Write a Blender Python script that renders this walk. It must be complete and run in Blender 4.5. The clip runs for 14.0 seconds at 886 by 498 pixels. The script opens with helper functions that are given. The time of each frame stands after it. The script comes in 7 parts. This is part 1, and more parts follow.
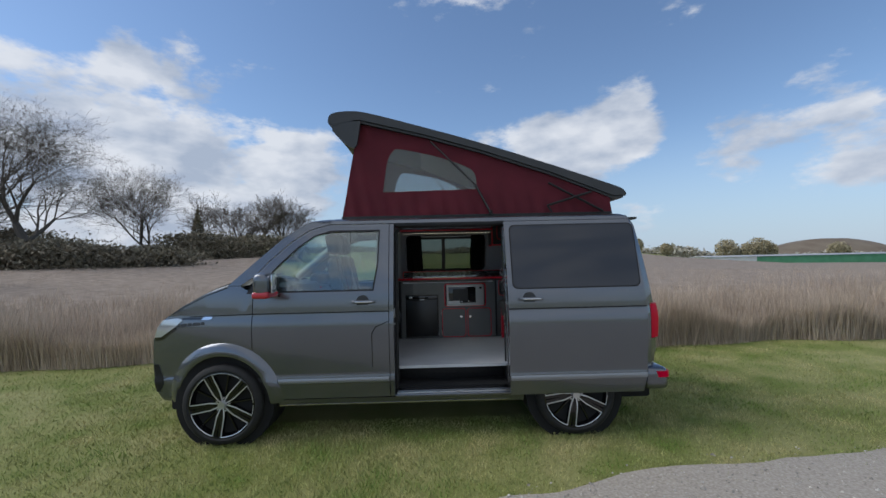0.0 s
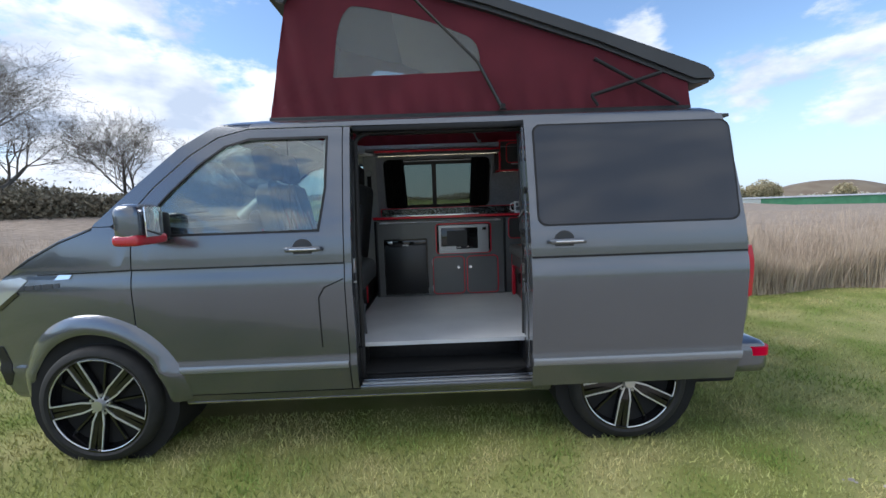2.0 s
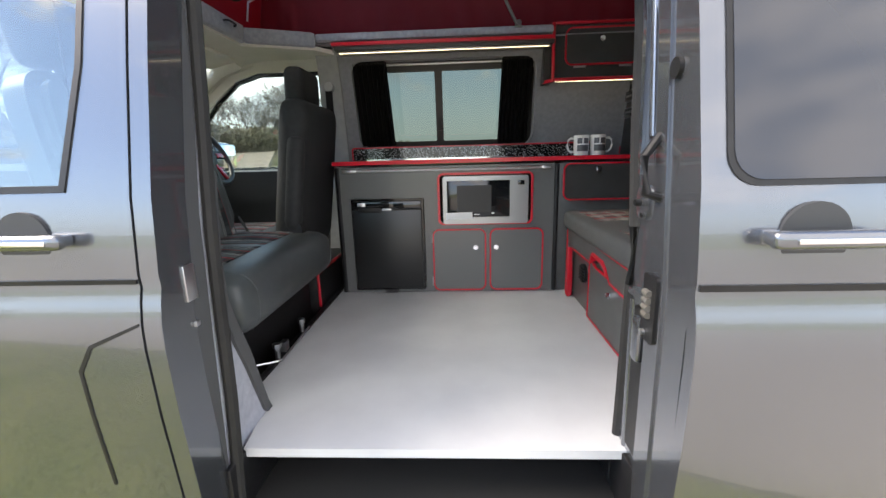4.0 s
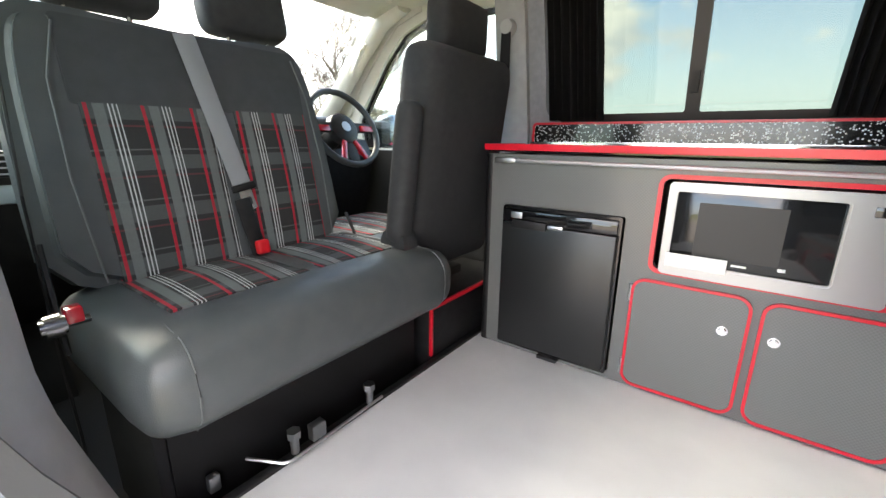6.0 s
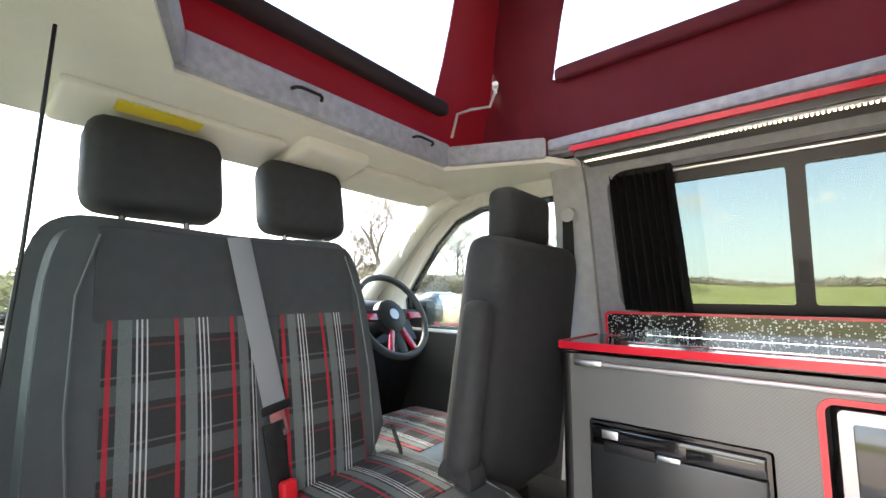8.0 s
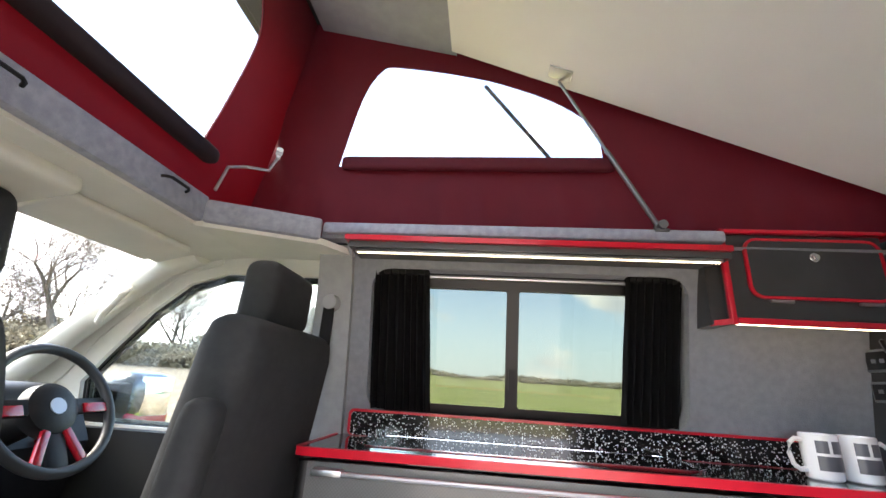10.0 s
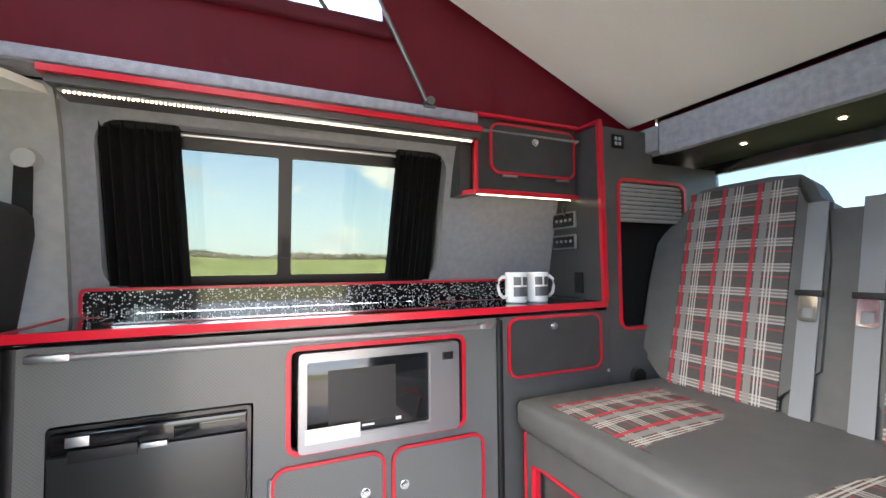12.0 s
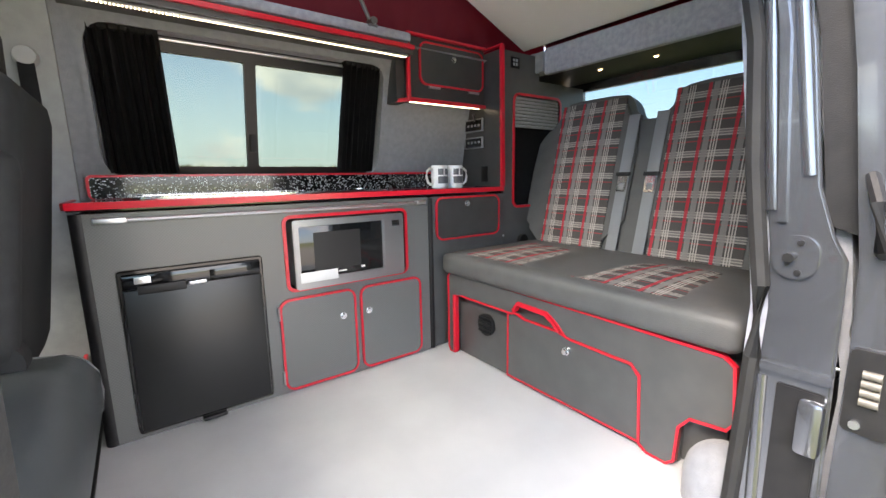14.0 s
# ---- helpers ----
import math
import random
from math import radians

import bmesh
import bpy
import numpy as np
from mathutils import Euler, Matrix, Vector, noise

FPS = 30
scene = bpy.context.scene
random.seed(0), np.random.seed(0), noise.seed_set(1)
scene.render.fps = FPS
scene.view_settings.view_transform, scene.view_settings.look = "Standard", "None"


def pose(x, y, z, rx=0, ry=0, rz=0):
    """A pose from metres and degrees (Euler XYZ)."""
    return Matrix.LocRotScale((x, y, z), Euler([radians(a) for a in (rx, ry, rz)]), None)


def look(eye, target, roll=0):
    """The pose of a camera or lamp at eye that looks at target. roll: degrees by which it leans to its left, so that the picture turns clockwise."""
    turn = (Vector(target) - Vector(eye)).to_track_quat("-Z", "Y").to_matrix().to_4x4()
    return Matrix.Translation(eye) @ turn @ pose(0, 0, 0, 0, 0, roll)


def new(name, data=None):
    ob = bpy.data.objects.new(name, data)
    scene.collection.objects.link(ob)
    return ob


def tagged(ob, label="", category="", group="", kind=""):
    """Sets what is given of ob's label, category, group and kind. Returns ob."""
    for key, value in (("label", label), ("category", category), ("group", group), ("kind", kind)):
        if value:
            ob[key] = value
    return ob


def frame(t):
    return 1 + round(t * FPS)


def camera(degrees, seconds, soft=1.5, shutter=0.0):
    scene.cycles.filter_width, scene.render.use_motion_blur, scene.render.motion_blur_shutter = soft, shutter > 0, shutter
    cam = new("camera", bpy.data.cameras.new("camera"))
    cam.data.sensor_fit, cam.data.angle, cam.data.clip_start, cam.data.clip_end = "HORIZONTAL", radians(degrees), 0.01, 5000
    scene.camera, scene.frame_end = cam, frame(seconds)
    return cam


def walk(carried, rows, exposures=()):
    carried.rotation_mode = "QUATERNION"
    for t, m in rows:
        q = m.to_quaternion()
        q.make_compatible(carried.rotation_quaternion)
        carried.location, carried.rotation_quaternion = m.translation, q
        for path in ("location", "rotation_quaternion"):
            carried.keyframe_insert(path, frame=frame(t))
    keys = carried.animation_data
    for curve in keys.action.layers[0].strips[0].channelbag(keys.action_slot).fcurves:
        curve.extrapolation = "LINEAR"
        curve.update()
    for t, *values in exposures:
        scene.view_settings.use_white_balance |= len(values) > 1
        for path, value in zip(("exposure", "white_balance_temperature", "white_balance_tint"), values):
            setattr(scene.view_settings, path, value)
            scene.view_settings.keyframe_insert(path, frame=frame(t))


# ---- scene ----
cam = camera(94.0, 14.0)
PATH = [
    (0, (0.325, -3.533, 1.508), (0.361, -1.534, 1.563), -1.3),
    (0.5, (0.367, -3.27, 1.487), (0.412, -1.271, 1.492), -1.5),
    (1, (0.409, -2.981, 1.453), (0.454, -0.983, 1.393), -1.6),
    (1.5, (0.393, -2.629, 1.418), (0.437, -0.633, 1.294), -1.8),
    (2, (0.422, -2.244, 1.372), (0.454, -0.254, 1.17), -2.0),
    (2.5, (0.472, -1.865, 1.362), (0.477, 0.116, 1.09), -2.1),
    (2.7, (0.471, -1.71, 1.344), (0.471, 0.269, 1.05), -2.1),
    (4.8, (0.593, -0.276, 1.299), (0.22, 1.619, 0.779), -0.0),
    (5, (0.6, -0.182, 1.295), (0.097, 1.676, 0.754), 0.3),
    (5.5, (0.635, 0.063, 1.301), (-0.233, 1.774, 0.736), 1.0),
    (6, (0.613, 0.192, 1.311), (-0.53, 1.75, 0.795), 0.6),
    (6.5, (0.538, 0.252, 1.343), (-0.765, 1.724, 0.973), -0.3),
    (7, (0.452, 0.28, 1.383), (-0.918, 1.726, 1.201), -1.2),
    (7.2, (0.437, 0.289, 1.392), (-0.951, 1.726, 1.303), -1.6),
    (9.3, (0.339, 0.296, 1.465), (-0.37, 2.079, 2.03), 3.0),
    (9.5, (0.332, 0.306, 1.463), (-0.235, 2.129, 2.059), 3.4),
    (10, (0.329, 0.334, 1.462), (0.122, 2.222, 2.088), 3.6),
    (10.5, (0.354, 0.354, 1.477), (0.47, 2.271, 2.036), 3.1),
    (11, (0.379, 0.377, 1.472), (0.78, 2.284, 1.923), 1.8),
    (11.5, (0.406, 0.37, 1.451), (1.025, 2.25, 1.736), 0.5),
    (12, (0.374, 0.319, 1.429), (1.155, 2.159, 1.509), -0.5),
    (12.5, (0.302, 0.236, 1.404), (1.202, 2.02, 1.317), -1.1),
    (13, (0.193, 0.154, 1.376), (1.197, 1.871, 1.162), -1.2),
    (13.5, (0.095, 0.047, 1.36), (1.186, 1.696, 1.061), -1.1),
    (14, (0.03, -0.025, 1.348), (1.194, 1.565, 1.005), -1.0),
]
walk(cam, [(t, look(eye, target, roll)) for t, eye, target, roll in PATH],
     [(0.0, 0.45, 6200, 10), (1.5, 0.85, 6100, 10), (2.0, 1.12, 6200, 10), (2.7, 1.55, 6350, 11), (4.8, 3.5, 7700, 16), (5.5, 3.85, 7700, 16), (7.2, 4.35, 7700, 15), (9.3, 3.9, 7400, 21), (11.0, 4.1, 7350, 20), (12.5, 4.15, 7300, 17), (13.5, 4.0, 7350, 16), (14.0, 3.82, 7400, 16)])

# ---- world and sun ----
world = bpy.data.worlds.new("sky")
scene.world = world
world.use_nodes = True
SUN_EL, SUN_AZ = 46, 267  # degrees above the horizon; degrees clockwise from +y


def nd(tree, kind, **kw):
    n = tree.nodes.new(kind)
    for k, v in kw.items():
        if k == "op":
            n.operation = v
        elif k == "blend":
            n.data_type, n.blend_type = "RGBA", v
        else:
            n.inputs[int(k[1:])].default_value = v
    return n


def build_sky():
    t = world.node_tree
    t.nodes.clear()
    L = t.links.new
    out = t.nodes.new("ShaderNodeOutputWorld")
    bg = t.nodes.new("ShaderNodeBackground")
    bg.inputs[1].default_value = 0.10
    sky = t.nodes.new("ShaderNodeTexSky")
    sky.sky_type, sky.sun_disc = "NISHITA", False
    sky.sun_elevation, sky.sun_rotation = radians(SUN_EL), radians(SUN_AZ)
    sky.air_density, sky.dust_density, sky.ozone_density = 1.0, 0.35, 2.6
    co = t.nodes.new("ShaderNodeTexCoord")
    mp = t.nodes.new("ShaderNodeMapping")
    mp.inputs["Scale"].default_value = (1.0, 1.0, 2.2)
    L(co.outputs["Generated"], mp.inputs[0])
    nz = t.nodes.new("ShaderNodeTexNoise")
    nz.inputs["Scale"].default_value, nz.inputs["Detail"].default_value, nz.inputs["Roughness"].default_value = 5.5, 10, 0.60
    L(mp.outputs[0], nz.inputs["Vector"])
    # banks of cloud: direction, size, strength; those towards -y are unseen, added as fill light
    banks = [((-0.95, 1, 0.28), 0.30, 0.30), ((-0.60, 1, 0.22), 0.26, 0.28), ((-0.32, 1, 0.24), 0.12, 0.24), ((-0.75, 1, 0.52), 0.05, 0.2), ((0.49, 1, 0.34), 0.11, 0.34), ((0.40, 1, 0.28), 0.12, 0.26), ((0.28, 1, 0.28), 0.10, 0.27),
             ((1.05, 1, 0.34), 0.16, 0.28), ((0.72, 1, 0.26), 0.09, 0.20), ((-1.6, 0.5, 0.4), 0.5, 0.35), ((1.2, -0.9, 1.0), 0.5, 0.40),
             ((-0.3, -0.6, 1.6), 0.8, 0.45), ((0.1, 1, 1.1), 0.4, 0.16), ((0.15, 1, 0.05), 0.45, 0.13),
             ((-0.42, 1, 0.14), 0.22, 0.20), ((0.2, -1, 0.55), 0.75, 0.34)]
    total = nz.outputs["Fac"]
    for d, size, amount in banks:
        v = Vector(d).normalized()
        dist = t.nodes.new("ShaderNodeVectorMath")
        dist.operation = "DISTANCE"
        dist.inputs[1].default_value = v
        L(co.outputs["Generated"], dist.inputs[0])
        r = t.nodes.new("ShaderNodeMapRange")
        r.interpolation_type = "SMOOTHSTEP"
        r.inputs["From Min"].default_value, r.inputs["From Max"].default_value = size * 1.25, 0.0
        r.inputs["To Min"].default_value, r.inputs["To Max"].default_value = 0.0, amount
        L(dist.outputs["Value"], r.inputs["Value"])
        a = nd(t, "ShaderNodeMath", op="ADD")
        L(total, a.inputs[0])
        L(r.outputs[0], a.inputs[1])
        total = a.outputs[0]
    mask = t.nodes.new("ShaderNodeMapRange")
    mask.interpolation_type = "SMOOTHSTEP"
    mask.inputs["From Min"].default_value, mask.inputs["From Max"].default_value = 0.63, 0.79
    mask.inputs["To Max"].default_value = 0.95
    L(total, mask.inputs["Value"])
    n2 = t.nodes.new("ShaderNodeTexNoise")
    n2.inputs["Scale"].default_value, n2.inputs["Detail"].default_value = 7.0, 6
    L(mp.outputs[0], n2.inputs["Vector"])
    shade = t.nodes.new("ShaderNodeMix")
    shade.data_type = "RGBA"
    shade.inputs[6].default_value, shade.inputs[7].default_value = (3.0, 3.4, 4.1, 1), (5.5, 5.6, 5.8, 1)
    sh = t.nodes.new("ShaderNodeMapRange")
    sh.inputs["From Min"].default_value, sh.inputs["From Max"].default_value = 0.38, 0.62
    L(n2.outputs["Fac"], sh.inputs["Value"])
    L(sh.outputs[0], shade.inputs[0])
    mix = t.nodes.new("ShaderNodeMix")
    mix.data_type = "RGBA"
    L(mask.outputs[0], mix.inputs[0])
    L(shade.outputs[2], mix.inputs[7])
    # pale haze above the horizon
    sep = t.nodes.new("ShaderNodeSeparateXYZ")
    L(co.outputs["Generated"], sep.inputs[0])
    hz = t.nodes.new("ShaderNodeMapRange")
    hz.interpolation_type = "SMOOTHSTEP"
    hz.inputs["From Min"].default_value, hz.inputs["From Max"].default_value = -0.02, 0.30
    hz.inputs["To Min"].default_value, hz.inputs["To Max"].default_value = 0.85, 0.0
    L(sep.outputs[2], hz.inputs["Value"])
    haze = t.nodes.new("ShaderNodeMix")
    haze.data_type = "RGBA"
    haze.inputs[7].default_value = (3.0, 3.8, 4.8, 1)
    L(hz.outputs[0], haze.inputs[0])
    L(sky.outputs[0], haze.inputs[6])
    L(haze.outputs[2], mix.inputs[6])
    L(mix.outputs[2], bg.inputs[0])
    L(bg.outputs[0], out.inputs[0])


build_sky()
sun = new("sun", bpy.data.lights.new("sun", "SUN"))
sun.data.energy, sun.data.angle, sun.data.color = 1.4, radians(38), (1.0, 0.95, 0.88)
_a = radians(SUN_AZ)
sun.matrix_world = look((math.sin(_a) * 20, math.cos(_a) * 20, 20 * math.tan(radians(SUN_EL))), (0, 0, 0))

# ---- materials ----


def mat(name, col, rough=0.5, metal=0.0, col2=None, scale=8.0, bump=0.0, bscale=200.0, coat=0.0, spec=0.5, detail=4.0, emit=None, sheen=0.0, roughvar=0.0):
    m = bpy.data.materials.new(name)
    m.use_nodes = True
    t = m.node_tree
    b = t.nodes["Principled BSDF"]
    b.inputs["Base Color"].default_value = (*col, 1)
    b.inputs["Roughness"].default_value, b.inputs["Metallic"].default_value = rough, metal
    b.inputs["Coat Weight"].default_value, b.inputs["Coat Roughness"].default_value = coat, 0.05
    b.inputs["Specular IOR Level"].default_value = spec
    b.inputs["Sheen Weight"].default_value = sheen
    if emit:
        b.inputs["Emission Color"].default_value, b.inputs["Emission Strength"].default_value = (*emit[0], 1), emit[1]
    co = t.nodes.new("ShaderNodeTexCoord")
    if col2:
        n = t.nodes.new("ShaderNodeTexNoise")
        n.inputs["Scale"].default_value, n.inputs["Detail"].default_value = scale, detail
        t.links.new(co.outputs["Object"], n.inputs["Vector"])
        r = t.nodes.new("ShaderNodeValToRGB")
        r.color_ramp.elements[0].position, r.color_ramp.elements[1].position = 0.35, 0.68
        r.color_ramp.elements[0].color, r.color_ramp.elements[1].color = (*col, 1), (*col2, 1)
        t.links.new(n.outputs["Fac"], r.inputs[0])
        t.links.new(r.outputs[0], b.inputs["Base Color"])
        if roughvar:
            q = t.nodes.new("ShaderNodeMapRange")
            q.inputs["To Min"].default_value, q.inputs["To Max"].default_value = rough - roughvar, rough + roughvar
            t.links.new(n.outputs["Fac"], q.inputs["Value"])
            t.links.new(q.outputs[0], b.inputs["Roughness"])
    if bump:
        n = t.nodes.new("ShaderNodeTexNoise")
        n.inputs["Scale"].default_value, n.inputs["Detail"].default_value = bscale, 3
        t.links.new(co.outputs["Object"], n.inputs["Vector"])
        u = t.nodes.new("ShaderNodeBump")
        u.inputs["Strength"].default_value, u.inputs["Distance"].default_value = bump, 0.004
        t.links.new(n.outputs["Fac"], u.inputs["Height"])
        t.links.new(u.outputs[0], b.inputs["Normal"])
    return m


def glass(name, tint, gloss=1.0, least=0.05):
    m = bpy.data.materials.new(name)
    m.use_nodes = True
    t = m.node_tree
    t.nodes.clear()
    o, mx = t.nodes.new("ShaderNodeOutputMaterial"), t.nodes.new("ShaderNodeMixShader")
    tr, gl, fr = t.nodes.new("ShaderNodeBsdfTransparent"), t.nodes.new("ShaderNodeBsdfGlossy"), t.nodes.new("ShaderNodeLayerWeight")
    tr.inputs[0].default_value = (*tint, 1)
    gl.inputs["Roughness"].default_value = 0.01
    gl.inputs["Color"].default_value = (gloss, gloss, gloss, 1)
    fr.inputs[0].default_value = 0.5
    pw = nd(t, "ShaderNodeMath", op="POWER", i1=4.0)
    t.links.new(fr.outputs["Facing"], pw.inputs[0])
    ml = nd(t, "ShaderNodeMath", op="MULTIPLY_ADD", i1=0.85, i2=least)
    t.links.new(pw.outputs[0], ml.inputs[0])
    t.links.new(ml.outputs[0], mx.inputs[0])
    t.links.new(tr.outputs[0], mx.inputs[1])
    t.links.new(gl.outputs[0], mx.inputs[2])
    t.links.new(mx.outputs[0], o.inputs[0])
    return m


def stripes(t, coord, period, bands, base):
    """A repeat of coloured bands along one coordinate. Returns colour and mask outputs."""
    L = t.links.new
    mo = nd(t, "ShaderNodeMath", op="DIVIDE", i1=period)
    L(coord, mo.inputs[0])
    fr = nd(t, "ShaderNodeMath", op="FRACT")
    L(mo.outputs[0], fr.inputs[0])
    ramp = t.nodes.new("ShaderNodeValToRGB")
    ramp.color_ramp.interpolation = "CONSTANT"
    els = ramp.color_ramp.elements
    els[0].position, els[0].color = 0, (*base, 0)
    els.remove(els[1])
    for a, b, c in bands:
        e = els.new(a)
        e.color = (*c, 1)
        e = els.new(b)
        e.color = (*base, 0)
    L(fr.outputs[0], ramp.inputs[0])
    return ramp


def plaid(name, base, vert, horiz, pv, ph, fade=0.55):
    m = bpy.data.materials.new(name)
    m.use_nodes = True
    t = m.node_tree
    L = t.links.new
    b = t.nodes["Principled BSDF"]
    b.inputs["Roughness"].default_value = 0.85
    co = t.nodes.new("ShaderNodeTexCoord")
    sp = t.nodes.new("ShaderNodeSeparateXYZ")
    L(co.outputs["Object"], sp.inputs[0])
    rv, rh = stripes(t, sp.outputs[0], pv, vert, base), stripes(t, sp.outputs[1], ph, horiz, base)
    ha = nd(t, "ShaderNodeMath", op="MULTIPLY", i1=fade)
    L(rh.outputs[1], ha.inputs[0])
    m1 = t.nodes.new("ShaderNodeMix")
    m1.data_type = "RGBA"
    m1.inputs[6].default_value = (*base, 1)
    L(ha.outputs[0], m1.inputs[0])
    L(rh.outputs[0], m1.inputs[7])
    va = nd(t, "ShaderNodeMath", op="MULTIPLY", i1=0.85)
    L(rv.outputs[1], va.inputs[0])
    m2 = t.nodes.new("ShaderNodeMix")
    m2.data_type = "RGBA"
    L(va.outputs[0], m2.inputs[0])
    L(m1.outputs[2], m2.inputs[6])
    L(rv.outputs[0], m2.inputs[7])
    # weave
    w = t.nodes.new("ShaderNodeTexNoise")
    w.inputs["Scale"].default_value = 420
    L(co.outputs["Object"], w.inputs["Vector"])
    wr = t.nodes.new("ShaderNodeMapRange")
    wr.inputs["To Min"].default_value, wr.inputs["To Max"].default_value = 0.65, 1.25
    L(w.outputs["Fac"], wr.inputs["Value"])
    m3 = t.nodes.new("ShaderNodeVectorMath")
    m3.operation = "SCALE"
    L(m2.outputs[2], m3.inputs[0])
    L(wr.outputs[0], m3.inputs["Scale"])
    L(m3.outputs[0], b.inputs["Base Color"])
    bp = t.nodes.new("ShaderNodeBump")
    bp.inputs["Strength"].default_value, bp.inputs["Distance"].default_value = 0.4, 0.002
    L(w.outputs["Fac"], bp.inputs["Height"])
    L(bp.outputs[0], b.inputs["Normal"])
    return m


def speckle(name):
    m = mat(name, (0.008, 0.008, 0.009), 0.12, coat=0.3)
    t = m.node_tree
    co = t.nodes.new("ShaderNodeTexCoord")
    v = t.nodes.new("ShaderNodeTexVoronoi")
    v.inputs["Scale"].default_value = 170
    t.links.new(co.outputs["Object"], v.inputs["Vector"])
    sp = t.nodes.new("ShaderNodeSeparateColor")
    t.links.new(v.outputs["Color"], sp.inputs[0])
    th = nd(t, "ShaderNodeMath", op="GREATER_THAN", i1=0.55)
    t.links.new(sp.outputs[0], th.inputs[0])
    d = nd(t, "ShaderNodeMath", op="LESS_THAN", i1=0.42)
    t.links.new(v.outputs["Distance"], d.inputs[0])
    mu = nd(t, "ShaderNodeMath", op="MULTIPLY")
    t.links.new(th.outputs[0], mu.inputs[0])
    t.links.new(d.outputs[0], mu.inputs[1])
    mx = t.nodes.new("ShaderNodeMix")
    mx.data_type = "RGBA"
    mx.inputs[6].default_value, mx.inputs[7].default_value = (0.008, 0.008, 0.009, 1), (0.6, 0.62, 0.64, 1)
    t.links.new(mu.outputs[0], mx.inputs[0])
    t.links.new(mx.outputs[2], t.nodes["Principled BSDF"].inputs["Base Color"])
    return m


def weave(name, a, b, rough):
    """Dark laminate printed with a fine carbon weave."""
    m = mat(name, a, rough, coat=0.15)
    t = m.node_tree
    co = t.nodes.new("ShaderNodeTexCoord")
    ck = t.nodes.new("ShaderNodeTexChecker")
    ck.inputs["Scale"].default_value = 230
    ck.inputs[1].default_value, ck.inputs[2].default_value = (*a, 1), (*b, 1)
    mp = t.nodes.new("ShaderNodeMapping")
    mp.inputs["Location"].default_value = (0.0013, 0.0017, 0.0011)
    t.links.new(co.outputs["Object"], mp.inputs[0])
    t.links.new(mp.outputs[0], ck.inputs[0])
    t.links.new(ck.outputs[0], t.nodes["Principled BSDF"].inputs["Base Color"])
    return m


def island(m, amount=0.35):
    """Lets every loose piece of a joined mesh vary in brightness."""
    t = m.node_tree
    b = t.nodes["Principled BSDF"]
    g = t.nodes.new("ShaderNodeNewGeometry")
    h = t.nodes.new("ShaderNodeHueSaturation")
    r = t.nodes.new("ShaderNodeMapRange")
    r.inputs["To Min"].default_value, r.inputs["To Max"].default_value = 1 - amount, 1 + amount
    t.links.new(g.outputs["Random Per Island"], r.inputs["Value"])
    t.links.new(r.outputs[0], h.inputs["Value"])
    src = b.inputs["Base Color"].links
    if src:
        t.links.new(src[0].from_socket, h.inputs["Color"])
    else:
        h.inputs["Color"].default_value = b.inputs["Base Color"].default_value
    t.links.new(h.outputs[0], b.inputs["Base Color"])
    return m


PAINT = mat("grey_metallic_paint", (0.130, 0.141, 0.160), 0.24, 0.74, (0.139, 0.150, 0.169), 3, coat=1.0)
BLACK = mat("black_plastic", (0.008, 0.008, 0.009), 0.45, col2=(0.014, 0.014, 0.015), scale=30, bump=0.15, bscale=500, spec=0.35)
GLOSSBLACK = mat("gloss_black", (0.006, 0.006, 0.007), 0.12, coat=0.5)
LIDBLACK = mat("black_gelcoat", (0.028, 0.030, 0.032), 0.4, col2=(0.036, 0.038, 0.040), scale=4)
RUBBER = mat("tyre_rubber", (0.009, 0.009, 0.0095), 0.75, col2=(0.017, 0.0165, 0.016), scale=14, bump=0.3, bscale=120)
ALLOY = mat("machined_alloy", (0.74, 0.75, 0.77), 0.32, 0.75)
CHROME = mat("chrome", (0.8, 0.8, 0.82), 0.12, 1.0)
SATIN = mat("satin_aluminium", (0.62, 0.63, 0.65), 0.35, 1.0)
RED = mat("red_edging", (0.62, 0.010, 0.028), 0.32, coat=0.3)
REDPAINT = mat("red_gloss_paint", (0.45, 0.008, 0.02), 0.25, coat=1.0)
LAMINATE = weave("carbon_print_laminate", (0.124, 0.128, 0.126), (0.142, 0.146, 0.144), 0.27)
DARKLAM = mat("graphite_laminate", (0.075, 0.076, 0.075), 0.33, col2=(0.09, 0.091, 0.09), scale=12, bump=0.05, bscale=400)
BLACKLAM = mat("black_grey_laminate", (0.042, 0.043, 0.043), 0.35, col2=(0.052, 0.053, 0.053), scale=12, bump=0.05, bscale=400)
WORKTOP = mat("black_gloss_worktop", (0.008, 0.008, 0.009), 0.07, coat=0.4)
SPECK = speckle("black_sparkle_laminate")
VINYL = mat("pale_grey_vinyl", (0.50, 0.51, 0.53), 0.45, col2=(0.56, 0.57, 0.585), scale=5, bump=0.05, bscale=300, roughvar=0.05)
CARPET = mat("grey_lining_carpet", (0.23, 0.24, 0.262), 0.95, col2=(0.27, 0.28, 0.305), scale=45, bump=0.5, bscale=350, sheen=0.3)
PALECARPET = mat("pale_blue_grey_carpet", (0.29, 0.31, 0.37), 0.95, col2=(0.38, 0.40, 0.46), scale=50, bump=0.5, bscale=300, sheen=0.3)


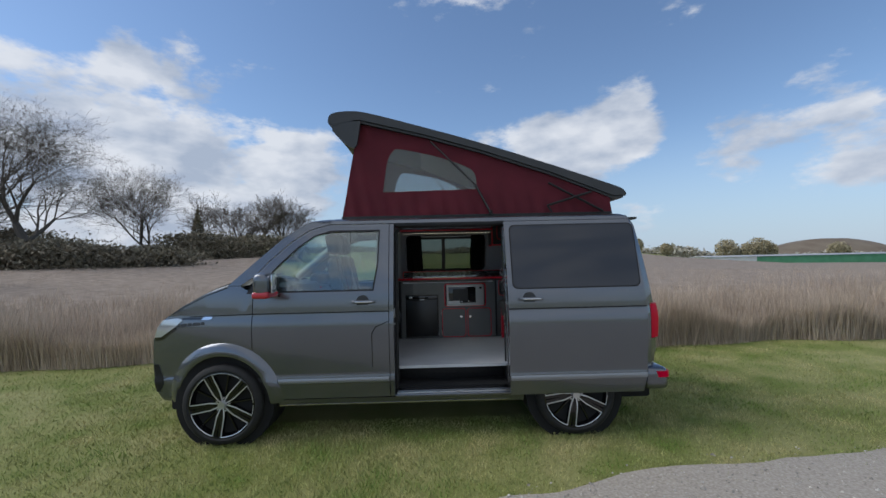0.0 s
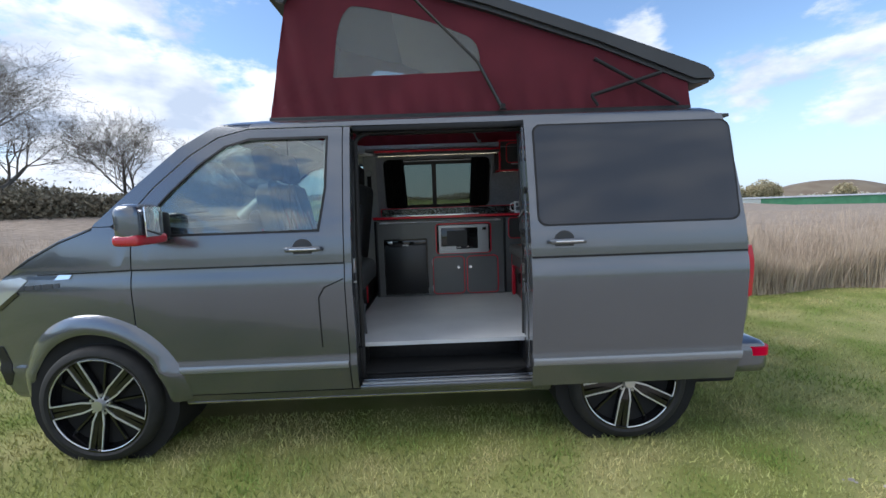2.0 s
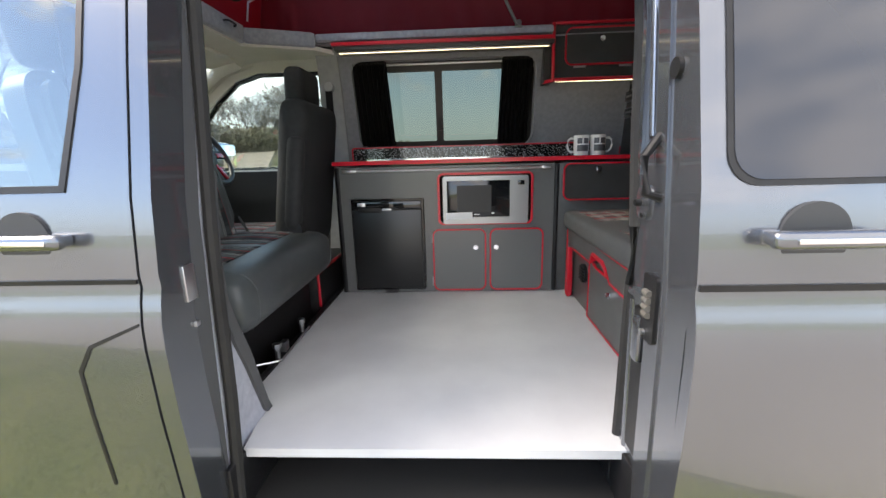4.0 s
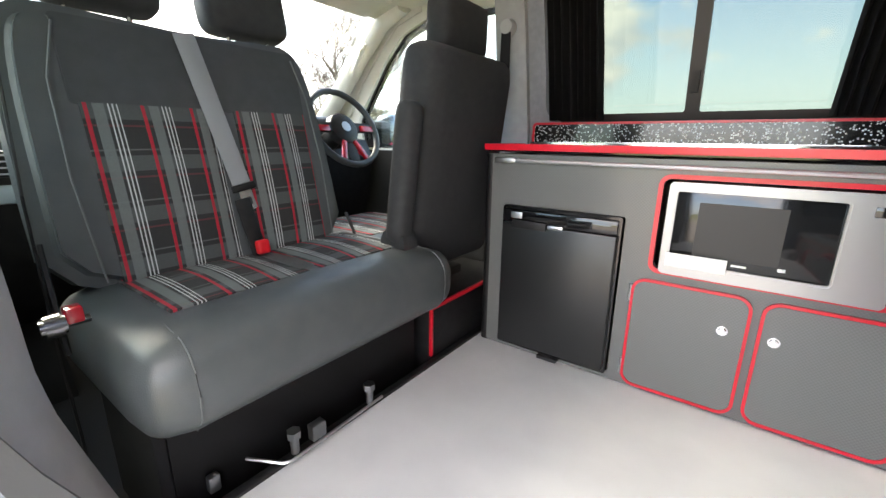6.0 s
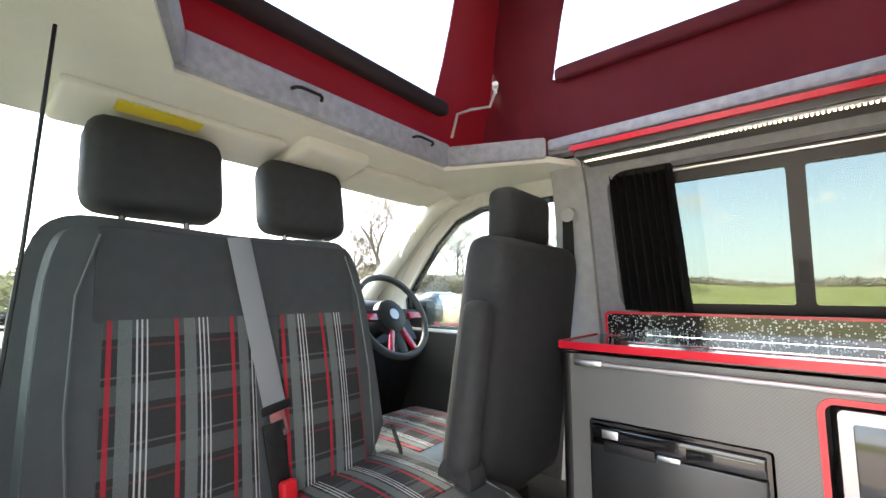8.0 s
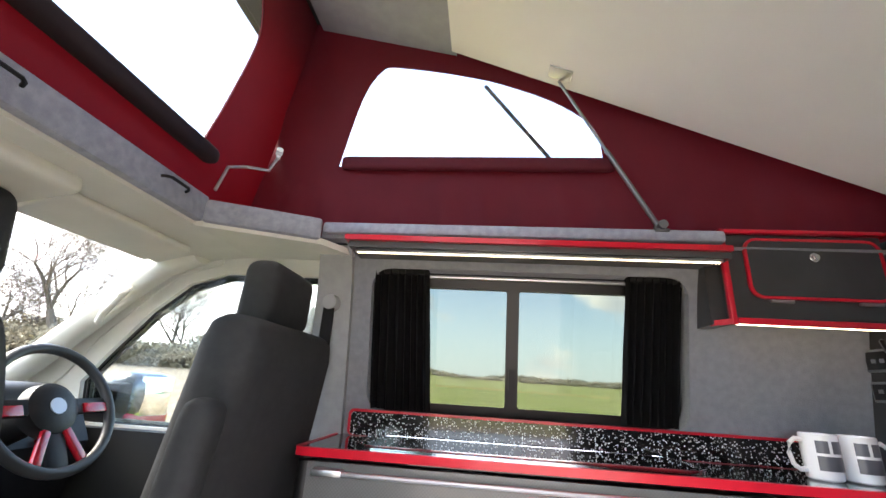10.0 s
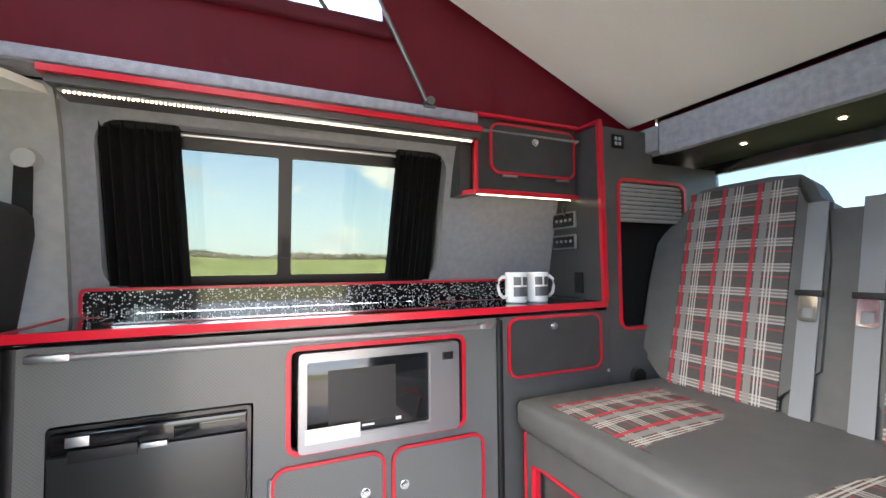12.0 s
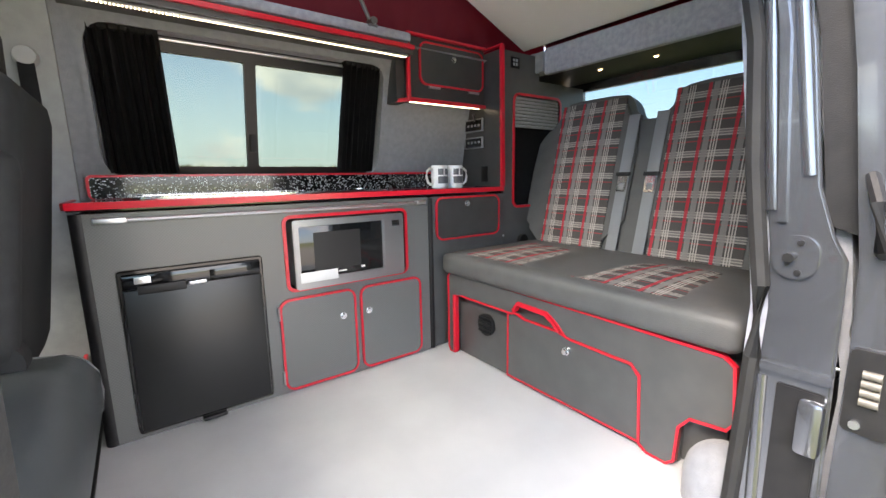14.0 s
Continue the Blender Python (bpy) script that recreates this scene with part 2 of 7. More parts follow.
def cloth_through(m, col, amount):
    """Lets some light through a cloth."""
    t = m.node_tree
    mx, tl = t.nodes.new("ShaderNodeMixShader"), t.nodes.new("ShaderNodeBsdfTranslucent")
    tl.inputs[0].default_value, mx.inputs[0].default_value = (*col, 1), amount
    t.links.new(t.nodes["Principled BSDF"].outputs[0], mx.inputs[1])
    t.links.new(tl.outputs[0], mx.inputs[2])
    t.links.new(mx.outputs[0], t.nodes["Material Output"].inputs[0])
    return m


CANVAS = cloth_through(mat("maroon_canvas", (0.115, 0.013, 0.024), 0.85, col2=(0.145, 0.017, 0.030), scale=6, bump=0.25, bscale=420), (0.30, 0.012, 0.036), 0.30)
CREAM = mat("cream_headliner", (0.74, 0.73, 0.66), 0.9, col2=(0.78, 0.77, 0.70), scale=10, bump=0.15, bscale=500)
BOARD = mat("cream_lining_board", (0.84, 0.825, 0.78), 0.8, col2=(0.88, 0.865, 0.82), scale=3, bump=0.08, bscale=260)
LEATHER = mat("charcoal_leatherette", (0.057, 0.066, 0.070), 0.37, col2=(0.067, 0.076, 0.080), scale=20, bump=0.14, bscale=420)
CLOTH = mat("charcoal_seat_cloth", (0.019, 0.0205, 0.023), 0.75, col2=(0.026, 0.0275, 0.030), scale=40, bump=0.35, bscale=500)
GREYVINYL = mat("grey_leatherette", (0.085, 0.086, 0.086), 0.5, col2=(0.10, 0.101, 0.10), scale=16, bump=0.25, bscale=380)
CURTAIN = mat("black_curtain", (0.004, 0.004, 0.005), 0.9, col2=(0.007, 0.007, 0.008), scale=30)
SEAM = mat("grey_seam", (0.11, 0.12, 0.125), 0.7)
BELT = mat("grey_belt_webbing", (0.24, 0.25, 0.265), 0.6, bump=0.3, bscale=700)
WHITE = mat("white_glaze", (0.82, 0.82, 0.82), 0.15, coat=0.3)
PAPER = mat("white_paper", (0.78, 0.78, 0.77), 0.8)
DARKSTEEL = mat("dark_steel", (0.24, 0.25, 0.26), 0.3, 0.9)
SILVER = mat("silver_plastic", (0.52, 0.53, 0.55), 0.35, 0.6)
PANELGREY = mat("panel_grey", (0.30, 0.31, 0.32), 0.4, 0.5)
SCREEN = mat("dark_screen", (0.01, 0.011, 0.012), 0.1, coat=0.4)
LAMPRED = mat("red_lens", (0.58, 0.0, 0.03), 0.3, spec=0.05)
LAMPCLEAR = mat("clear_lens", (0.50, 0.53, 0.56), 0.12, 0.5, coat=1.0)
LED = mat("led", (1, 1, 1), 0.4, emit=((1.0, 0.87, 0.58), 0.8))
SPOT = mat("warm_spot", (1, 0.9, 0.7), 0.4, emit=((1.0, 0.72, 0.35), 1.5))
GREYTRIM = mat("grey_pillar_trim", (0.30, 0.31, 0.31), 0.7, col2=(0.34, 0.35, 0.35), scale=30, bump=0.1)
YELLOW = mat("yellow_sticker", (0.75, 0.6, 0.05), 0.6)
REARGLASS = glass("tailgate_glass", (0.36, 0.40, 0.40))
CLEAR = glass("clear_glass", (0.90, 0.94, 0.92))
CABGLASS = glass("door_glass", (0.72, 0.80, 0.78), 1.0, 0.13)
TINT = glass("privacy_glass", (0.09, 0.10, 0.115))
KITGLASS = glass("kitchen_window_glass", (0.325, 0.355, 0.325), 0.4)


def scrim(name, col, see):
    m = mat(name, col, 0.9, bump=0.2, bscale=900)
    t = m.node_tree
    mx, tr, tl, m0 = t.nodes.new("ShaderNodeMixShader"), t.nodes.new("ShaderNodeBsdfTransparent"), t.nodes.new("ShaderNodeBsdfTranslucent"), t.nodes.new("ShaderNodeMixShader")
    tl.inputs[0].default_value = (*col, 1)
    m0.inputs[0].default_value, mx.inputs[0].default_value = 0.5, see
    t.links.new(t.nodes["Principled BSDF"].outputs[0], m0.inputs[1])
    t.links.new(tl.outputs[0], m0.inputs[2])
    t.links.new(m0.outputs[0], mx.inputs[1])
    t.links.new(tr.outputs[0], mx.inputs[2])
    t.links.new(mx.outputs[0], t.nodes["Material Output"].inputs[0])
    return m


SCRIM = scrim("grey_fly_screen", (0.34, 0.35, 0.35), 0.55)
W3 = (0.52, 0.54, 0.54)
SEATPLAID = plaid("charcoal_plaid_cloth", (0.020, 0.021, 0.022),
                  [(0.05, 0.12, (0.42, 0.012, 0.03)), (0.20, 0.40, (0.13, 0.15, 0.15)), (0.46, 0.485, W3), (0.535, 0.56, W3), (0.61, 0.635, W3)],
                  [(0.08, 0.12, (0.16, 0.03, 0.035)), (0.22, 0.52, (0.10, 0.115, 0.115)), (0.62, 0.65, (0.14, 0.15, 0.15))], 0.106, 0.115, 0.5)
CR = (0.50, 0.46, 0.42)
BEDPLAID = plaid("grey_tartan_cloth", (0.075, 0.068, 0.066),
                 [(0.04, 0.15, (0.50, 0.02, 0.04)), (0.20, 0.38, (0.24, 0.23, 0.22)), (0.44, 0.48, CR), (0.52, 0.56, CR), (0.60, 0.64, CR)],
                 [(0.06, 0.12, (0.42, 0.04, 0.05)), (0.30, 0.36, CR), (0.36, 0.44, (0.20, 0.19, 0.18)), (0.44, 0.49, CR), (0.49, 0.57, (0.20, 0.19, 0.18)), (0.57, 0.62, CR)], 0.110, 0.076, 0.7)

# ---- mesh helpers ----


def link(name, bm, material, parent=None, label="", smooth=False):
    me = bpy.data.meshes.new(name)
    bmesh.ops.recalc_face_normals(bm, faces=bm.faces)
    bm.to_mesh(me)
    bm.free()
    me.materials.append(material)
    if smooth:
        for p in me.polygons:
            p.use_smooth = True
        me.set_sharp_from_angle(angle=radians(38))
    ob = new(name, me)
    if parent is not None:
        ob.parent = parent
    if label:
        ob["label"] = label
    return ob


def part(name, bm, material, parent, label="", smooth=True):
    if isinstance(bm, list):
        return [link(name, b, material, parent, label, smooth) for b in bm][0]
    return link(name, bm, material, parent, label, smooth)


def thing(name, label, category, at=(0, 0, 0), group="", kind=""):
    ob = new(name)
    ob.location = at
    ob.empty_display_size = 0.05
    return tagged(ob, label, category, group, kind)


def B(x0, x1, y0, y1, z0, z1, bev=0.004, seg=2):
    bm = bmesh.new()
    bmesh.ops.create_cube(bm, size=1)
    for v in bm.verts:
        v.co = ((x0 + x1) / 2 + v.co.x * (x1 - x0), (y0 + y1) / 2 + v.co.y * (y1 - y0), (z0 + z1) / 2 + v.co.z * (z1 - z0))
    bev = min(bev, 0.45 * min(abs(x1 - x0), abs(y1 - y0), abs(z1 - z0)))
    if bev > 0:
        bmesh.ops.bevel(bm, geom=bm.edges[:], offset=bev, segments=seg, affect="EDGES", profile=0.5)
    return bm


def J(*bms):
    out = bmesh.new()
    for b in bms:
        me = bpy.data.meshes.new("tmp")
        b.to_mesh(me)
        b.free()
        out.from_mesh(me)
        bpy.data.meshes.remove(me)
    return out


def T(bm, m):
    bmesh.ops.transform(bm, matrix=m, verts=bm.verts)
    return bm


def C(p0, p1, r, seg=16, r2=None, bev=0.0):
    p0, p1 = Vector(p0), Vector(p1)
    bm = bmesh.new()
    bmesh.ops.create_cone(bm, cap_ends=True, segments=seg, radius1=r, radius2=r if r2 is None else r2, depth=(p1 - p0).length)
    if bev:
        bmesh.ops.bevel(bm, geom=[e for e in bm.edges if len(e.link_faces) == 2 and any(len(f.verts) > 4 for f in e.link_faces)], offset=bev, segments=2, affect="EDGES")
    q = (p1 - p0).to_track_quat("Z", "Y").to_matrix().to_4x4()
    return T(bm, Matrix.Translation((p0 + p1) / 2) @ q)


def tube(pts, r, seg=8, closed=False):
    pts = [Vector(p) for p in pts]
    bm = bmesh.new()
    rings, n = [], len(pts)
    for i, p in enumerate(pts):
        a = pts[(i - 1) % n] if (closed or i) else pts[i]
        b = pts[(i + 1) % n] if (closed or i < n - 1) else pts[i]
        q = (b - a).to_track_quat("Z", "Y").to_matrix()
        rings.append([bm.verts.new(p + q @ Vector((r * math.cos(2 * math.pi * k / seg), r * math.sin(2 * math.pi * k / seg), 0))) for k in range(seg)])
    for i in range(n if closed else n - 1):
        a, b = rings[i], rings[(i + 1) % n]
        for k in range(seg):
            bm.faces.new((a[k], a[(k + 1) % seg], b[(k + 1) % seg], b[k]))
    if not closed:
        bm.faces.new(rings[0])
        bm.faces.new(rings[-1])
    return bm


def rr(a0, a1, b0, b1, r=0.03, n=5):
    """A rounded rectangle as an outline."""
    out = []
    for ca, cb, s in ((a1 - r, b1 - r, 0), (a0 + r, b1 - r, 90), (a0 + r, b0 + r, 180), (a1 - r, b0 + r, 270)):
        for k in range(n + 1):
            w = radians(s + 90 * k / n)
            out.append((ca + r * math.cos(w), cb + r * math.sin(w)))
    return out


def sheet(outline, holes=(), cuts=(), cutsa=()):
    """A flat filled outline with holes, in (a, b), cut along lines of equal b and equal a."""
    bm = bmesh.new()
    edges = []
    for loop in (outline, *holes):
        vs = [bm.verts.new((a, b, 0)) for a, b in loop]
        edges += [bm.edges.new((vs[i], vs[(i + 1) % len(vs)])) for i in range(len(vs))]
    bmesh.ops.triangle_fill(bm, use_beauty=True, use_dissolve=False, edges=edges, normal=(0, 0, 1))
    for c in cuts:
        bmesh.ops.bisect_plane(bm, geom=bm.verts[:] + bm.edges[:] + bm.faces[:], plane_co=(0, c, 0), plane_no=(0, 1, 0))
    for c in cutsa:
        bmesh.ops.bisect_plane(bm, geom=bm.verts[:] + bm.edges[:] + bm.faces[:], plane_co=(c, 0, 0), plane_no=(1, 0, 0))
    return bm


def thick(bm, depth, place):
    """Gives a sheet its depth; place(a, b, d) puts each point, d from 0 to depth."""
    old = list(bm.verts)
    r = bmesh.ops.extrude_face_region(bm, geom=bm.faces[:])
    fresh = [g for g in r["geom"] if isinstance(g, bmesh.types.BMVert)]
    lay = {v: depth for v in fresh}
    for v in bm.verts:
        v.co = place(v.co.x, v.co.y, lay.get(v, 0.0))
    return bm


def plate(outline, plane, a, b, holes=(), bev=0.0, seg=2):
    """A flat board: outline in the plane xz, yz or xy, from a to b across it."""
    put = {"xz": lambda u, v, d: (u, a + d, v), "yz": lambda u, v, d: (a + d, u, v), "xy": lambda u, v, d: (u, v, a + d)}[plane]
    bm = thick(sheet(outline, holes), b - a, put)
    if bev:
        bmesh.ops.dissolve_limit(bm, angle_limit=0.01, verts=bm.verts, edges=bm.edges)
        sharp = [e for e in bm.edges if len(e.link_faces) == 2 and e.calc_face_angle(0) > 0.9]
        bmesh.ops.bevel(bm, geom=sharp, offset=bev, segments=seg, affect="EDGES")
    return bm


def edging(a0, a1, b0, b1, r, w, plane, a, b):
    return plate(rr(a0, a1, b0, b1, r), plane, a, b, [rr(a0 + w, a1 - w, b0 + w, b1 - w, max(r - w, 0.004))])


def soften(pts, times=2):
    """Rounds the corners of an outline."""
    for _ in range(times):
        out = []
        for i, a in enumerate(pts):
            b = pts[(i + 1) % len(pts)]
            out += [(a[0] * 0.75 + b[0] * 0.25, a[1] * 0.75 + b[1] * 0.25), (a[0] * 0.25 + b[0] * 0.75, a[1] * 0.25 + b[1] * 0.75)]
        pts = out
    return pts


def spline(pts, n=5):
    """A smooth open line through the points."""
    out = []
    for i in range(len(pts) - 1):
        p = [Vector(pts[max(0, min(len(pts) - 1, i + k))]) for k in (-1, 0, 1, 2)]
        for j in range(n):
            u = j / n
            q = 0.5 * (2 * p[1] + (p[2] - p[0]) * u + (2 * p[0] - 5 * p[1] + 4 * p[2] - p[3]) * u * u + (3 * p[1] - p[0] - 3 * p[2] + p[3]) * u ** 3)
            out.append((q.x, q.y))
    return out + [tuple(pts[-1])]


def cushion(x, y, z, soft=0.03, sag=0.0):
    """An upholstered block centred at the origin with crowned faces."""
    bm = bmesh.new()
    bmesh.ops.create_cube(bm, size=1)
    bmesh.ops.subdivide_edges(bm, edges=bm.edges[:], cuts=9, use_grid_fill=True)
    for v in bm.verts:
        p = Vector([math.sin(c * math.pi) for c in v.co])
        q = Vector((p.x * x / 2, p.y * y / 2, p.z * z / 2))
        h = Vector((x / 2 - soft, y / 2 - soft, z / 2 - soft))
        core = Vector([max(-h[i], min(h[i], q[i])) for i in range(3)])
        d = q - core
        if d.length > 0:
            q = core + d.normalized() * soft
        crown = (1 - p.x * p.x) * (1 - p.y * p.y)
        q.z += sag * crown * (1 if p.z > 0 else 0)
        v.co = q
    return bm

# ---- ground and distance ----
SLOPE = -0.0176


def gz(x, y):
    d = math.hypot(x, y - 1)
    w = max(0.0, min(1.0, (d - 7) / 40))
    u = max(0.0, min(1.0, (0.75 - abs(x) / max(abs(y), 1)) / 0.3)) if y > 0 else 0.0
    k = max(0.0, min(1.0, (d - 20) / 18)) * max(0.0, min(1.0, (-8 - x) / 10)) * max(0.0, min(1.0, y / 6))
    return SLOPE * x * w * w * (3 - 2 * w) * (1 - 0.7 * u) + 1.0 * k + 0.031 * max(0.0, y - 18) * u * u * (3 - 2 * u) * (1 if y < 200 else 200 / y)


def field_edge(x):
    return 3.15 + 0.045 * x + 0.12 * math.sin(x * 1.3) + 0.07 * math.sin(x * 3.1 + 1)


def green_wedge(x, y):
    """The mown part of the field behind the van."""
    return y > 8.5 and -0.42 * y < x < 0.44 * y


FIELDMAT = mat("green_field", (0.29, 0.335, 0.095), 0.95, col2=(0.42, 0.42, 0.18), scale=0.25, bump=0.5, bscale=20, detail=8)


def ground_material():
    m = mat("meadow_ground", (0.16, 0.19, 0.036), 0.97, col2=(0.29, 0.28, 0.11), scale=1.1, bump=0.7, bscale=50, detail=8)
    return m


def build_ground():
    bm = bmesh.new()
    n, m = 72, 40
    rings = []
    radii = [0.0] + [1.2 * 1.155 ** k for k in range(m)]
    rings.append([bm.verts.new((0, 1, 0))])
    for r in radii[1:]:
        row = []
        for k in range(n):
            a = 2 * math.pi * k / n
            x, y = r * math.cos(a), 1 + r * math.sin(a)
            row.append(bm.verts.new((x, y, gz(x, y) + 0.012 * noise.noise((x * 0.7, y * 0.7, 0)) - 0.02)))
        rings.append(row)
    for k in range(n):
        bm.faces.new((rings[0][0], rings[1][k], rings[1][(k + 1) % n]))
    for i in range(1, len(rings) - 1):
        for k in range(n):
            bm.faces.new((rings[i][k], rings[i + 1][k], rings[i + 1][(k + 1) % n], rings[i][(k + 1) % n]))
    g = link("ground", bm, ground_material(), None, "", True)
    tagged(g, "worn green and straw-coloured grass meadow under the van", "ground", kind="structure")


build_ground()
wedge = [(-0.40 * 8.5, 8.5), (0.42 * 8.5, 8.5), (0.44 * 40, 40), (0.44 * 130, 130), (-0.40 * 130, 130), (-0.40 * 40, 40)]
tagged(link("field", thick(sheet(wedge, (), [12, 18, 26, 36, 50, 70, 100], [-30, -20, -10, -4, 4, 10, 20, 30]), -0.05, lambda a, b, d: (a, b, gz(a, b) + 0.03 + d)), FIELDMAT, None, "", True), "bright green mown field behind the van", "field", kind="structure")
GRAVEL = mat("gravel", (0.29, 0.255, 0.21), 0.95, col2=(0.43, 0.385, 0.325), scale=55, bump=0.6, bscale=160, detail=12)


def build_lane():
    pts = [(-22, -9.5), (-8, -4.6), (-2.5, -2.3), (-0.6, -1.5), (0.55, -0.95), (1.6, -0.66), (3.7, -0.42), (9, 0.2), (22, 1.6), (22, -8), (0, -14), (-22, -17)]
    fine = []
    for i in range(len(pts)):
        a, b = pts[i], pts[(i + 1) % len(pts)]
        for k in range(10):
            u = k / 10
            x, y = a[0] + (b[0] - a[0]) * u, a[1] + (b[1] - a[1]) * u
            fine.append((x, y + 0.10 * noise.noise((x * 2.2, y * 2.2, 4))))
    lane = thick(sheet(fine), -0.04, lambda a, b, d: (a, b, 0.004 + gz(a, b) + d))
    tagged(link("gravel_lane", lane, GRAVEL), "pale grey gravel lane along the grass", "lane", kind="structure")


build_lane()


def inside_lane(x, y):
    edge = np.interp(x, [-22, -8, -2.5, -0.6, 0.55, 1.6, 3.7, 9, 22], [-9.5, -4.6, -2.3, -1.5, -0.95, -0.66, -0.42, 0.2, 1.6])
    return y < edge + 0.05 * math.sin(x * 9)


def build_stones():
    """Loose stones lying on the lane and along its edge."""
    rg = random.Random(12)
    vs, fs = [], []
    while len(fs) < 72000:
        x, y = rg.gauss(0.2, 2.6), rg.uniform(-4.2, -0.3)
        if not inside_lane(x, y - (0.12 if rg.random() < 0.2 else 0)):
            continue
        r = 0.004 + 0.011 * rg.random() ** 3
        z = gz(x, y) + 0.004 + r * 0.25
        i = len(vs)
        for d in ((1, 0, 0), (0, 1, 0), (-1, 0, 0), (0, -1, 0), (0.2, 0.1, 0.7), (0, 0, -0.6)):
            k = r * rg.uniform(0.7, 1.3)
            vs.append((x + d[0] * k + rg.gauss(0, 0.15) * r, y + d[1] * k, z + d[2] * k))
        for k in range(4):
            fs += [(i + k, i + (k + 1) % 4, i + 4), (i + (k + 1) % 4, i + k, i + 5)]
    me = bpy.data.meshes.new("loose_stones")
    me.from_pydata(vs, [], fs)
    me.materials.append(island(mat("pale_stone", (0.30, 0.275, 0.235), 0.9, col2=(0.48, 0.45, 0.40), scale=60), 0.45))
    tagged(new("loose_stones", me), "small loose pale stones scattered on the gravel lane", "stones", kind="stuff")


build_stones()


def blades(name, pts, h0, h1, width, lean, material, label, category, two=False):
    rng = random.Random(7)
    vs, fs = [], []
    for x, y in pts:
        h = rng.uniform(h0, h1) * (0.75 + 0.5 * noise.noise((x * 0.8, y * 0.8, 2)))
        a = rng.uniform(0, 6.283)
        w = width * rng.uniform(0.6, 1.3)
        dx, dy = math.cos(a) * w, math.sin(a) * w
        lx, ly = rng.gauss(0, lean) * h, rng.gauss(0, lean) * h
        z = gz(x, y) - 0.015
        i = len(vs)
        if two:
            vs += [(x - dx, y - dy, z), (x + dx, y + dy, z), (x + lx * 0.4 + dx * 0.7, y + ly * 0.4 + dy * 0.7, z + h * 0.6), (x + lx * 0.4 - dx * 0.7, y + ly * 0.4 - dy * 0.7, z + h * 0.6), (x + lx, y + ly, z + h)]
            fs += [(i, i + 1, i + 2, i + 3), (i + 3, i + 2, i + 4)]
        else:
            vs += [(x - dx, y - dy, z), (x + dx, y + dy, z), (x + lx, y + ly, z + h)]
            fs += [(i, i + 1, i + 2)]
    me = bpy.data.meshes.new(name)
    me.from_pydata(vs, [], fs)
    me.materials.append(material)
    return tagged(new(name, me), label, category, kind="stuff")


BLADE = island(mat("grass_blades", (0.165, 0.245, 0.045), 0.8, col2=(0.45, 0.40, 0.18), scale=2.2, detail=6), 0.4)
REED = island(mat("dry_reed", (0.40, 0.315, 0.235), 0.85, col2=(0.58, 0.475, 0.37), scale=0.6, detail=5), 0.35)
rng = random.Random(3)
pts = []
while len(pts) < 200000:
    x = rng.gauss(0.5, 3.2)
    y = -3.4 + 7.2 * rng.random() ** 1.0
    if -8 < x < 9 and y < field_edge(x) + 0.3 and not (inside_lane(x, y + abs(rng.gauss(0, 0.17))) and rng.random() > 0.015) and not (-1.7 < x < 1.9 and 0.5 < y < 1.7):
        pts.append((x, y))
blades("grass", pts, 0.018, 0.05, 0.0032, 0.5, BLADE, "short green grass mixed with straw around the van", "grass")
pts = []
while len(pts) < 190000:
    u = rng.random()
    d = 0.02 + 46 * u ** 2.2
    x = rng.uniform(-1, 1) * (9 + 1.35 * d)
    y = field_edge(x) + d
    if -1.6 < x < 1.9 and y < 5:
        if rng.random() > 0.5:
            continue
    if not green_wedge(x, y):
        pts.append((x, y))
blades("dry_reeds", pts, 0.50, 0.98, 0.0048, 0.15, REED, "tall dry beige reeds of an uncut field", "reeds", two=True)

STUBBLE = mat("dry_reed_bed", (0.20, 0.155, 0.115), 0.95, col2=(0.36, 0.285, 0.22), scale=2.5, bump=1.0, bscale=14, detail=9)
for beds in ([(-3.6, 5.4), (-42, 100), (-150, 100), (-70, 5.0)], [(3.6, 5.4), (45, 100), (160, 100), (70, 8.5)]):
    xs = [-120 + 12 * k for k in range(21)]
    tagged(link("reed_bed", thick(sheet(beds, (), [6, 7, 8, 9, 10, 12, 16, 22, 30, 40, 55, 75], xs), -0.4, lambda a, b, d: (a, b, gz(a, b) + 0.50 * min(1.0, max(0.0, (b - 5.0) / 7.0)) + 0.05 * noise.noise((a * 0.9, b * 0.9, 5)) + d)), STUBBLE, None, "", True), "thick dry beige reed bed of the uncut field", "field", kind="structure")

BARK = mat("bark", (0.060, 0.052, 0.045), 0.9, col2=(0.10, 0.09, 0.075), scale=20, bump=0.6, bscale=40)
TWIG = mat("bare_twigs", (0.080, 0.068, 0.058), 0.9, col2=(0.12, 0.10, 0.085), scale=3)
HEDGE = island(mat("hedge_leaves", (0.135, 0.120, 0.080), 0.9, col2=(0.25, 0.215, 0.155), scale=1.2), 0.4)
OLIVE = island(mat("olive_hedge_leaves", (0.10, 0.11, 0.045), 0.9, col2=(0.20, 0.20, 0.09), scale=1.2), 0.4)
# far hedge: distance haze is put into this pale leaf colour
FARHEDGE = island(mat("hazed_far_bushes", (0.42, 0.39, 0.31), 0.95, col2=(0.54, 0.50, 0.41), scale=0.2), 0.3)


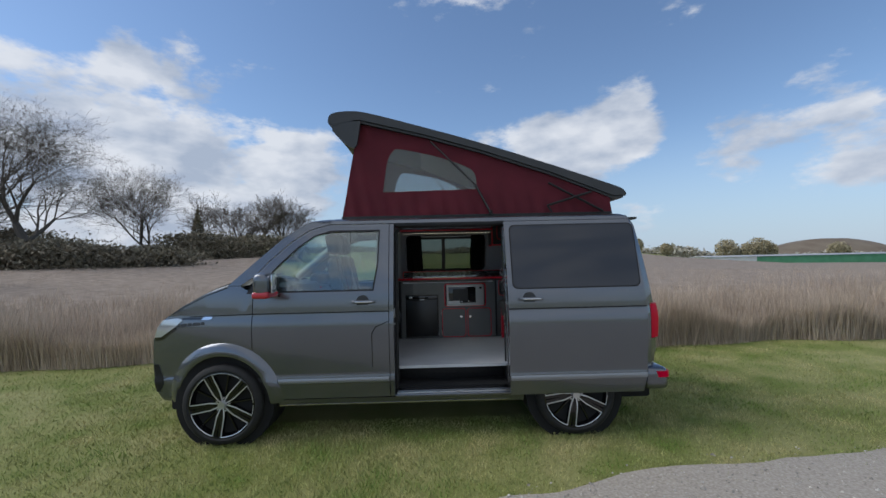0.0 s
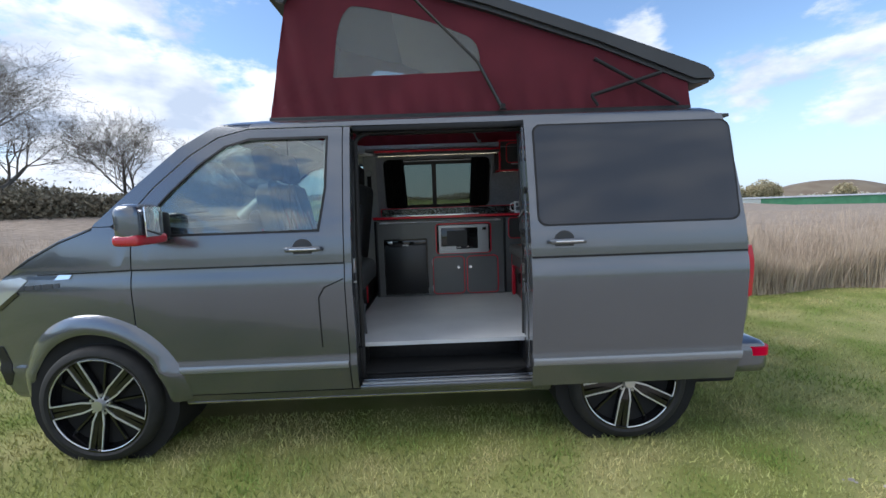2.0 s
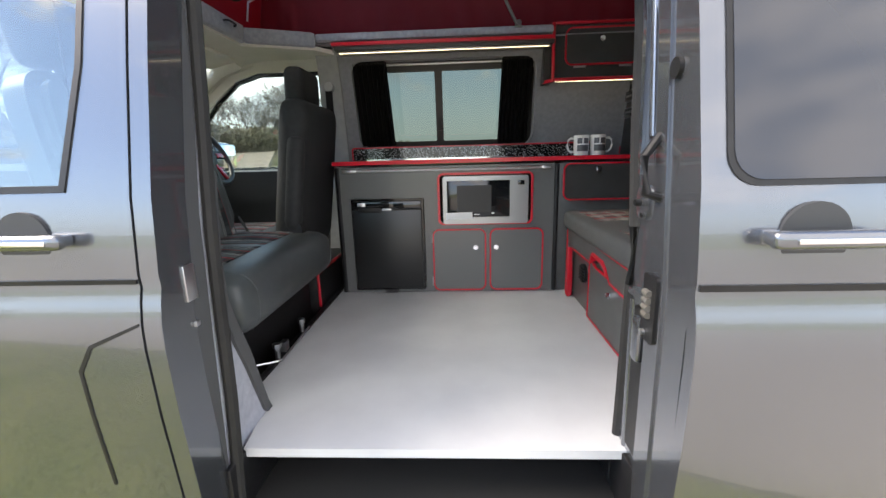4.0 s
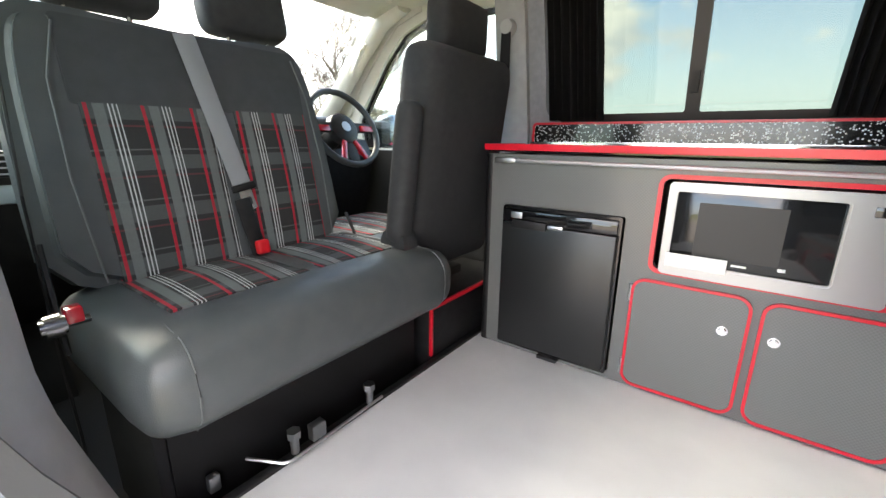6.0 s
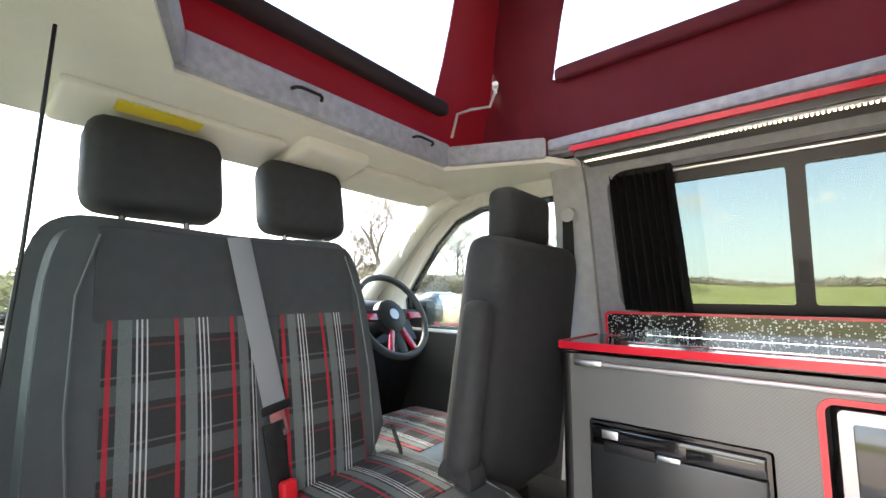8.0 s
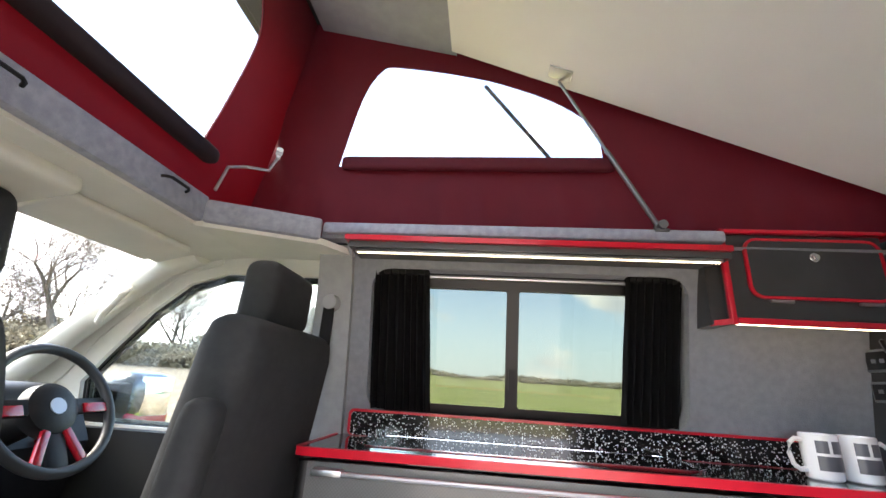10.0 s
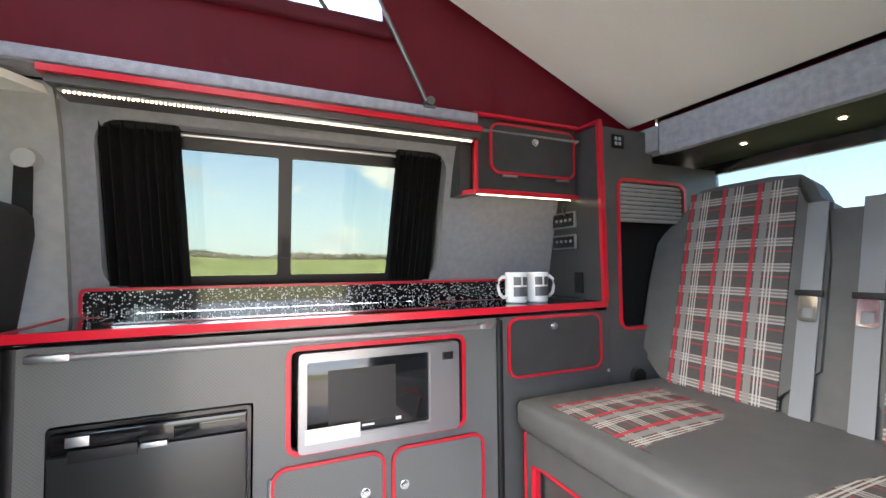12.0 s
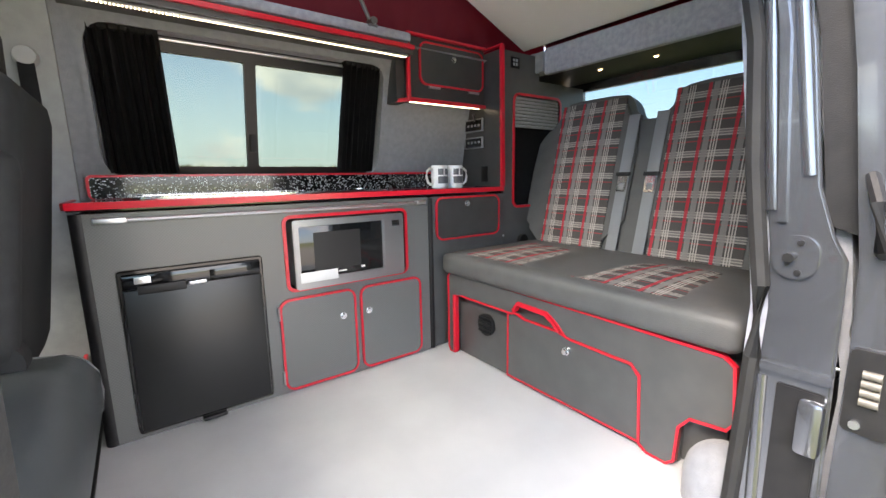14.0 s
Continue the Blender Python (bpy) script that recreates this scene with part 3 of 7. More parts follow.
def limb(vs, fs, p, q, r0, r1, seg):
    d = (q - p).normalized()
    u = d.orthogonal().normalized()
    w = d.cross(u)
    i = len(vs)
    for c, r in ((p, r0), (q, r1)):
        for k in range(seg):
            a = 2 * math.pi * k / seg
            vs.append(c + (u * math.cos(a) + w * math.sin(a)) * r)
    for k in range(seg):
        fs.append((i + k, i + (k + 1) % seg, i + seg + (k + 1) % seg, i + seg + k))


def bare_tree(x, y, height, spread, seed, label, depth=6, fine=0.013):
    rg = random.Random(seed)
    root = thing("bare_tree", label, "tree", (x, y, gz(x, y) - 0.7), "bare trees along the field")
    tv, tf, cv, cf = [], [], [], []

    def grow(p, d, length, r, level):
        steps = 3 if level < 3 else 2
        for s in range(steps):
            d = (d + Vector((rg.gauss(0, 0.16), rg.gauss(0, 0.16), rg.gauss(0.03, 0.10)))).normalized()
            q = p + d * length / steps
            r1 = r * (0.86 if s < steps - 1 else 0.75)
            if level < 2:
                limb(tv, tf, p, q, r, r1, 7)
            else:
                limb(cv, cf, p, q, r, r1, 4 if level < 4 else 3)
            p, r = q, r1
            if level < depth and (s > 0 or level > 0):
                for _ in range(1 if s < steps - 1 else (3 if level < 3 else 2)):
                    side = Vector((rg.gauss(0, 1), rg.gauss(0, 1), rg.gauss(0.1, 0.5))).normalized()
                    nd_ = (d * 0.75 + side * spread).normalized()
                    grow(p, nd_, length * rg.uniform(0.62, 0.82), max(r * rg.uniform(0.5, 0.7), fine), level + 1)

    grow(Vector((0, 0, 0)), Vector((0, 0, 1)), height * 0.30, height * 0.028, 0)
    for nm, v, f, mt in (("trunk", tv, tf, BARK), ("crown", cv, cf, TWIG)):
        me = bpy.data.meshes.new(nm)
        me.from_pydata([tuple(c) for c in v], [], f)
        me.materials.append(mt)
        o = new(nm, me)
        o.parent = root
    return root


bare_tree(-27.3, 25.5, 14.2, 0.80, 11, "large bare tree with a wide branching crown", 7, 0.0055)
bare_tree(-33.0, 27, 10.5, 0.85, 17, "bare tree with a broad dense crown", 6)
bare_tree(-26.2, 37, 11.5, 0.60, 5, "bare tree with an upright rounded crown in the hedge", 7, 0.006)
bare_tree(-25.0, 46, 10.0, 0.6, 8, "smaller bare tree in the hedge line", 5)
for i, (x, y, h) in enumerate(((-31.5, 52, 11.5), (-27.2, 54, 10.2), (-24.4, 53, 11.2), (-21.4, 54, 10.6), (-18.6, 55, 10.0))):
    bare_tree(x, y, h, 0.5, 21 + i, "small bare tree with a light crown", 5, 0.016)
bare_tree(-20.0, 12.5, 8.0, 0.8, 31, "bare tree seen beyond the windscreen", 4, 0.02)
bare_tree(-17.0, -6.0, 8.0, 0.8, 33, "bare tree seen beyond the windscreen", 5)


def bushes(name, a, b, h, w, count, leaf, material, label, seed=1, group="", vary=0.45):
    """A long uneven hedge of many small leaf clumps."""
    rg = random.Random(seed)
    vs, fs = [], []
    for _ in range(count):
        u = rg.random()
        x, y = a[0] + (b[0] - a[0]) * u, a[1] + (b[1] - a[1]) * u
        top = h * (0.72 + vary * noise.noise((u * 14 + seed, 0.3, seed)) + 0.2 * noise.noise((u * 50, 1, seed)))
        x, y = x + rg.gauss(0, w), y + rg.gauss(0, w)
        z = gz(x, y) + top * rg.random() ** 0.8
        i = len(vs)
        for k in range(3):
            vs.append((x + rg.gauss(0, leaf), y + rg.gauss(0, leaf), z + rg.gauss(0, leaf)))
        fs.append((i, i + 1, i + 2))
    me = bpy.data.meshes.new(name)
    me.from_pydata(vs, [], fs)
    me.materials.append(material)
    return tagged(new(name, me), label, "hedge", group, "stuff")


bushes("hedge", (-60, 14), (-22, 40), 3.5, 1.3, 100000, 0.10, HEDGE, "dark leafless hedge with ivy along the field", 2, vary=0.75)
bushes("hedge", (-40, 7), (-20, 30), 2.7, 0.9, 60000, 0.09, HEDGE, "tangled leafless hedge in front of the bare trees", 9, vary=0.6)
bushes("hedge", (-22, 40), (-18.5, 49), 2.9, 1.1, 40000, 0.10, HEDGE, "dark leafless hedge with ivy along the field", 3, vary=0.75)
bushes("hedge", (-20, -14), (-30, 16), 2.2, 1.0, 14000, 0.16, OLIVE, "olive green hedge in front of the parked van", 4)
bushes("far_hedge", (-60, 150), (150, 150), 1.5, 3.0, 26000, 0.4, FARHEDGE, "distant hedge along the horizon, paled in colour for haze", 5, vary=1.5)
bushes("far_hedge", (80, 140), (230, 90), 3.6, 2.0, 14000, 0.5, FARHEDGE, "distant hedge along the horizon, paled in colour for haze", 6)


def conifer(x, y, h):
    root = thing("conifer", "small dark evergreen conifer standing in the hedge", "tree", (x, y, gz(x, y)))
    part("trunk", C((0, 0, 0), (0, 0, h * 0.9), 0.12, 8, 0.03), BARK, root)
    rg = random.Random(2)
    vs, fs = [], []
    for _ in range(2500):
        u = rg.random() ** 1.3
        r = (1 - u) * 0.22 * h * (0.6 + 0.5 * rg.random())
        a = rg.uniform(0, 6.283)
        z = 0.12 * h + u * 0.9 * h
        c = (r * math.cos(a), r * math.sin(a), z - r * 0.25)
        i = len(vs)
        for k in range(3):
            vs.append((c[0] + rg.gauss(0, 0.09), c[1] + rg.gauss(0, 0.09), c[2] + rg.gauss(0, 0.09)))
        fs.append((i, i + 1, i + 2))
    me = bpy.data.meshes.new("crown")
    me.from_pydata(vs, [], fs)
    me.materials.append(HEDGE)
    new("crown", me).parent = root


conifer(-24.2, 39.5, 5.6)


def round_tree(x, y, h, seed):
    root = thing("far_tree", "distant tree with an ochre crown paled for haze", "tree", (x, y, gz(x, y)), "far trees on the horizon")
    part("trunk", C((0, 0, 0), (0, 0, h * 0.6), 0.2, 7, 0.08), BARK, root)
    rg = random.Random(seed)
    vs, fs = [], []
    for _ in range(3500):
        d = Vector((rg.gauss(0, 1), rg.gauss(0, 1), rg.gauss(0, 1))).normalized() * rg.random() ** 0.4
        c = Vector((d.x * h * 0.42, d.y * h * 0.42, h * 0.58 + d.z * h * 0.4)) * (1 + 0.15 * noise.noise(d * 3))
        i = len(vs)
        for k in range(3):
            vs.append((c.x + rg.gauss(0, 0.2), c.y + rg.gauss(0, 0.2), c.z + rg.gauss(0, 0.2)))
        fs.append((i, i + 1, i + 2))
    me = bpy.data.meshes.new("crown")
    me.from_pydata(vs, [], fs)
    me.materials.append(OCHRE)
    new("crown", me).parent = root


# ochre crowns, paled in colour to give the haze of distance
OCHRE = island(mat("hazed_ochre_foliage", (0.34, 0.29, 0.17), 0.95, col2=(0.46, 0.40, 0.26), scale=0.3), 0.3)
for i, (x, h) in enumerate(((87, 7.2), (93, 6.0), (96.5, 7.8), (99, 6.8), (121, 6.4), (60, 4.2), (69, 3.8))):
    round_tree(x, 118, h, i + 40)


def far_building():
    root = thing("low_farm_building", "long low farm building, white end and green cladding", "building", (0, 0, 0))
    zz = gz(80, 105) + 1.0
    gm = mat("green_cladding", (0.07, 0.26, 0.13), 0.6, col2=(0.10, 0.31, 0.17), scale=0.6)
    wm = mat("white_cladding", (0.7, 0.72, 0.72), 0.6, col2=(0.78, 0.79, 0.79), scale=0.5)
    part("wall", B(72, 85, 104, 112, zz - 1.8, zz + 1.1, 0.02), wm, root, "white rendered wall")
    part("wall", B(85.01, 150, 104, 112, zz - 3.0, zz + 1.05, 0.02), gm, root, "green clad wall")
    part("roof", plate([(103.6, zz + 1.1), (112.4, zz + 1.1), (108, zz + 1.5)], "yz", 71.6, 150.4), mat("grey_roof", (0.35, 0.36, 0.37), 0.7, col2=(0.42, 0.43, 0.44), scale=0.4), root)


far_building()


def far_hill():
    bm = bmesh.new()
    rows = []
    for j in range(6):
        row = []
        for i in range(40):
            x = 60 + i * 8
            y = 260 + j * 12
            bump_ = math.exp(-((x - 285) / 60) ** 2) * 18 * math.sin(math.pi * j / 5)
            row.append(bm.verts.new((x, y, gz(x, y) - 1 + bump_ + noise.noise((x * 0.1, j, 0)) * 0.8)))
        rows.append(row)
    for j in range(5):
        for i in range(39):
            bm.faces.new((rows[j][i], rows[j][i + 1], rows[j + 1][i + 1], rows[j + 1][i]))
    tagged(link("far_hill", bm, mat("far_hill_scrub", (0.16, 0.12, 0.085), 0.95, col2=(0.21, 0.17, 0.12), scale=0.1), None, "", True), "low brown wooded rise on the horizon", "hill", kind="structure")


far_hill()

# ---- the van: body ----
PROF_Z = [0.26, 0.36, 0.48, 0.52, 0.55, 0.58, 0.80, 0.95, 1.0, 1.045, 1.075, 1.10, 1.25, 1.5, 1.65, 1.75, 1.80, 1.85, 1.88, 1.92, 1.95, 1.97]
PROF_Y = [0.09, 0.035, 0.010, 0.002, 0.014, 0.012, -0.006, -0.012, -0.010, -0.002, 0.007, 0.005, 0.022, 0.075, 0.110, 0.136, 0.152, 0.173, 0.194, 0.26, 0.40, 0.95]
CUTS = [0.36, 0.48, 0.52, 0.55, 0.58, 0.7, 0.80, 0.88, 0.95, 1.0, 1.045, 1.075, 1.10, 1.25, 1.37, 1.5, 1.65, 1.75, 1.80, 1.85, 1.88]


def side(x, z):
    y = float(np.interp(z, PROF_Z, PROF_Y))
    if x < -1.0:
        y += 0.13 * ((-1.0 - x) / 1.15) ** 1.8
    if x > 1.95:
        y += 0.12 * ((x - 1.95) / 0.3) ** 2
    return y


def skin(outline, holes=(), depth=0.02, out=0.0, right=False, cutsa=()):
    if right:
        return thick(sheet(outline, holes, CUTS, cutsa), depth, lambda x, z, d: (x, 1.9 - side(x, z) + out - d, z))
    return thick(sheet(outline, holes, CUTS, cutsa), depth, lambda x, z, d: (x, side(x, z) - out + d, z))


def arc(cx, cz, r, a0, a1, n=16):
    return [(cx + r * math.cos(radians(a0 + (a1 - a0) * k / n)), cz + r * math.sin(radians(a0 + (a1 - a0) * k / n))) for k in range(n + 1)]


van = thing("campervan", "dark grey metallic camper van on grass with its side open", "van")
XA = [-2.1, -2.0, -1.9, -1.8, -1.7, -1.6, -1.5, -1.4, -1.3, -1.2, -1.1]
XD = (-1.2, -1.15, -1.1, -1.05, -1.0)
ARCH = 0.405
WING = [(-2.155, 0.62), (-2.14, 0.88), (-2.03, 1.06), (-1.86, 1.165), (-1.66, 1.26), (-1.47, 1.325), (-1.36, 1.325), (-1.245, 1.25), (-1.245, 0.36)]
wing = WING[:-1] + [(-1.245, 0.70)] + arc(-1.5, 0.345, ARCH, 54, 178, 20) + [(-1.93, 0.33), (-2.08, 0.34), (-2.14, 0.45)]
DOOR = [(-1.238, 0.705)] + arc(-1.5, 0.345, ARCH + 0.012, 48, 4, 8) + [(-1.03, 0.36), (-0.088, 0.36), (-0.088, 1.845), (-0.62, 1.845), (-0.78, 1.80), (-0.93, 1.70), (-1.12, 1.53), (-1.238, 1.40)]
DWIN = [(-1.13, 1.262), (-0.215, 1.262), (-0.175, 1.50), (-0.165, 1.795), (-0.60, 1.795), (-0.74, 1.755), (-0.88, 1.655), (-1.04, 1.50), (-1.13, 1.40)]
QUARTER_WIN = rr(1.0, 2.06, 1.27, 1.80, 0.05)
for right in (False, True):
    part("front_wing", skin(wing, right=right, cutsa=XA), PAINT, van)
    door = part("front_door", skin(DOOR, [DWIN], right=right, cutsa=XD), PAINT, van)
    part("door_window", skin(DWIN, depth=0.004, out=-0.010, right=right), CABGLASS, door, "clear side window")
    seal = [((x - cx) * 0.972 + cx, (z - cz) * 0.95 + cz) for x, z in DWIN for cx, cz in [(-0.60, 1.52)]]
    part("window_seal", skin(DWIN, [seal], depth=0.012, out=0.003, right=right), BLACK, door, "black rubber window seal")
    part("a_pillar", skin([(-1.47, 1.33), (-1.36, 1.33), (-1.243, 1.405), (-1.125, 1.537), (-0.935, 1.708), (-0.785, 1.806), (-0.62, 1.852), (-0.60, 1.885), (-0.80, 1.875), (-1.0, 1.745)], right=right), PAINT, van)
    part("roof_rail", skin([(-0.80, 1.876), (-0.62, 1.853), (2.10, 1.853), (2.06, 1.890), (2.0, 1.903), (-0.55, 1.903), (-0.70, 1.895)], right=right), PAINT, van)
    part("sill", skin([(-1.045, 0.285), (1.06, 0.285), (1.06, 0.352), (-1.035, 0.352)], right=right), PAINT, van)
    part("sill_strip", skin([(-1.04, 0.292), (0.94, 0.292), (0.94, 0.300), (-1.04, 0.300)], depth=0.006, out=0.004, right=right), CHROME, van, "thin bright sill strip")
    rear = [(0.95, 0.36)] + arc(1.5, 0.345, ARCH, 178, 2, 20) + [(2.17, 0.36), (2.20, 0.56), (2.265, 0.66), (2.265, 0.78), (2.20, 0.785), (2.20, 1.08), (2.245, 1.10), (2.20, 1.30), (2.165, 1.6), (2.10, 1.846), (0.95, 1.846)]
    xs = (1.0, 1.1, 1.2, 1.3, 1.4, 1.5, 1.6, 1.7, 1.8, 1.9, 2.0, 2.1, 2.2)
    if right:
        KW = rr(-0.03, 0.95, 1.375, 1.815, 0.06)
        part("side_panel", skin([(-0.08, 0.36), (0.94, 0.36), (0.94, 1.846), (-0.08, 1.846)], [KW], right=True), PAINT, van)
        part("quarter_panel", skin(rear, [QUARTER_WIN], right=True, cutsa=xs), PAINT, van)
    else:
        part("quarter_panel", skin(rear, [QUARTER_WIN], cutsa=xs), PAINT, van)
    part("quarter_window", skin(rr(0.99, 2.07, 1.26, 1.81, 0.05), depth=0.004, out=-0.004, right=right), TINT, van, "dark tinted rear side window")
    lamp = [(2.203, 0.788), (2.203, 1.078), (2.295, 1.085), (2.315, 0.95), (2.30, 0.785)]
    part("tail_lamp", skin(lamp, depth=0.05, out=0.004, right=right), LAMPRED, van, "red tail lamp")

    def my(y):
        return 1.9 - y if right else y

    # mirror
    mir = T(cushion(0.13, 0.24, 0.19, 0.05), Matrix.Translation((-1.075, my(-0.12), 1.345)))
    mirror = part("door_mirror", mir, PAINT, van, "grey door mirror with a red lower shell")
    part("mirror_shell", T(cushion(0.132, 0.242, 0.058, 0.022), Matrix.Translation((-1.075, my(-0.12), 1.262))), REDPAINT, mirror, "red lower mirror shell")
    part("mirror_glass", T(B(-0.003, 0.003, -0.075, 0.075, -0.075, 0.075, 0.002), pose(-1.006, my(-0.12), 1.35, 0, 0, -8 if right else 8)), mat("mirror", (0.9, 0.92, 0.95), 0.02, 1.0), mirror, "mirror glass")
    part("mirror_foot", B(-1.14, -1.02, min(my(-0.03), my(0.05)), max(my(-0.03), my(0.05)), 1.25, 1.40, 0.02), BLACK, mirror)
    # wheel well
    part("wheel_well", [C((-1.5, my(0.06), 0.345), (-1.5, my(0.45), 0.345), 0.42, 24), C((1.5, my(0.06), 0.345), (1.5, my(0.45), 0.345), 0.42, 24)], mat("dark_underside", (0.008, 0.008, 0.008), 0.9), van)



def arch_flare(cx, right, lo, hi):
    """The rolled lip round a wheel opening."""
    bm = bmesh.new()
    rows = []
    rad = [(0.398, 0.02), (0.398, -0.030), (0.412, -0.038), (0.44, -0.034), (0.475, -0.020), (0.50, -0.004), (0.508, 0.004)]
    for k in range(41):
        a = radians(lo + (hi - lo) * k / 40)
        row = []
        for r, d in rad:
            x, z = cx + r * math.cos(a), 0.345 + r * math.sin(a)
            y = side(x, z) + d
            row.append(bm.verts.new((x, 1.9 - y if right else y, z)))
        rows.append(row)
    for k in range(40):
        for i in range(len(rad) - 1):
            bm.faces.new((rows[k][i], rows[k][i + 1], rows[k + 1][i + 1], rows[k + 1][i]))
    part("arch_flare", bm, PAINT, van, "flared wheel arch")


for right in (False, True):
    arch_flare(-1.5, right, -2, 182)
    if right:
        arch_flare(1.5, right, -2, 182)

# front end
part("bonnet", thick(sheet([(0, -2.04), (0, -1.47), (1, -1.47), (1, -2.04)], cuts=[-1.95, -1.86, -1.75, -1.66, -1.55], cutsa=[0.05, 0.12, 0.25, 0.5, 0.75, 0.88, 0.95]), -0.02,
     lambda u, x, d: (x - 0.10 * (1 - (2 * u - 1) ** 2), side(x, 1.05) + 0.035 + u * (1.83 - 2 * side(x, 1.05)), np.interp(x, [-2.04, -1.86, -1.66, -1.47], [1.055, 1.165, 1.26, 1.325]) + 0.05 * (1 - (2 * u - 1) ** 4) + d)), PAINT, van)
part("front_bumper", thick(sheet([(0, 0.34), (1, 0.34), (1, 0.80), (0, 0.80)], cuts=[0.45, 0.6, 0.7], cutsa=[0.04, 0.1, 0.2, 0.35, 0.5, 0.65, 0.8, 0.9, 0.96]), 0.03,
     lambda u, z, d: (-2.14 - 0.14 * (1 - (2 * u - 1) ** 4) + d + (0.03 if z < 0.4 else 0), 0.27 + u * 1.36, z)), PAINT, van)
part("grille", thick(sheet([(0, 0.78), (1, 0.78), (1, 1.06), (0, 1.06)], cutsa=[0.1, 0.3, 0.5, 0.7, 0.9]), 0.03,
     lambda u, z, d: (-2.10 - 0.13 * (1 - (2 * u - 1) ** 4) + d + (z - 0.8) * 0.3, 0.28 + u * 1.34, z)), GLOSSBLACK, van)
for my in (lambda y: y, lambda y: 1.9 - y):
    head = part("headlamp", skin([(-2.125, 0.895), (-2.06, 0.90), (-1.93, 0.985), (-1.86, 1.045), (-1.91, 1.06), (-2.045, 1.045), (-2.10, 0.98)], depth=0.06, out=0.004, right=my(0) > 1), LAMPCLEAR, van, "clear headlamp")
    part("lamp_bezel", skin([(-2.115, 0.865), (-2.06, 0.872), (-1.92, 0.965), (-1.93, 0.98), (-2.06, 0.897), (-2.12, 0.89)], depth=0.05, out=0.006, right=my(0) > 1), GLOSSBLACK, head)
    part("side_badge", skin([(-1.69, 1.045), (-1.60, 1.05), (-1.585, 1.072), (-1.665, 1.072)], depth=0.01, out=0.006, right=my(0) > 1), CHROME, van, "small chrome wing badge")
    part("wing_slot", skin([(-1.88, 1.048), (-1.70, 1.048), (-1.68, 1.066), (-1.86, 1.066)], depth=0.01, out=0.003, right=my(0) > 1), GLOSSBLACK, van)
part("windscreen", thick(sheet([(0, 0), (1, 0), (1, 1), (0, 1)], cuts=[0.25, 0.5, 0.75], cutsa=[0.08, 0.2, 0.35, 0.5, 0.65, 0.8, 0.92]), 0.004,
     lambda u, v, d: (-1.46 + 0.70 * v - 0.11 * (1 - (2 * u - 1) ** 2) + d, (0.17 + 0.11 * v) + u * (1.56 - 0.22 * v), 1.33 + 0.545 * v)), CLEAR, van, "clear windscreen")
wiper = part("wiper", J(tube([(-1.50, 0.45, 1.335), (-1.40, 0.62, 1.375), (-1.36, 1.05, 1.405)], 0.008, 6), C((-1.50, 0.45, 1.31), (-1.50, 0.45, 1.345), 0.015, 10)), BLACK, van)
part("scuttle", B(-1.56, -1.42, 0.22, 1.68, 1.27, 1.325, 0.01), BLACK, van)
# roof with the pop-top opening
HOLE = [(-0.50, 0.42), (-0.20, 0.385), (1.72, 0.385), (1.72, 1.592), (-0.20, 1.592), (-0.50, 1.38)]
part("roof_panel", thick(sheet([(-0.72, 0.262), (2.02, 0.262), (2.06, 0.40), (2.07, 0.95), (2.06, 1.50), (2.02, 1.638), (-0.72, 1.638)], [HOLE], cuts=[0.3, 0.35, 0.6, 0.95, 1.3, 1.61], cutsa=[-0.6, 0, 0.7, 1.4, 1.9]), -0.018,
     lambda x, y, d: (x, y, float(np.interp(min(y, 1.9 - y), [0.26, 0.30, 0.40, 0.95], [1.898, 1.908, 1.915, 1.925])) - (0.05 if x < -0.70 else 0) + d)), PAINT, van)
part("roof_gutter", [B(-0.53, 1.97, 0.262, 0.276, 1.895, 1.928, 0.004), B(-0.53, 1.97, 1.624, 1.638, 1.895, 1.928, 0.004)], BLACK, van)
# rear
RW = [(0.36, 1.22), (1.54, 1.22), (1.49, 1.81), (0.41, 1.81)]
part("tailgate", thick(sheet([(0.22, 0.55), (1.68, 0.55), (1.72, 1.0), (1.62, 1.80), (1.52, 1.90), (0.38, 1.90), (0.28, 1.80), (0.18, 1.0)], [RW], cuts=[0.7, 1.0, 1.22, 1.5, 1.65, 1.81]), 0.03,
     lambda y, z, d: (2.29 - 0.10 * max(0, z - 1.0) ** 1.4 * 1.6 - d, y, z)), PAINT, van)
part("rear_window", thick(sheet(RW), 0.004, lambda y, z, d: (2.285 - 0.10 * max(0, z - 1.0) ** 1.4 * 1.6 - d, y, z)), REARGLASS, van, "clear tailgate window")
bump = part("rear_bumper", T(cushion(0.22, 1.86, 0.20, 0.06), Matrix.Translation((2.215, 0.95, 0.445))), PAINT, van)
part("reflector", [plate(rr(2.18, 2.331, 0.014, 0.30, 0.06), "xy", 0.462, 0.512), plate(rr(2.18, 2.331, 1.60, 1.886, 0.06), "xy", 0.462, 0.512)], LAMPRED, bump, "red bumper reflector")
part("underbody", B(-2.0, 2.2, 0.12, 1.78, 0.26, 0.42, 0.03), mat("underbody_black", (0.006, 0.006, 0.006), 0.9), van)

# sliding door, slid open along the side
SDO = 0.085
SDOOR = [(0.925, 0.37), (2.055, 0.37), (2.08, 0.56), (2.09, 1.05), (2.08, 1.28), (2.055, 1.60), (2.03, 1.838), (0.925, 1.838)]
sd = thing("sliding_door", "dark grey sliding side door with a tinted window, slid fully open", "door")
SWIN = rr(0.975, 2.045, 1.262, 1.795, 0.045)


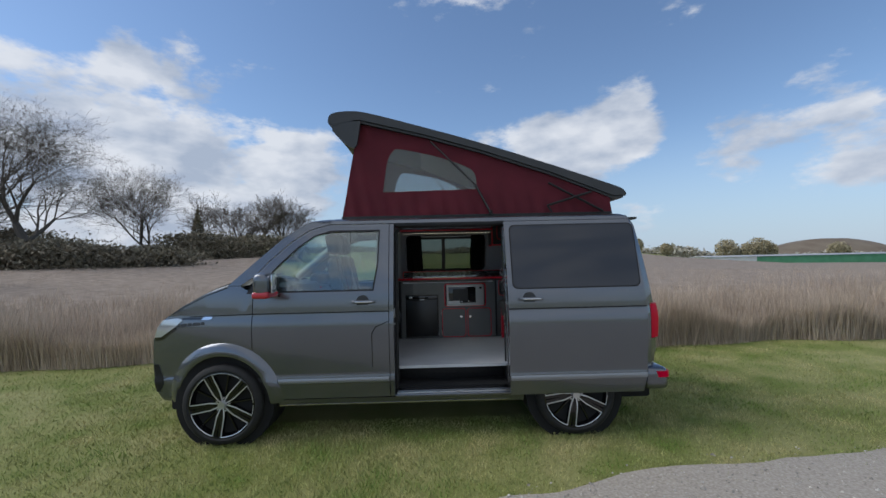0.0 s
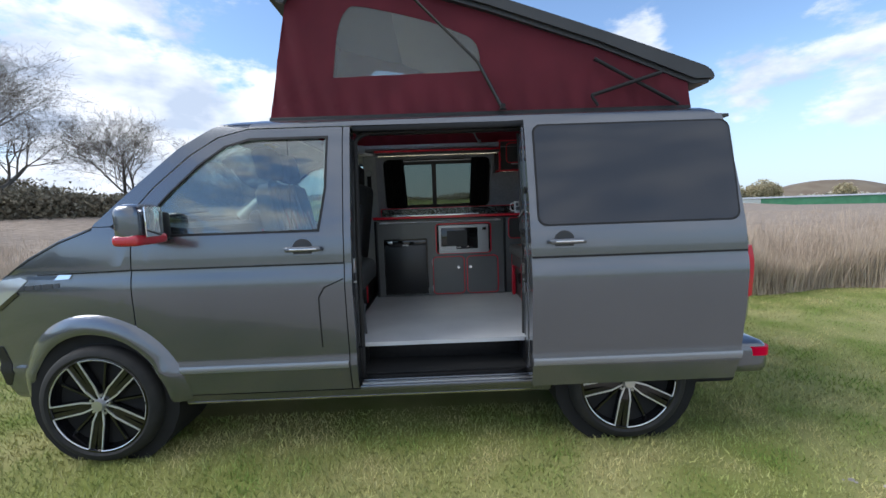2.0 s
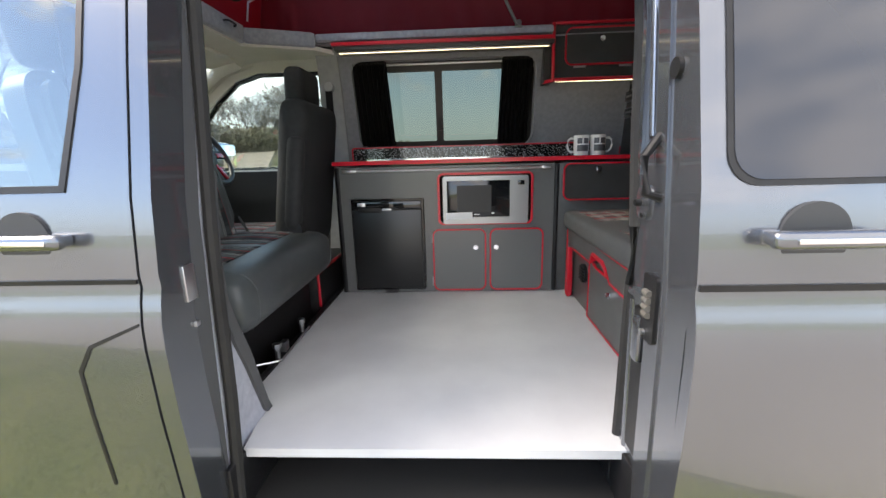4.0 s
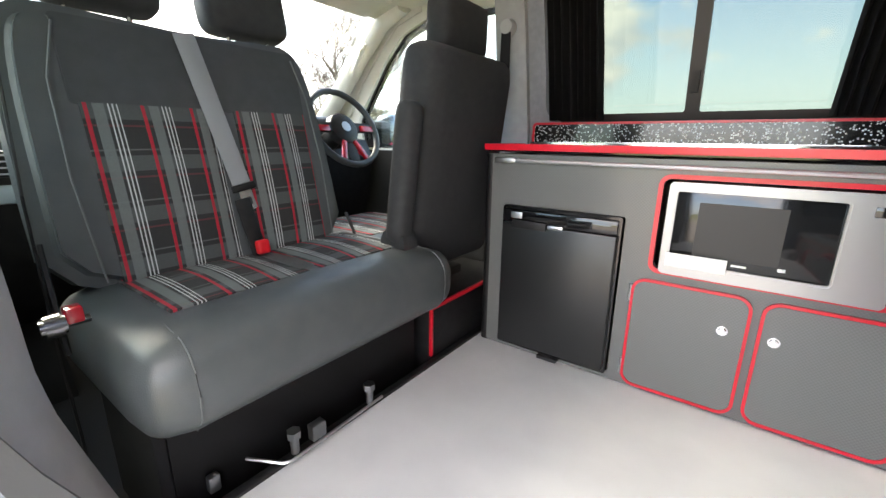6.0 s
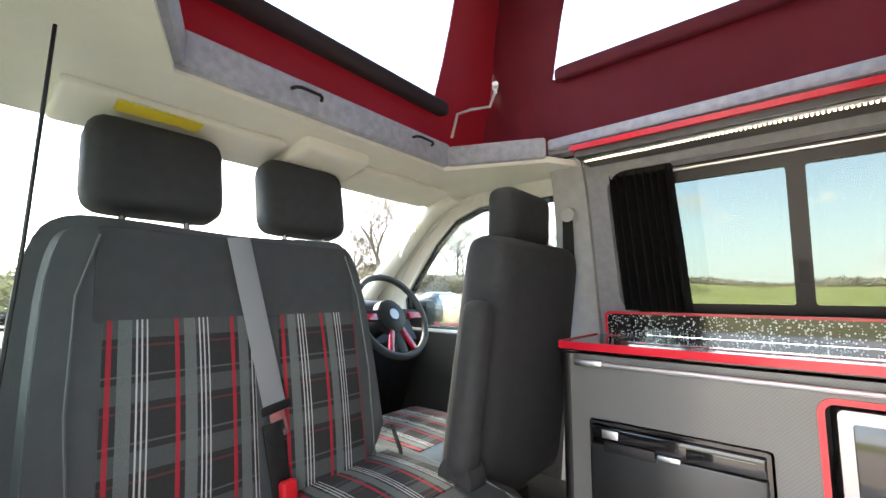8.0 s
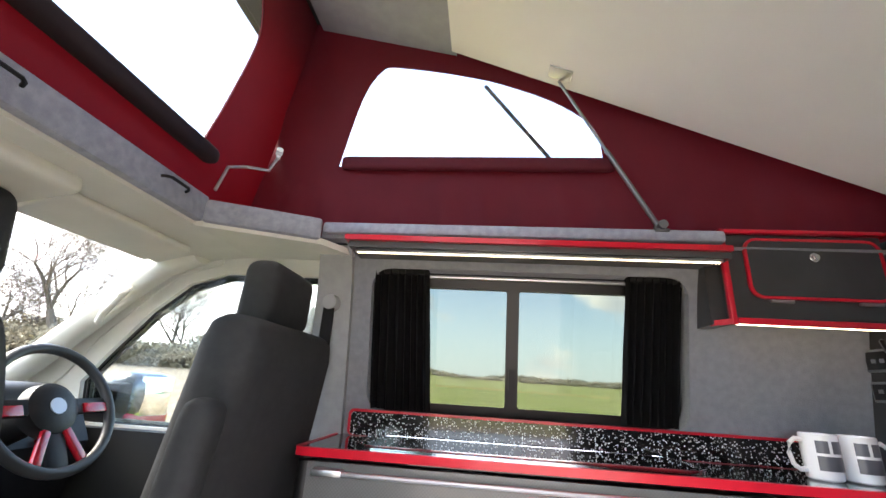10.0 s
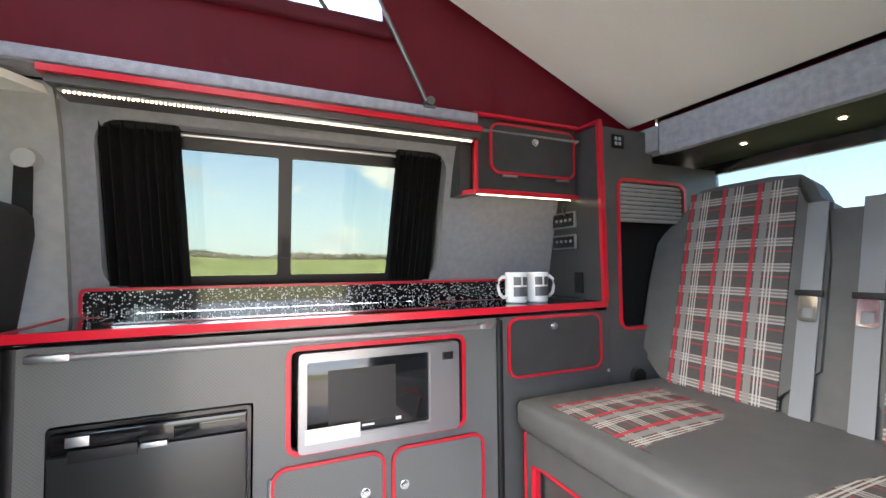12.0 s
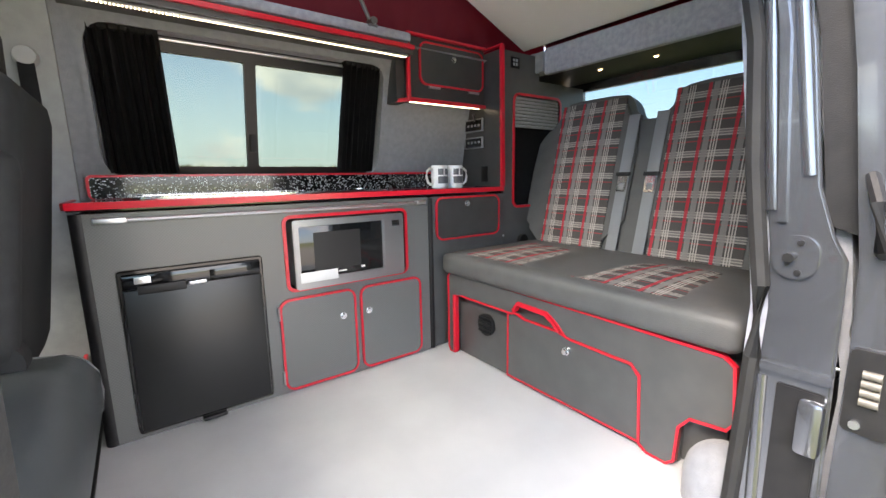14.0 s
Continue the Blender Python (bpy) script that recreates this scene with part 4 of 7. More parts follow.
def sdside(outline, holes=(), depth=0.02, out=SDO):
    def yy(x, z):
        return float(np.interp(z, PROF_Z, PROF_Y)) - out
    return thick(sheet(outline, holes, CUTS), depth, lambda x, z, d: (x, yy(x, z) + d, z))


part("door_panel", sdside(SDOOR, depth=0.03), PAINT, sd)
part("door_window", sdside(SWIN, depth=0.004, out=SDO + 0.0045), mat("privacy_glass_dark", (0.016, 0.021, 0.031), 0.10, coat=0.25), sd, "dark tinted window")
part("window_seal", sdside(rr(0.965, 2.055, 1.252, 1.805, 0.05), [rr(0.975, 2.045, 1.262, 1.795, 0.045)], depth=0.006, out=SDO + 0.003), BLACK, sd)
part("inner_panel", sdside([(0.945, 0.40), (2.06, 0.40), (2.08, 1.05), (2.0, 1.82), (0.945, 1.82)], depth=0.02, out=SDO - 0.045), CARPET, sd, "grey carpet-lined inner panel")
part("edge_flange", plate([(-0.06, 0.40), (0.085, 0.40), (0.098, 0.60), (0.095, 1.05), (0.100, 1.20), (0.135, 1.50), (0.185, 1.82), (0.085, 1.82), (0.0, 1.50), (-0.05, 1.20), (-0.065, 1.05)], "yz", 0.926, 0.942, bev=0.004), PAINT, sd, "grey painted door edge")
part("edge_fold", plate([(0.02, 0.45), (0.028, 0.45), (0.030, 1.05), (0.085, 1.50), (0.13, 1.80), (0.12, 1.80), (0.076, 1.50), (0.022, 1.05)], "yz", 0.921, 0.9255), PAINT, sd)
part("door_seal", tube([(0.955, 0.0 if z < 1.1 else float(np.interp(z, PROF_Z, PROF_Y)) - 0.005, z) for z in (0.42, 0.7, 1.05, 1.3, 1.6, 1.82)], 0.014, 8), RUBBER, sd, "black rubber door seal")
latch = part("latch_pocket", plate(rr(0.035, 0.092, 0.93, 1.07, 0.01), "yz", 0.916, 0.9255), BLACK, sd, "black latch pocket")
ALLOYDULL = mat("worn_steel", (0.10, 0.095, 0.085), 0.5, 0.3, col2=(0.16, 0.15, 0.13), scale=60)
for k in range(4):
    part("latch_spring", C((0.912, 0.052, 0.988 + 0.015 * k), (0.912, 0.074, 0.988 + 0.015 * k), 0.007, 10), ALLOYDULL, latch, "bright latch coil")
part("latch_bolt", C((0.910, 0.075, 0.945), (0.916, 0.075, 0.945), 0.007, 10), SATIN, latch)
part("edge_cap", C((0.918, 0.045, 1.45), (0.9255, 0.045, 1.45), 0.018, 16), BLACK, sd)
part("inner_handle", tube([(0.93, 0.075, 1.22), (0.90, 0.075, 1.23), (0.895, 0.085, 1.30), (0.93, 0.10, 1.34)], 0.009, 8), BLACK, sd, "black inner pull handle")


def door_handle(parent, x0, x1, y, z, face=-1):
    root = part("door_handle", T(cushion(x1 - x0, 0.026, 0.030, 0.012), Matrix.Translation(((x0 + x1) / 2, y + face * 0.030, z))), PAINT, parent, "grey pull handle with a bright inlay")
    # flat disc; the shade of the round hollow is put into its dark colour
    cup = C(((x0 + x1) / 2 - 0.01, y + face * 0.002, z), ((x0 + x1) / 2 - 0.01, y - face * 0.012, z), 0.055, 24)
    part("handle_cup_shade", cup, mat("handle_recess", (0.035, 0.037, 0.04), 0.5), root)
    part("handle_inlay", B(x0 + 0.03, x1 - 0.02, y + face * 0.046, y + face * 0.042, z - 0.004, z + 0.004, 0.001), CHROME, root, "bright inlay")
    part("handle_post", [B(x0 + 0.004, x0 + 0.03, y - 0.005 if face < 0 else y, y + 0.005, z - 0.012, z + 0.012, 0.002), B(x0 + 0.006, x0 + 0.028, min(y, y + face * 0.03), max(y, y + face * 0.03), z - 0.010, z + 0.010, 0.003), B(x1 - 0.028, x1 - 0.006, min(y, y + face * 0.03), max(y, y + face * 0.03), z - 0.010, z + 0.010, 0.003)], PAINT, root)


door_handle(van, -0.395, -0.20, 0.012, 1.172)
door_handle(sd, 1.015, 1.21, 0.012 - SDO, 1.172)
# sill trim and bumper strips on the left side; their highlight is painted paler
part("side_moulding", J(skin([(-1.02, 0.497), (-0.092, 0.497), (-0.092, 0.535), (-1.03, 0.535)], depth=0.012, out=0.010)), mat("moulding_highlight", (0.23, 0.245, 0.26), 0.3, 0.6, coat=1.0), van, "lower moulding, its highlight painted as paler grey")
part("door_moulding", sdside([(0.93, 0.497), (2.07, 0.497), (2.075, 0.535), (0.93, 0.535)], depth=0.012, out=SDO + 0.010), bpy.data.materials["moulding_highlight"], sd, "lower moulding, its highlight painted as paler grey")
part("fuel_flap", skin([(-0.235, 0.62), (-0.228, 0.62), (-0.228, 0.90), (-0.195, 0.955), (-0.092, 1.0), (-0.092, 1.006), (-0.20, 0.962), (-0.235, 0.905)], depth=0.004, out=0.002), BLACK, van, "dark gap round the fuel flap")
# door opening: pillars, sill, step
part("b_pillar", skin([(-0.082, 0.36), (-0.045, 0.36), (-0.045, 1.845), (-0.082, 1.845)], depth=0.10), PAINT, van)
part("door_gap", [skin([(-0.0885, 0.36), (-0.0815, 0.36), (-0.0815, 1.845), (-0.0885, 1.845)], depth=0.01, out=-0.012), skin([(-1.2445, 0.70), (-1.2385, 0.70), (-1.2385, 1.26), (-1.2445, 1.26)], depth=0.01, out=-0.012)], BLACK, van)
part("opening_seal", tube([(-0.034, y, z) for y, z in ((0.125, 0.42), (0.155, 0.74), (0.165, 1.0), (0.175, 1.16), (0.19, 1.28), (0.21, 1.44), (0.235, 1.65), (0.25, 1.77))] + [(-0.01, 0.255, 1.80), (0.04, 0.255, 1.825), (0.94, 0.255, 1.825)], 0.015, 8), RUBBER, van, "black rubber seal round the door opening")
part("c_pillar", plate([(0.10, 0.40), (0.235, 0.40), (0.223, 0.80), (0.213, 1.10), (0.222, 1.22), (0.243, 1.36), (0.26, 1.58), (0.305, 1.82), (0.245, 1.82), (0.190, 1.56), (0.160, 1.32), (0.135, 1.24), (0.115, 1.20), (0.11, 0.95)], "yz", 0.946, 0.958, bev=0.004), PAINT, van, "grey painted door jamb")
part("jamb_fold", J(plate([(0.200, 1.26), (0.212, 1.26), (0.238, 1.58), (0.28, 1.81), (0.267, 1.81), (0.225, 1.58)], "yz", 0.938, 0.9455), plate([(0.11, 0.985), (0.212, 0.985), (0.212, 1.0), (0.11, 1.0)], "yz", 0.936, 0.9455)), PAINT, van)
part("jamb_box", B(0.920, 0.9455, 0.112, 0.150, 0.85, 0.955, 0.01), PAINT, van, "grey door hinge bracket")
# two black plates stand in for the shade of the gap and the hollow
part("jamb_gap_shade", plate([(0.10, 1.24), (0.155, 1.26), (0.158, 1.32), (0.188, 1.56), (0.243, 1.82), (0.17, 1.82), (0.12, 1.50), (0.09, 1.24)], "yz", 0.9585, 0.964), BLACK, van, "black plate as shade of the gap behind the jamb")
part("jamb_recess_shade", plate([(0.118, 0.60), (0.185, 0.60), (0.185, 0.965), (0.118, 0.965)], "yz", 0.942, 0.9455, bev=0.002), BLACK, van, "black plate as shade of a hollow in the jamb")
for ya, yb, za, zb in ((0.196, 0.210, 0.44, 0.97), (0.222, 0.275, 1.28, 1.80), (0.178, 0.240, 1.34, 1.80)):
    part("jamb_ridge", tube([(0.954, ya + (yb - ya) * k / 6, za + (zb - za) * k / 6) for k in range(7)], 0.013, 14), PAINT, van, "pressed ridge of the jamb")
striker = part("striker_plate", plate(rr(0.150, 0.212, 1.162, 1.238, 0.028), "yz", 0.939, 0.9455), PAINT, van, "steel striker plate")
part("striker_bolt", C((0.925, 0.188, 1.20), (0.9385, 0.188, 1.20), 0.008, 12), BLACK, striker)
part("plate_screw", C((0.935, 0.175, 1.226), (0.9385, 0.175, 1.226), 0.005, 10), BLACK, striker)
part("plate_screw", C((0.935, 0.175, 1.174), (0.9385, 0.175, 1.174), 0.005, 10), BLACK, striker)
# black strips draw the shade that falls in the body crease
part("crease_line", J(skin([(-1.235, 1.083), (-0.09, 1.083), (-0.09, 1.092), (-1.235, 1.092)], depth=0.008, out=0.004, cutsa=XD)), BLACK, van, "black strip as shade in the door crease")
part("crease_line", skin([(-1.80, 1.068), (-1.25, 1.083), (-1.25, 1.092), (-1.80, 1.076)], depth=0.008, out=0.004, cutsa=XA), BLACK, van, "black strip as shade in the wing crease")
part("bonnet_line", skin([(-2.035, 1.052), (-2.025, 1.058), (-1.86, 1.158), (-1.66, 1.252), (-1.47, 1.318), (-1.47, 1.312), (-1.66, 1.245), (-1.86, 1.150)], depth=0.008, out=0.004, cutsa=XA), BLACK, van, "dark shut line of the bonnet")
part("crease_line", sdside([(0.93, 1.083), (2.085, 1.083), (2.085, 1.094), (0.93, 1.094)], depth=0.008, out=SDO + 0.004), BLACK, sd, "black strip along the sliding door crease")
for k, (xa, xb) in enumerate(((-1.93, -1.885), (-1.875, -1.82), (-1.81, -1.775), (-1.765, -1.70), (-1.69, -1.66))):
    part("decal_bar", skin([(xa, 0.985 + 0.004 * k), (xb, 0.987 + 0.004 * k), (xb, 1.012 + 0.004 * k), (xa, 1.010 + 0.004 * k)], depth=0.004, out=0.0025), mat("dark_decal", (0.03, 0.032, 0.035), 0.4), van, "dark unreadable wing decal")
part("corner_intake", skin([(-2.135, 0.42), (-2.10, 0.42), (-2.05, 0.50), (-2.10, 0.66), (-2.145, 0.66)], depth=0.02, out=0.003), BLACK, van, "black bumper intake")
part("mirror_triangle", skin([(-1.30, 1.26), (-1.14, 1.256), (-1.14, 1.42), (-1.20, 1.41)], depth=0.01, out=0.003), BLACK, van, "black mirror triangle")
part("door_sill", J(B(-0.04, 0.95, 0.03, 0.10, 0.345, 0.375, 0.008), B(-0.03, 0.94, 0.075, 0.095, 0.372, 0.392, 0.006)), PAINT, van)
part("sill_rail", [B(-0.03, 0.95, 0.045, 0.052, 0.375, 0.383, 0.001), B(-0.03, 0.95, 0.062, 0.068, 0.375, 0.383, 0.001)], SATIN, van, "steel door guide rail")
step = part("step_well", plate(rr(-0.03, 0.94, 0.10, 0.34, 0.06), "xy", 0.385, 0.405), BLACK, van, "black ribbed plastic step")
for i in range(9):
    part("rib", B(0.06, 0.86, 0.125 + i * 0.022, 0.133 + i * 0.022, 0.404, 0.411, 0.002), BLACK, step)
part("step_riser", J(B(-0.04, 0.95, 0.335, 0.35, 0.39, 0.575, 0.004), B(-0.045, -0.03, 0.10, 0.35, 0.39, 0.575, 0.004), B(0.935, 0.95, 0.10, 0.35, 0.39, 0.575, 0.004)), BLACK, van)


def wheel(x, y, face, name_label):
    """A road wheel with ten split bright-faced spokes."""
    root = thing("wheel", name_label, "wheel", (x, y, 0.333), "road wheels")
    bm = bmesh.new()
    prof = [(0.274, 0.02), (0.290, 0.008), (0.315, 0.012), (0.333, 0.03), (0.340, 0.06), (0.340, 0.20), (0.325, 0.235), (0.274, 0.24), (0.274, 0.02)]
    n = 56
    rings = [[bm.verts.new((r * math.cos(2 * math.pi * k / n), face * -d, r * math.sin(2 * math.pi * k / n))) for r, d in prof] for k in range(n)]
    for k in range(n):
        a, b = rings[k], rings[(k + 1) % n]
        for i in range(len(prof)):
            j = (i + 1) % len(prof)
            bm.faces.new((a[i], a[j], b[j], b[i]))
    tyre = part("tyre", bm, RUBBER, root, "low-profile black tyre")
    bm = bmesh.new()
    prof = [(0.276, 0.016), (0.266, 0.014), (0.260, 0.03), (0.250, 0.06), (0.242, 0.20), (0.255, 0.20), (0.277, 0.05)]
    rings = [[bm.verts.new((r * math.cos(2 * math.pi * k / n), face * -d, r * math.sin(2 * math.pi * k / n))) for r, d in prof] for k in range(n)]
    for k in range(n):
        a, b = rings[k], rings[(k + 1) % n]
        for i in range(len(prof)):
            j = (i + 1) % len(prof)
            bm.faces.new((a[i], a[j], b[j], b[i]))
    part("rim", bm, GLOSSBLACK, root)
    part("brake_disc", C((0, face * -0.13, 0), (0, face * -0.15, 0), 0.165, 32), mat("brake_disc", (0.16, 0.15, 0.14), 0.45, 0.9), root)
    part("hub_cap", C((0, face * -0.035, 0), (0, face * -0.010, 0), 0.036, 24, 0.030), SATIN, root, "plain silver hub cap")
    for k in range(5):
        a0 = radians(44 + 72 * k)
        e, w = Vector((math.cos(a0), 0, math.sin(a0))), Vector((-math.sin(a0), 0, math.cos(a0)))
        for sgn in (-1, 1):
            line = [(0.030, 0.012), (0.105, 0.030), (0.268, 0.036)]
            for nm, mt, half, d0, d1 in (("spoke", GLOSSBLACK, 0.018, 0.024, 0.06), ("spoke_face", ALLOY, 0.0030, 0.019, 0.0245)):
                b = bmesh.new()
                rows = []
                for u, v in line:
                    c = e * u + w * (v - (0.012 if mt is GLOSSBLACK and u > 0.05 else 0.0)) * sgn
                    hw = half * (1.5 if mt is ALLOY and u < 0.2 else 1.0)
                    dip = 0.016 if u < 0.05 else (0.008 if u < 0.2 else 0.0)
                    rows.append([b.verts.new((p.x, face * -d, p.z)) for p, d in ((c + w * hw, d0 + dip), (c - w * hw, d0 + dip), (c - w * hw, d1 + dip), (c + w * hw, d1 + dip))])
                for q in range(2):
                    for r in range(4):
                        b.faces.new((rows[q][r], rows[q][(r + 1) % 4], rows[q + 1][(r + 1) % 4], rows[q + 1][r]))
                b.faces.new(rows[0])
                b.faces.new(rows[-1])
                part(nm, b, mt, root, "bright machined face" if mt is ALLOY else "", False)
        arc_ = [a0 + radians(7.8 + 56.4 * q / 12) for q in range(13)]
        part("rim_arc", tube([(0.266 * math.cos(a), face * -0.018, 0.266 * math.sin(a)) for a in arc_], 0.0042, 6), ALLOY, root, "bright machined rim edge")
        a1 = a0 + radians(36)
        e = Vector((math.cos(a1), 0, math.sin(a1)))
        part("inner_spoke", C(e * 0.04 + Vector((0, face * -0.06, 0)), e * 0.246 + Vector((0, face * -0.06, 0)), 0.011, 6), GLOSSBLACK, root)
        part("wheel_bolt", C(e * 0.055 + Vector((0, face * -0.03, 0)), e * 0.055 + Vector((0, face * -0.045, 0)), 0.008, 6), SATIN, root)
    return root


wheel(-1.5, -0.015, -1, "black and silver alloy wheel on the grass, front axle")
wheel(1.5, -0.005, -1, "black and silver alloy wheel on the grass, rear axle")
wheel(-1.5, 1.915, 1, "black and silver alloy wheel on the grass, front axle")
wheel(1.5, 1.905, 1, "black and silver alloy wheel on the grass, rear axle")

# ---- pop-top roof ----
pop = thing("pop_top_roof", "raised black pop-top roof with maroon canvas sides", "roof")
LIDM = spline([(-0.645, 2.80), (-0.642, 2.85), (-0.60, 2.893), (-0.45, 2.910), (-0.26, 2.885), (0.25, 2.745), (0.76, 2.595), (1.40, 2.385), (1.96, 2.190), (2.08, 2.140), (2.115, 2.095)], 4) + [(2.10, 2.055), (1.98, 2.055), (1.40, 2.285), (0.76, 2.50), (0.25, 2.65), (-0.36, 2.80), (-0.50, 2.775), (-0.60, 2.745)]
lid = part("lid", plate(LIDM, "xz", 0.25, 1.65, bev=0.022, seg=4), LIDBLACK, pop, "black moulded roof lid")
SKIRT = [(-0.60, 2.80), (-0.34, 2.81), (-0.375, 2.60), (-0.40, 2.56), (-0.43, 2.565), (-0.52, 2.63), (-0.60, 2.72)]
for ya in (0.252, 1.622):
    part("side_skirt", plate(SKIRT, "xz", ya, ya + 0.026), LIDBLACK, lid, "drooping side skirt")
TWR = spline([(-0.205, 2.185), (-0.15, 2.45), (-0.09, 2.575), (-0.01, 2.60), (0.33, 2.535), (0.56, 2.44), (0.69, 2.34), (0.715, 2.21)])
TW = spline([(-0.15, 2.15), (-0.11, 2.42), (-0.06, 2.53), (0.02, 2.555), (0.33, 2.485), (0.58, 2.40), (0.70, 2.32), (0.725, 2.165)])
TENT = [(-0.525, 1.915), (-0.37, 2.81), (0.25, 2.665), (0.76, 2.515), (1.40, 2.30), (1.95, 2.075), (1.975, 1.915)]


def fold(x, z):
    s = max(0.0, min(1.0, (2.16 - z) / 0.2)) + max(0.0, min(1.0, (-0.2 - x) / 0.15))
    return 0.010 * min(1.0, s) * math.sin(x * 47 + z * 9) + 0.006 * noise.noise((x * 5, z * 5, 1))


for right in (False, True):
    cutb, cuta = [1.95, 1.99, 2.03, 2.07, 2.11, 2.15, 2.25, 2.4], [-0.5 + 0.035 * k for k in range(70)]

    def ty(x, z, d):
        y = 0.275 + 0.05 * (z - 1.925) + fold(x, z) + d
        return (x, 1.9 - y if right else y, z)

    side_cloth = part("canvas_side", thick(sheet(TENT, [TWR if right else TW], cutb, cuta), 0.006, ty), CANVAS, pop, "maroon canvas side with a soft window")
    part("mesh_window", thick(sheet([(0.28 + (x - 0.28) * 1.01, 2.35 + (z - 2.35) * 1.01) for x, z in (TWR if right else TW)]), 0.002, lambda x, z, d: ty(x, z, d + 0.003)), SCRIM if not right else CLEAR, side_cloth, "grey mesh window" if not right else "clear window")
    part("window_roll" if right else "window_hem", T(cushion(0.93, 0.035 if right else 0.012, 0.05 if right else 0.035, 0.016 if right else 0.005), Matrix.Translation((0.28, 1.9 - 0.315 if right else 0.315, 2.185 if right else 2.11))), CANVAS, side_cloth, "rolled canvas window flap")
    # gas strut and scissor arms
    ys = 1.52 if right else 0.235
    st = part("gas_strut", J(C((0.84, ys, 1.93), (0.70, ys, 2.20), 0.0075 if right else 0.011, 10), C((0.70, ys, 2.20), (0.56 if right else 0.30, ys, 2.47 if right else 2.60), 0.005 if right else 0.008, 8)), GLOSSBLACK if not right else DARKSTEEL, pop, "slim gas strut")
    part("strut_foot", J(C((0.84, ys - 0.02, 1.945), (0.84, ys + 0.02, 1.945), 0.014, 10), B(0.82, 0.86, ys - 0.012, ys + 0.012, 1.925, 1.935, 0.003)), DARKSTEEL if right else BLACK, st)
    if right:
        part("outer_strut", J(C((0.80, 1.672, 1.92), (0.60, 1.672, 2.19), 0.011, 10), C((0.60, 1.672, 2.19), (0.31, 1.672, 2.58), 0.008, 8)), BLACK, pop, "black outer strut")
    yo = 1.67 if right else 0.23
    part("scissor_arm", J(C((1.36, yo, 1.99), (1.77, yo, 2.11), 0.011, 8), C((1.38, yo + 0.01, 2.20), (1.88, yo + 0.01, 1.93), 0.011, 8), C((1.40, yo, 1.93), (1.36, yo, 1.99), 0.009, 8)), BLACK, pop, "black folding roof hinge")
FW = spline([(1.30, 2.09), (1.33, 2.42), (1.29, 2.58), (1.18, 2.63), (0.70, 2.63), (0.60, 2.57), (0.46, 2.09)])
front = part("canvas_front", thick(sheet([(0.28, 1.925), (1.62, 1.925), (1.58, 2.80), (0.32, 2.80)], [FW], [2.0, 2.05, 2.2, 2.4, 2.6], [0.4 + 0.1 * k for k in range(12)]), 0.006,
             lambda y, z, d: (-0.525 + 0.175 * (z - 1.925) + 0.008 * noise.noise((y * 6, z * 5, 3)) + d, y, z)), CANVAS, pop, "maroon canvas front with a large clear window")
part("front_window", thick(sheet([(0.95 + (y - 0.95) * 1.01, 2.36 + (z - 2.36) * 1.01) for y, z in FW]), 0.002, lambda y, z, d: (-0.525 + 0.175 * (z - 1.925) + 0.002 + d, y, z)), CLEAR, front, "clear window")
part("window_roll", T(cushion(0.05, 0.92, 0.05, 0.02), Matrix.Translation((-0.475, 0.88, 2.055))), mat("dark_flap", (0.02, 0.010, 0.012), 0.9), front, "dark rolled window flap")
part("canvas_rear", plate([(0.29, 1.925), (1.61, 1.925), (1.61, 2.07), (0.29, 2.07)], "yz", 1.96, 1.968), CANVAS, pop)
part("lining", plate([(-0.34, 2.775), (0.20, 2.635), (0.20, 2.655), (-0.33, 2.795)], "xz", 0.33, 1.57), mat("grey_lid_lining", (0.32, 0.33, 0.36), 0.9, col2=(0.36, 0.37, 0.40), scale=20), pop, "grey lid lining")
bed = thing("roof_bed_board", "cream-lined roof bed board lifted under the lid", "bed board")
part("board", plate([(0.03, 2.705), (0.03, 2.735), (1.73, 2.005), (1.73, 1.975)], "xz", 0.34, 1.56, bev=0.008), BOARD, bed)
part("strut_plate", T(B(-0.04, 0.04, -0.025, 0.025, -0.004, 0.004, 0.002), pose(0.56, 1.49, 2.476, 0, 23.2, 0)), SATIN, bed, "steel strut plate")

# ---- the van: lining, floor, windows ----
tagged(link("floor", J(plate([(-0.14, 0.345), (-0.06, 0.345), (-0.035, 0.175), (0.965, 0.175), (0.985, 0.30), (2.2, 0.30), (2.2, 1.80), (-0.14, 1.80)], "xy", 0.555, 0.58)), VINYL, None, "", True), "pale grey smooth vinyl floor of the living area", "floor", kind="structure")
part("cab_floor", B(-1.4, -0.145, 0.12, 1.78, 0.44, 0.46, 0.004), mat("black_cab_carpet", (0.012, 0.012, 0.012), 0.95, bump=0.4), van)
part("floor_edge", J(B(-0.165, -0.14, 0.34, 1.78, 0.50, 0.588, 0.004)), BLACK, van, "black floor edge strip")


def lining(outline, holes, inset, depth, right=True, cutsa=()):
    return skin(outline, holes, depth, -inset, right, cutsa)


KH = rr(-0.055, 0.965, 1.36, 1.83, 0.07)
part("wall_lining", lining([(-0.13, 0.58), (2.15, 0.58), (2.12, 1.90), (-0.13, 1.90)], [KH, rr(1.56, 2.04, 1.28, 1.79, 0.05)], 0.075, 0.02), CARPET, van, "grey carpet wall lining")
part("wall_lining", lining([(0.985, 0.58), (2.15, 0.58), (2.12, 1.90), (0.985, 1.90)], [rr(1.10, 2.04, 1.28, 1.79, 0.05)], 0.10, 0.02, False), CARPET, van, "grey carpet wall lining")
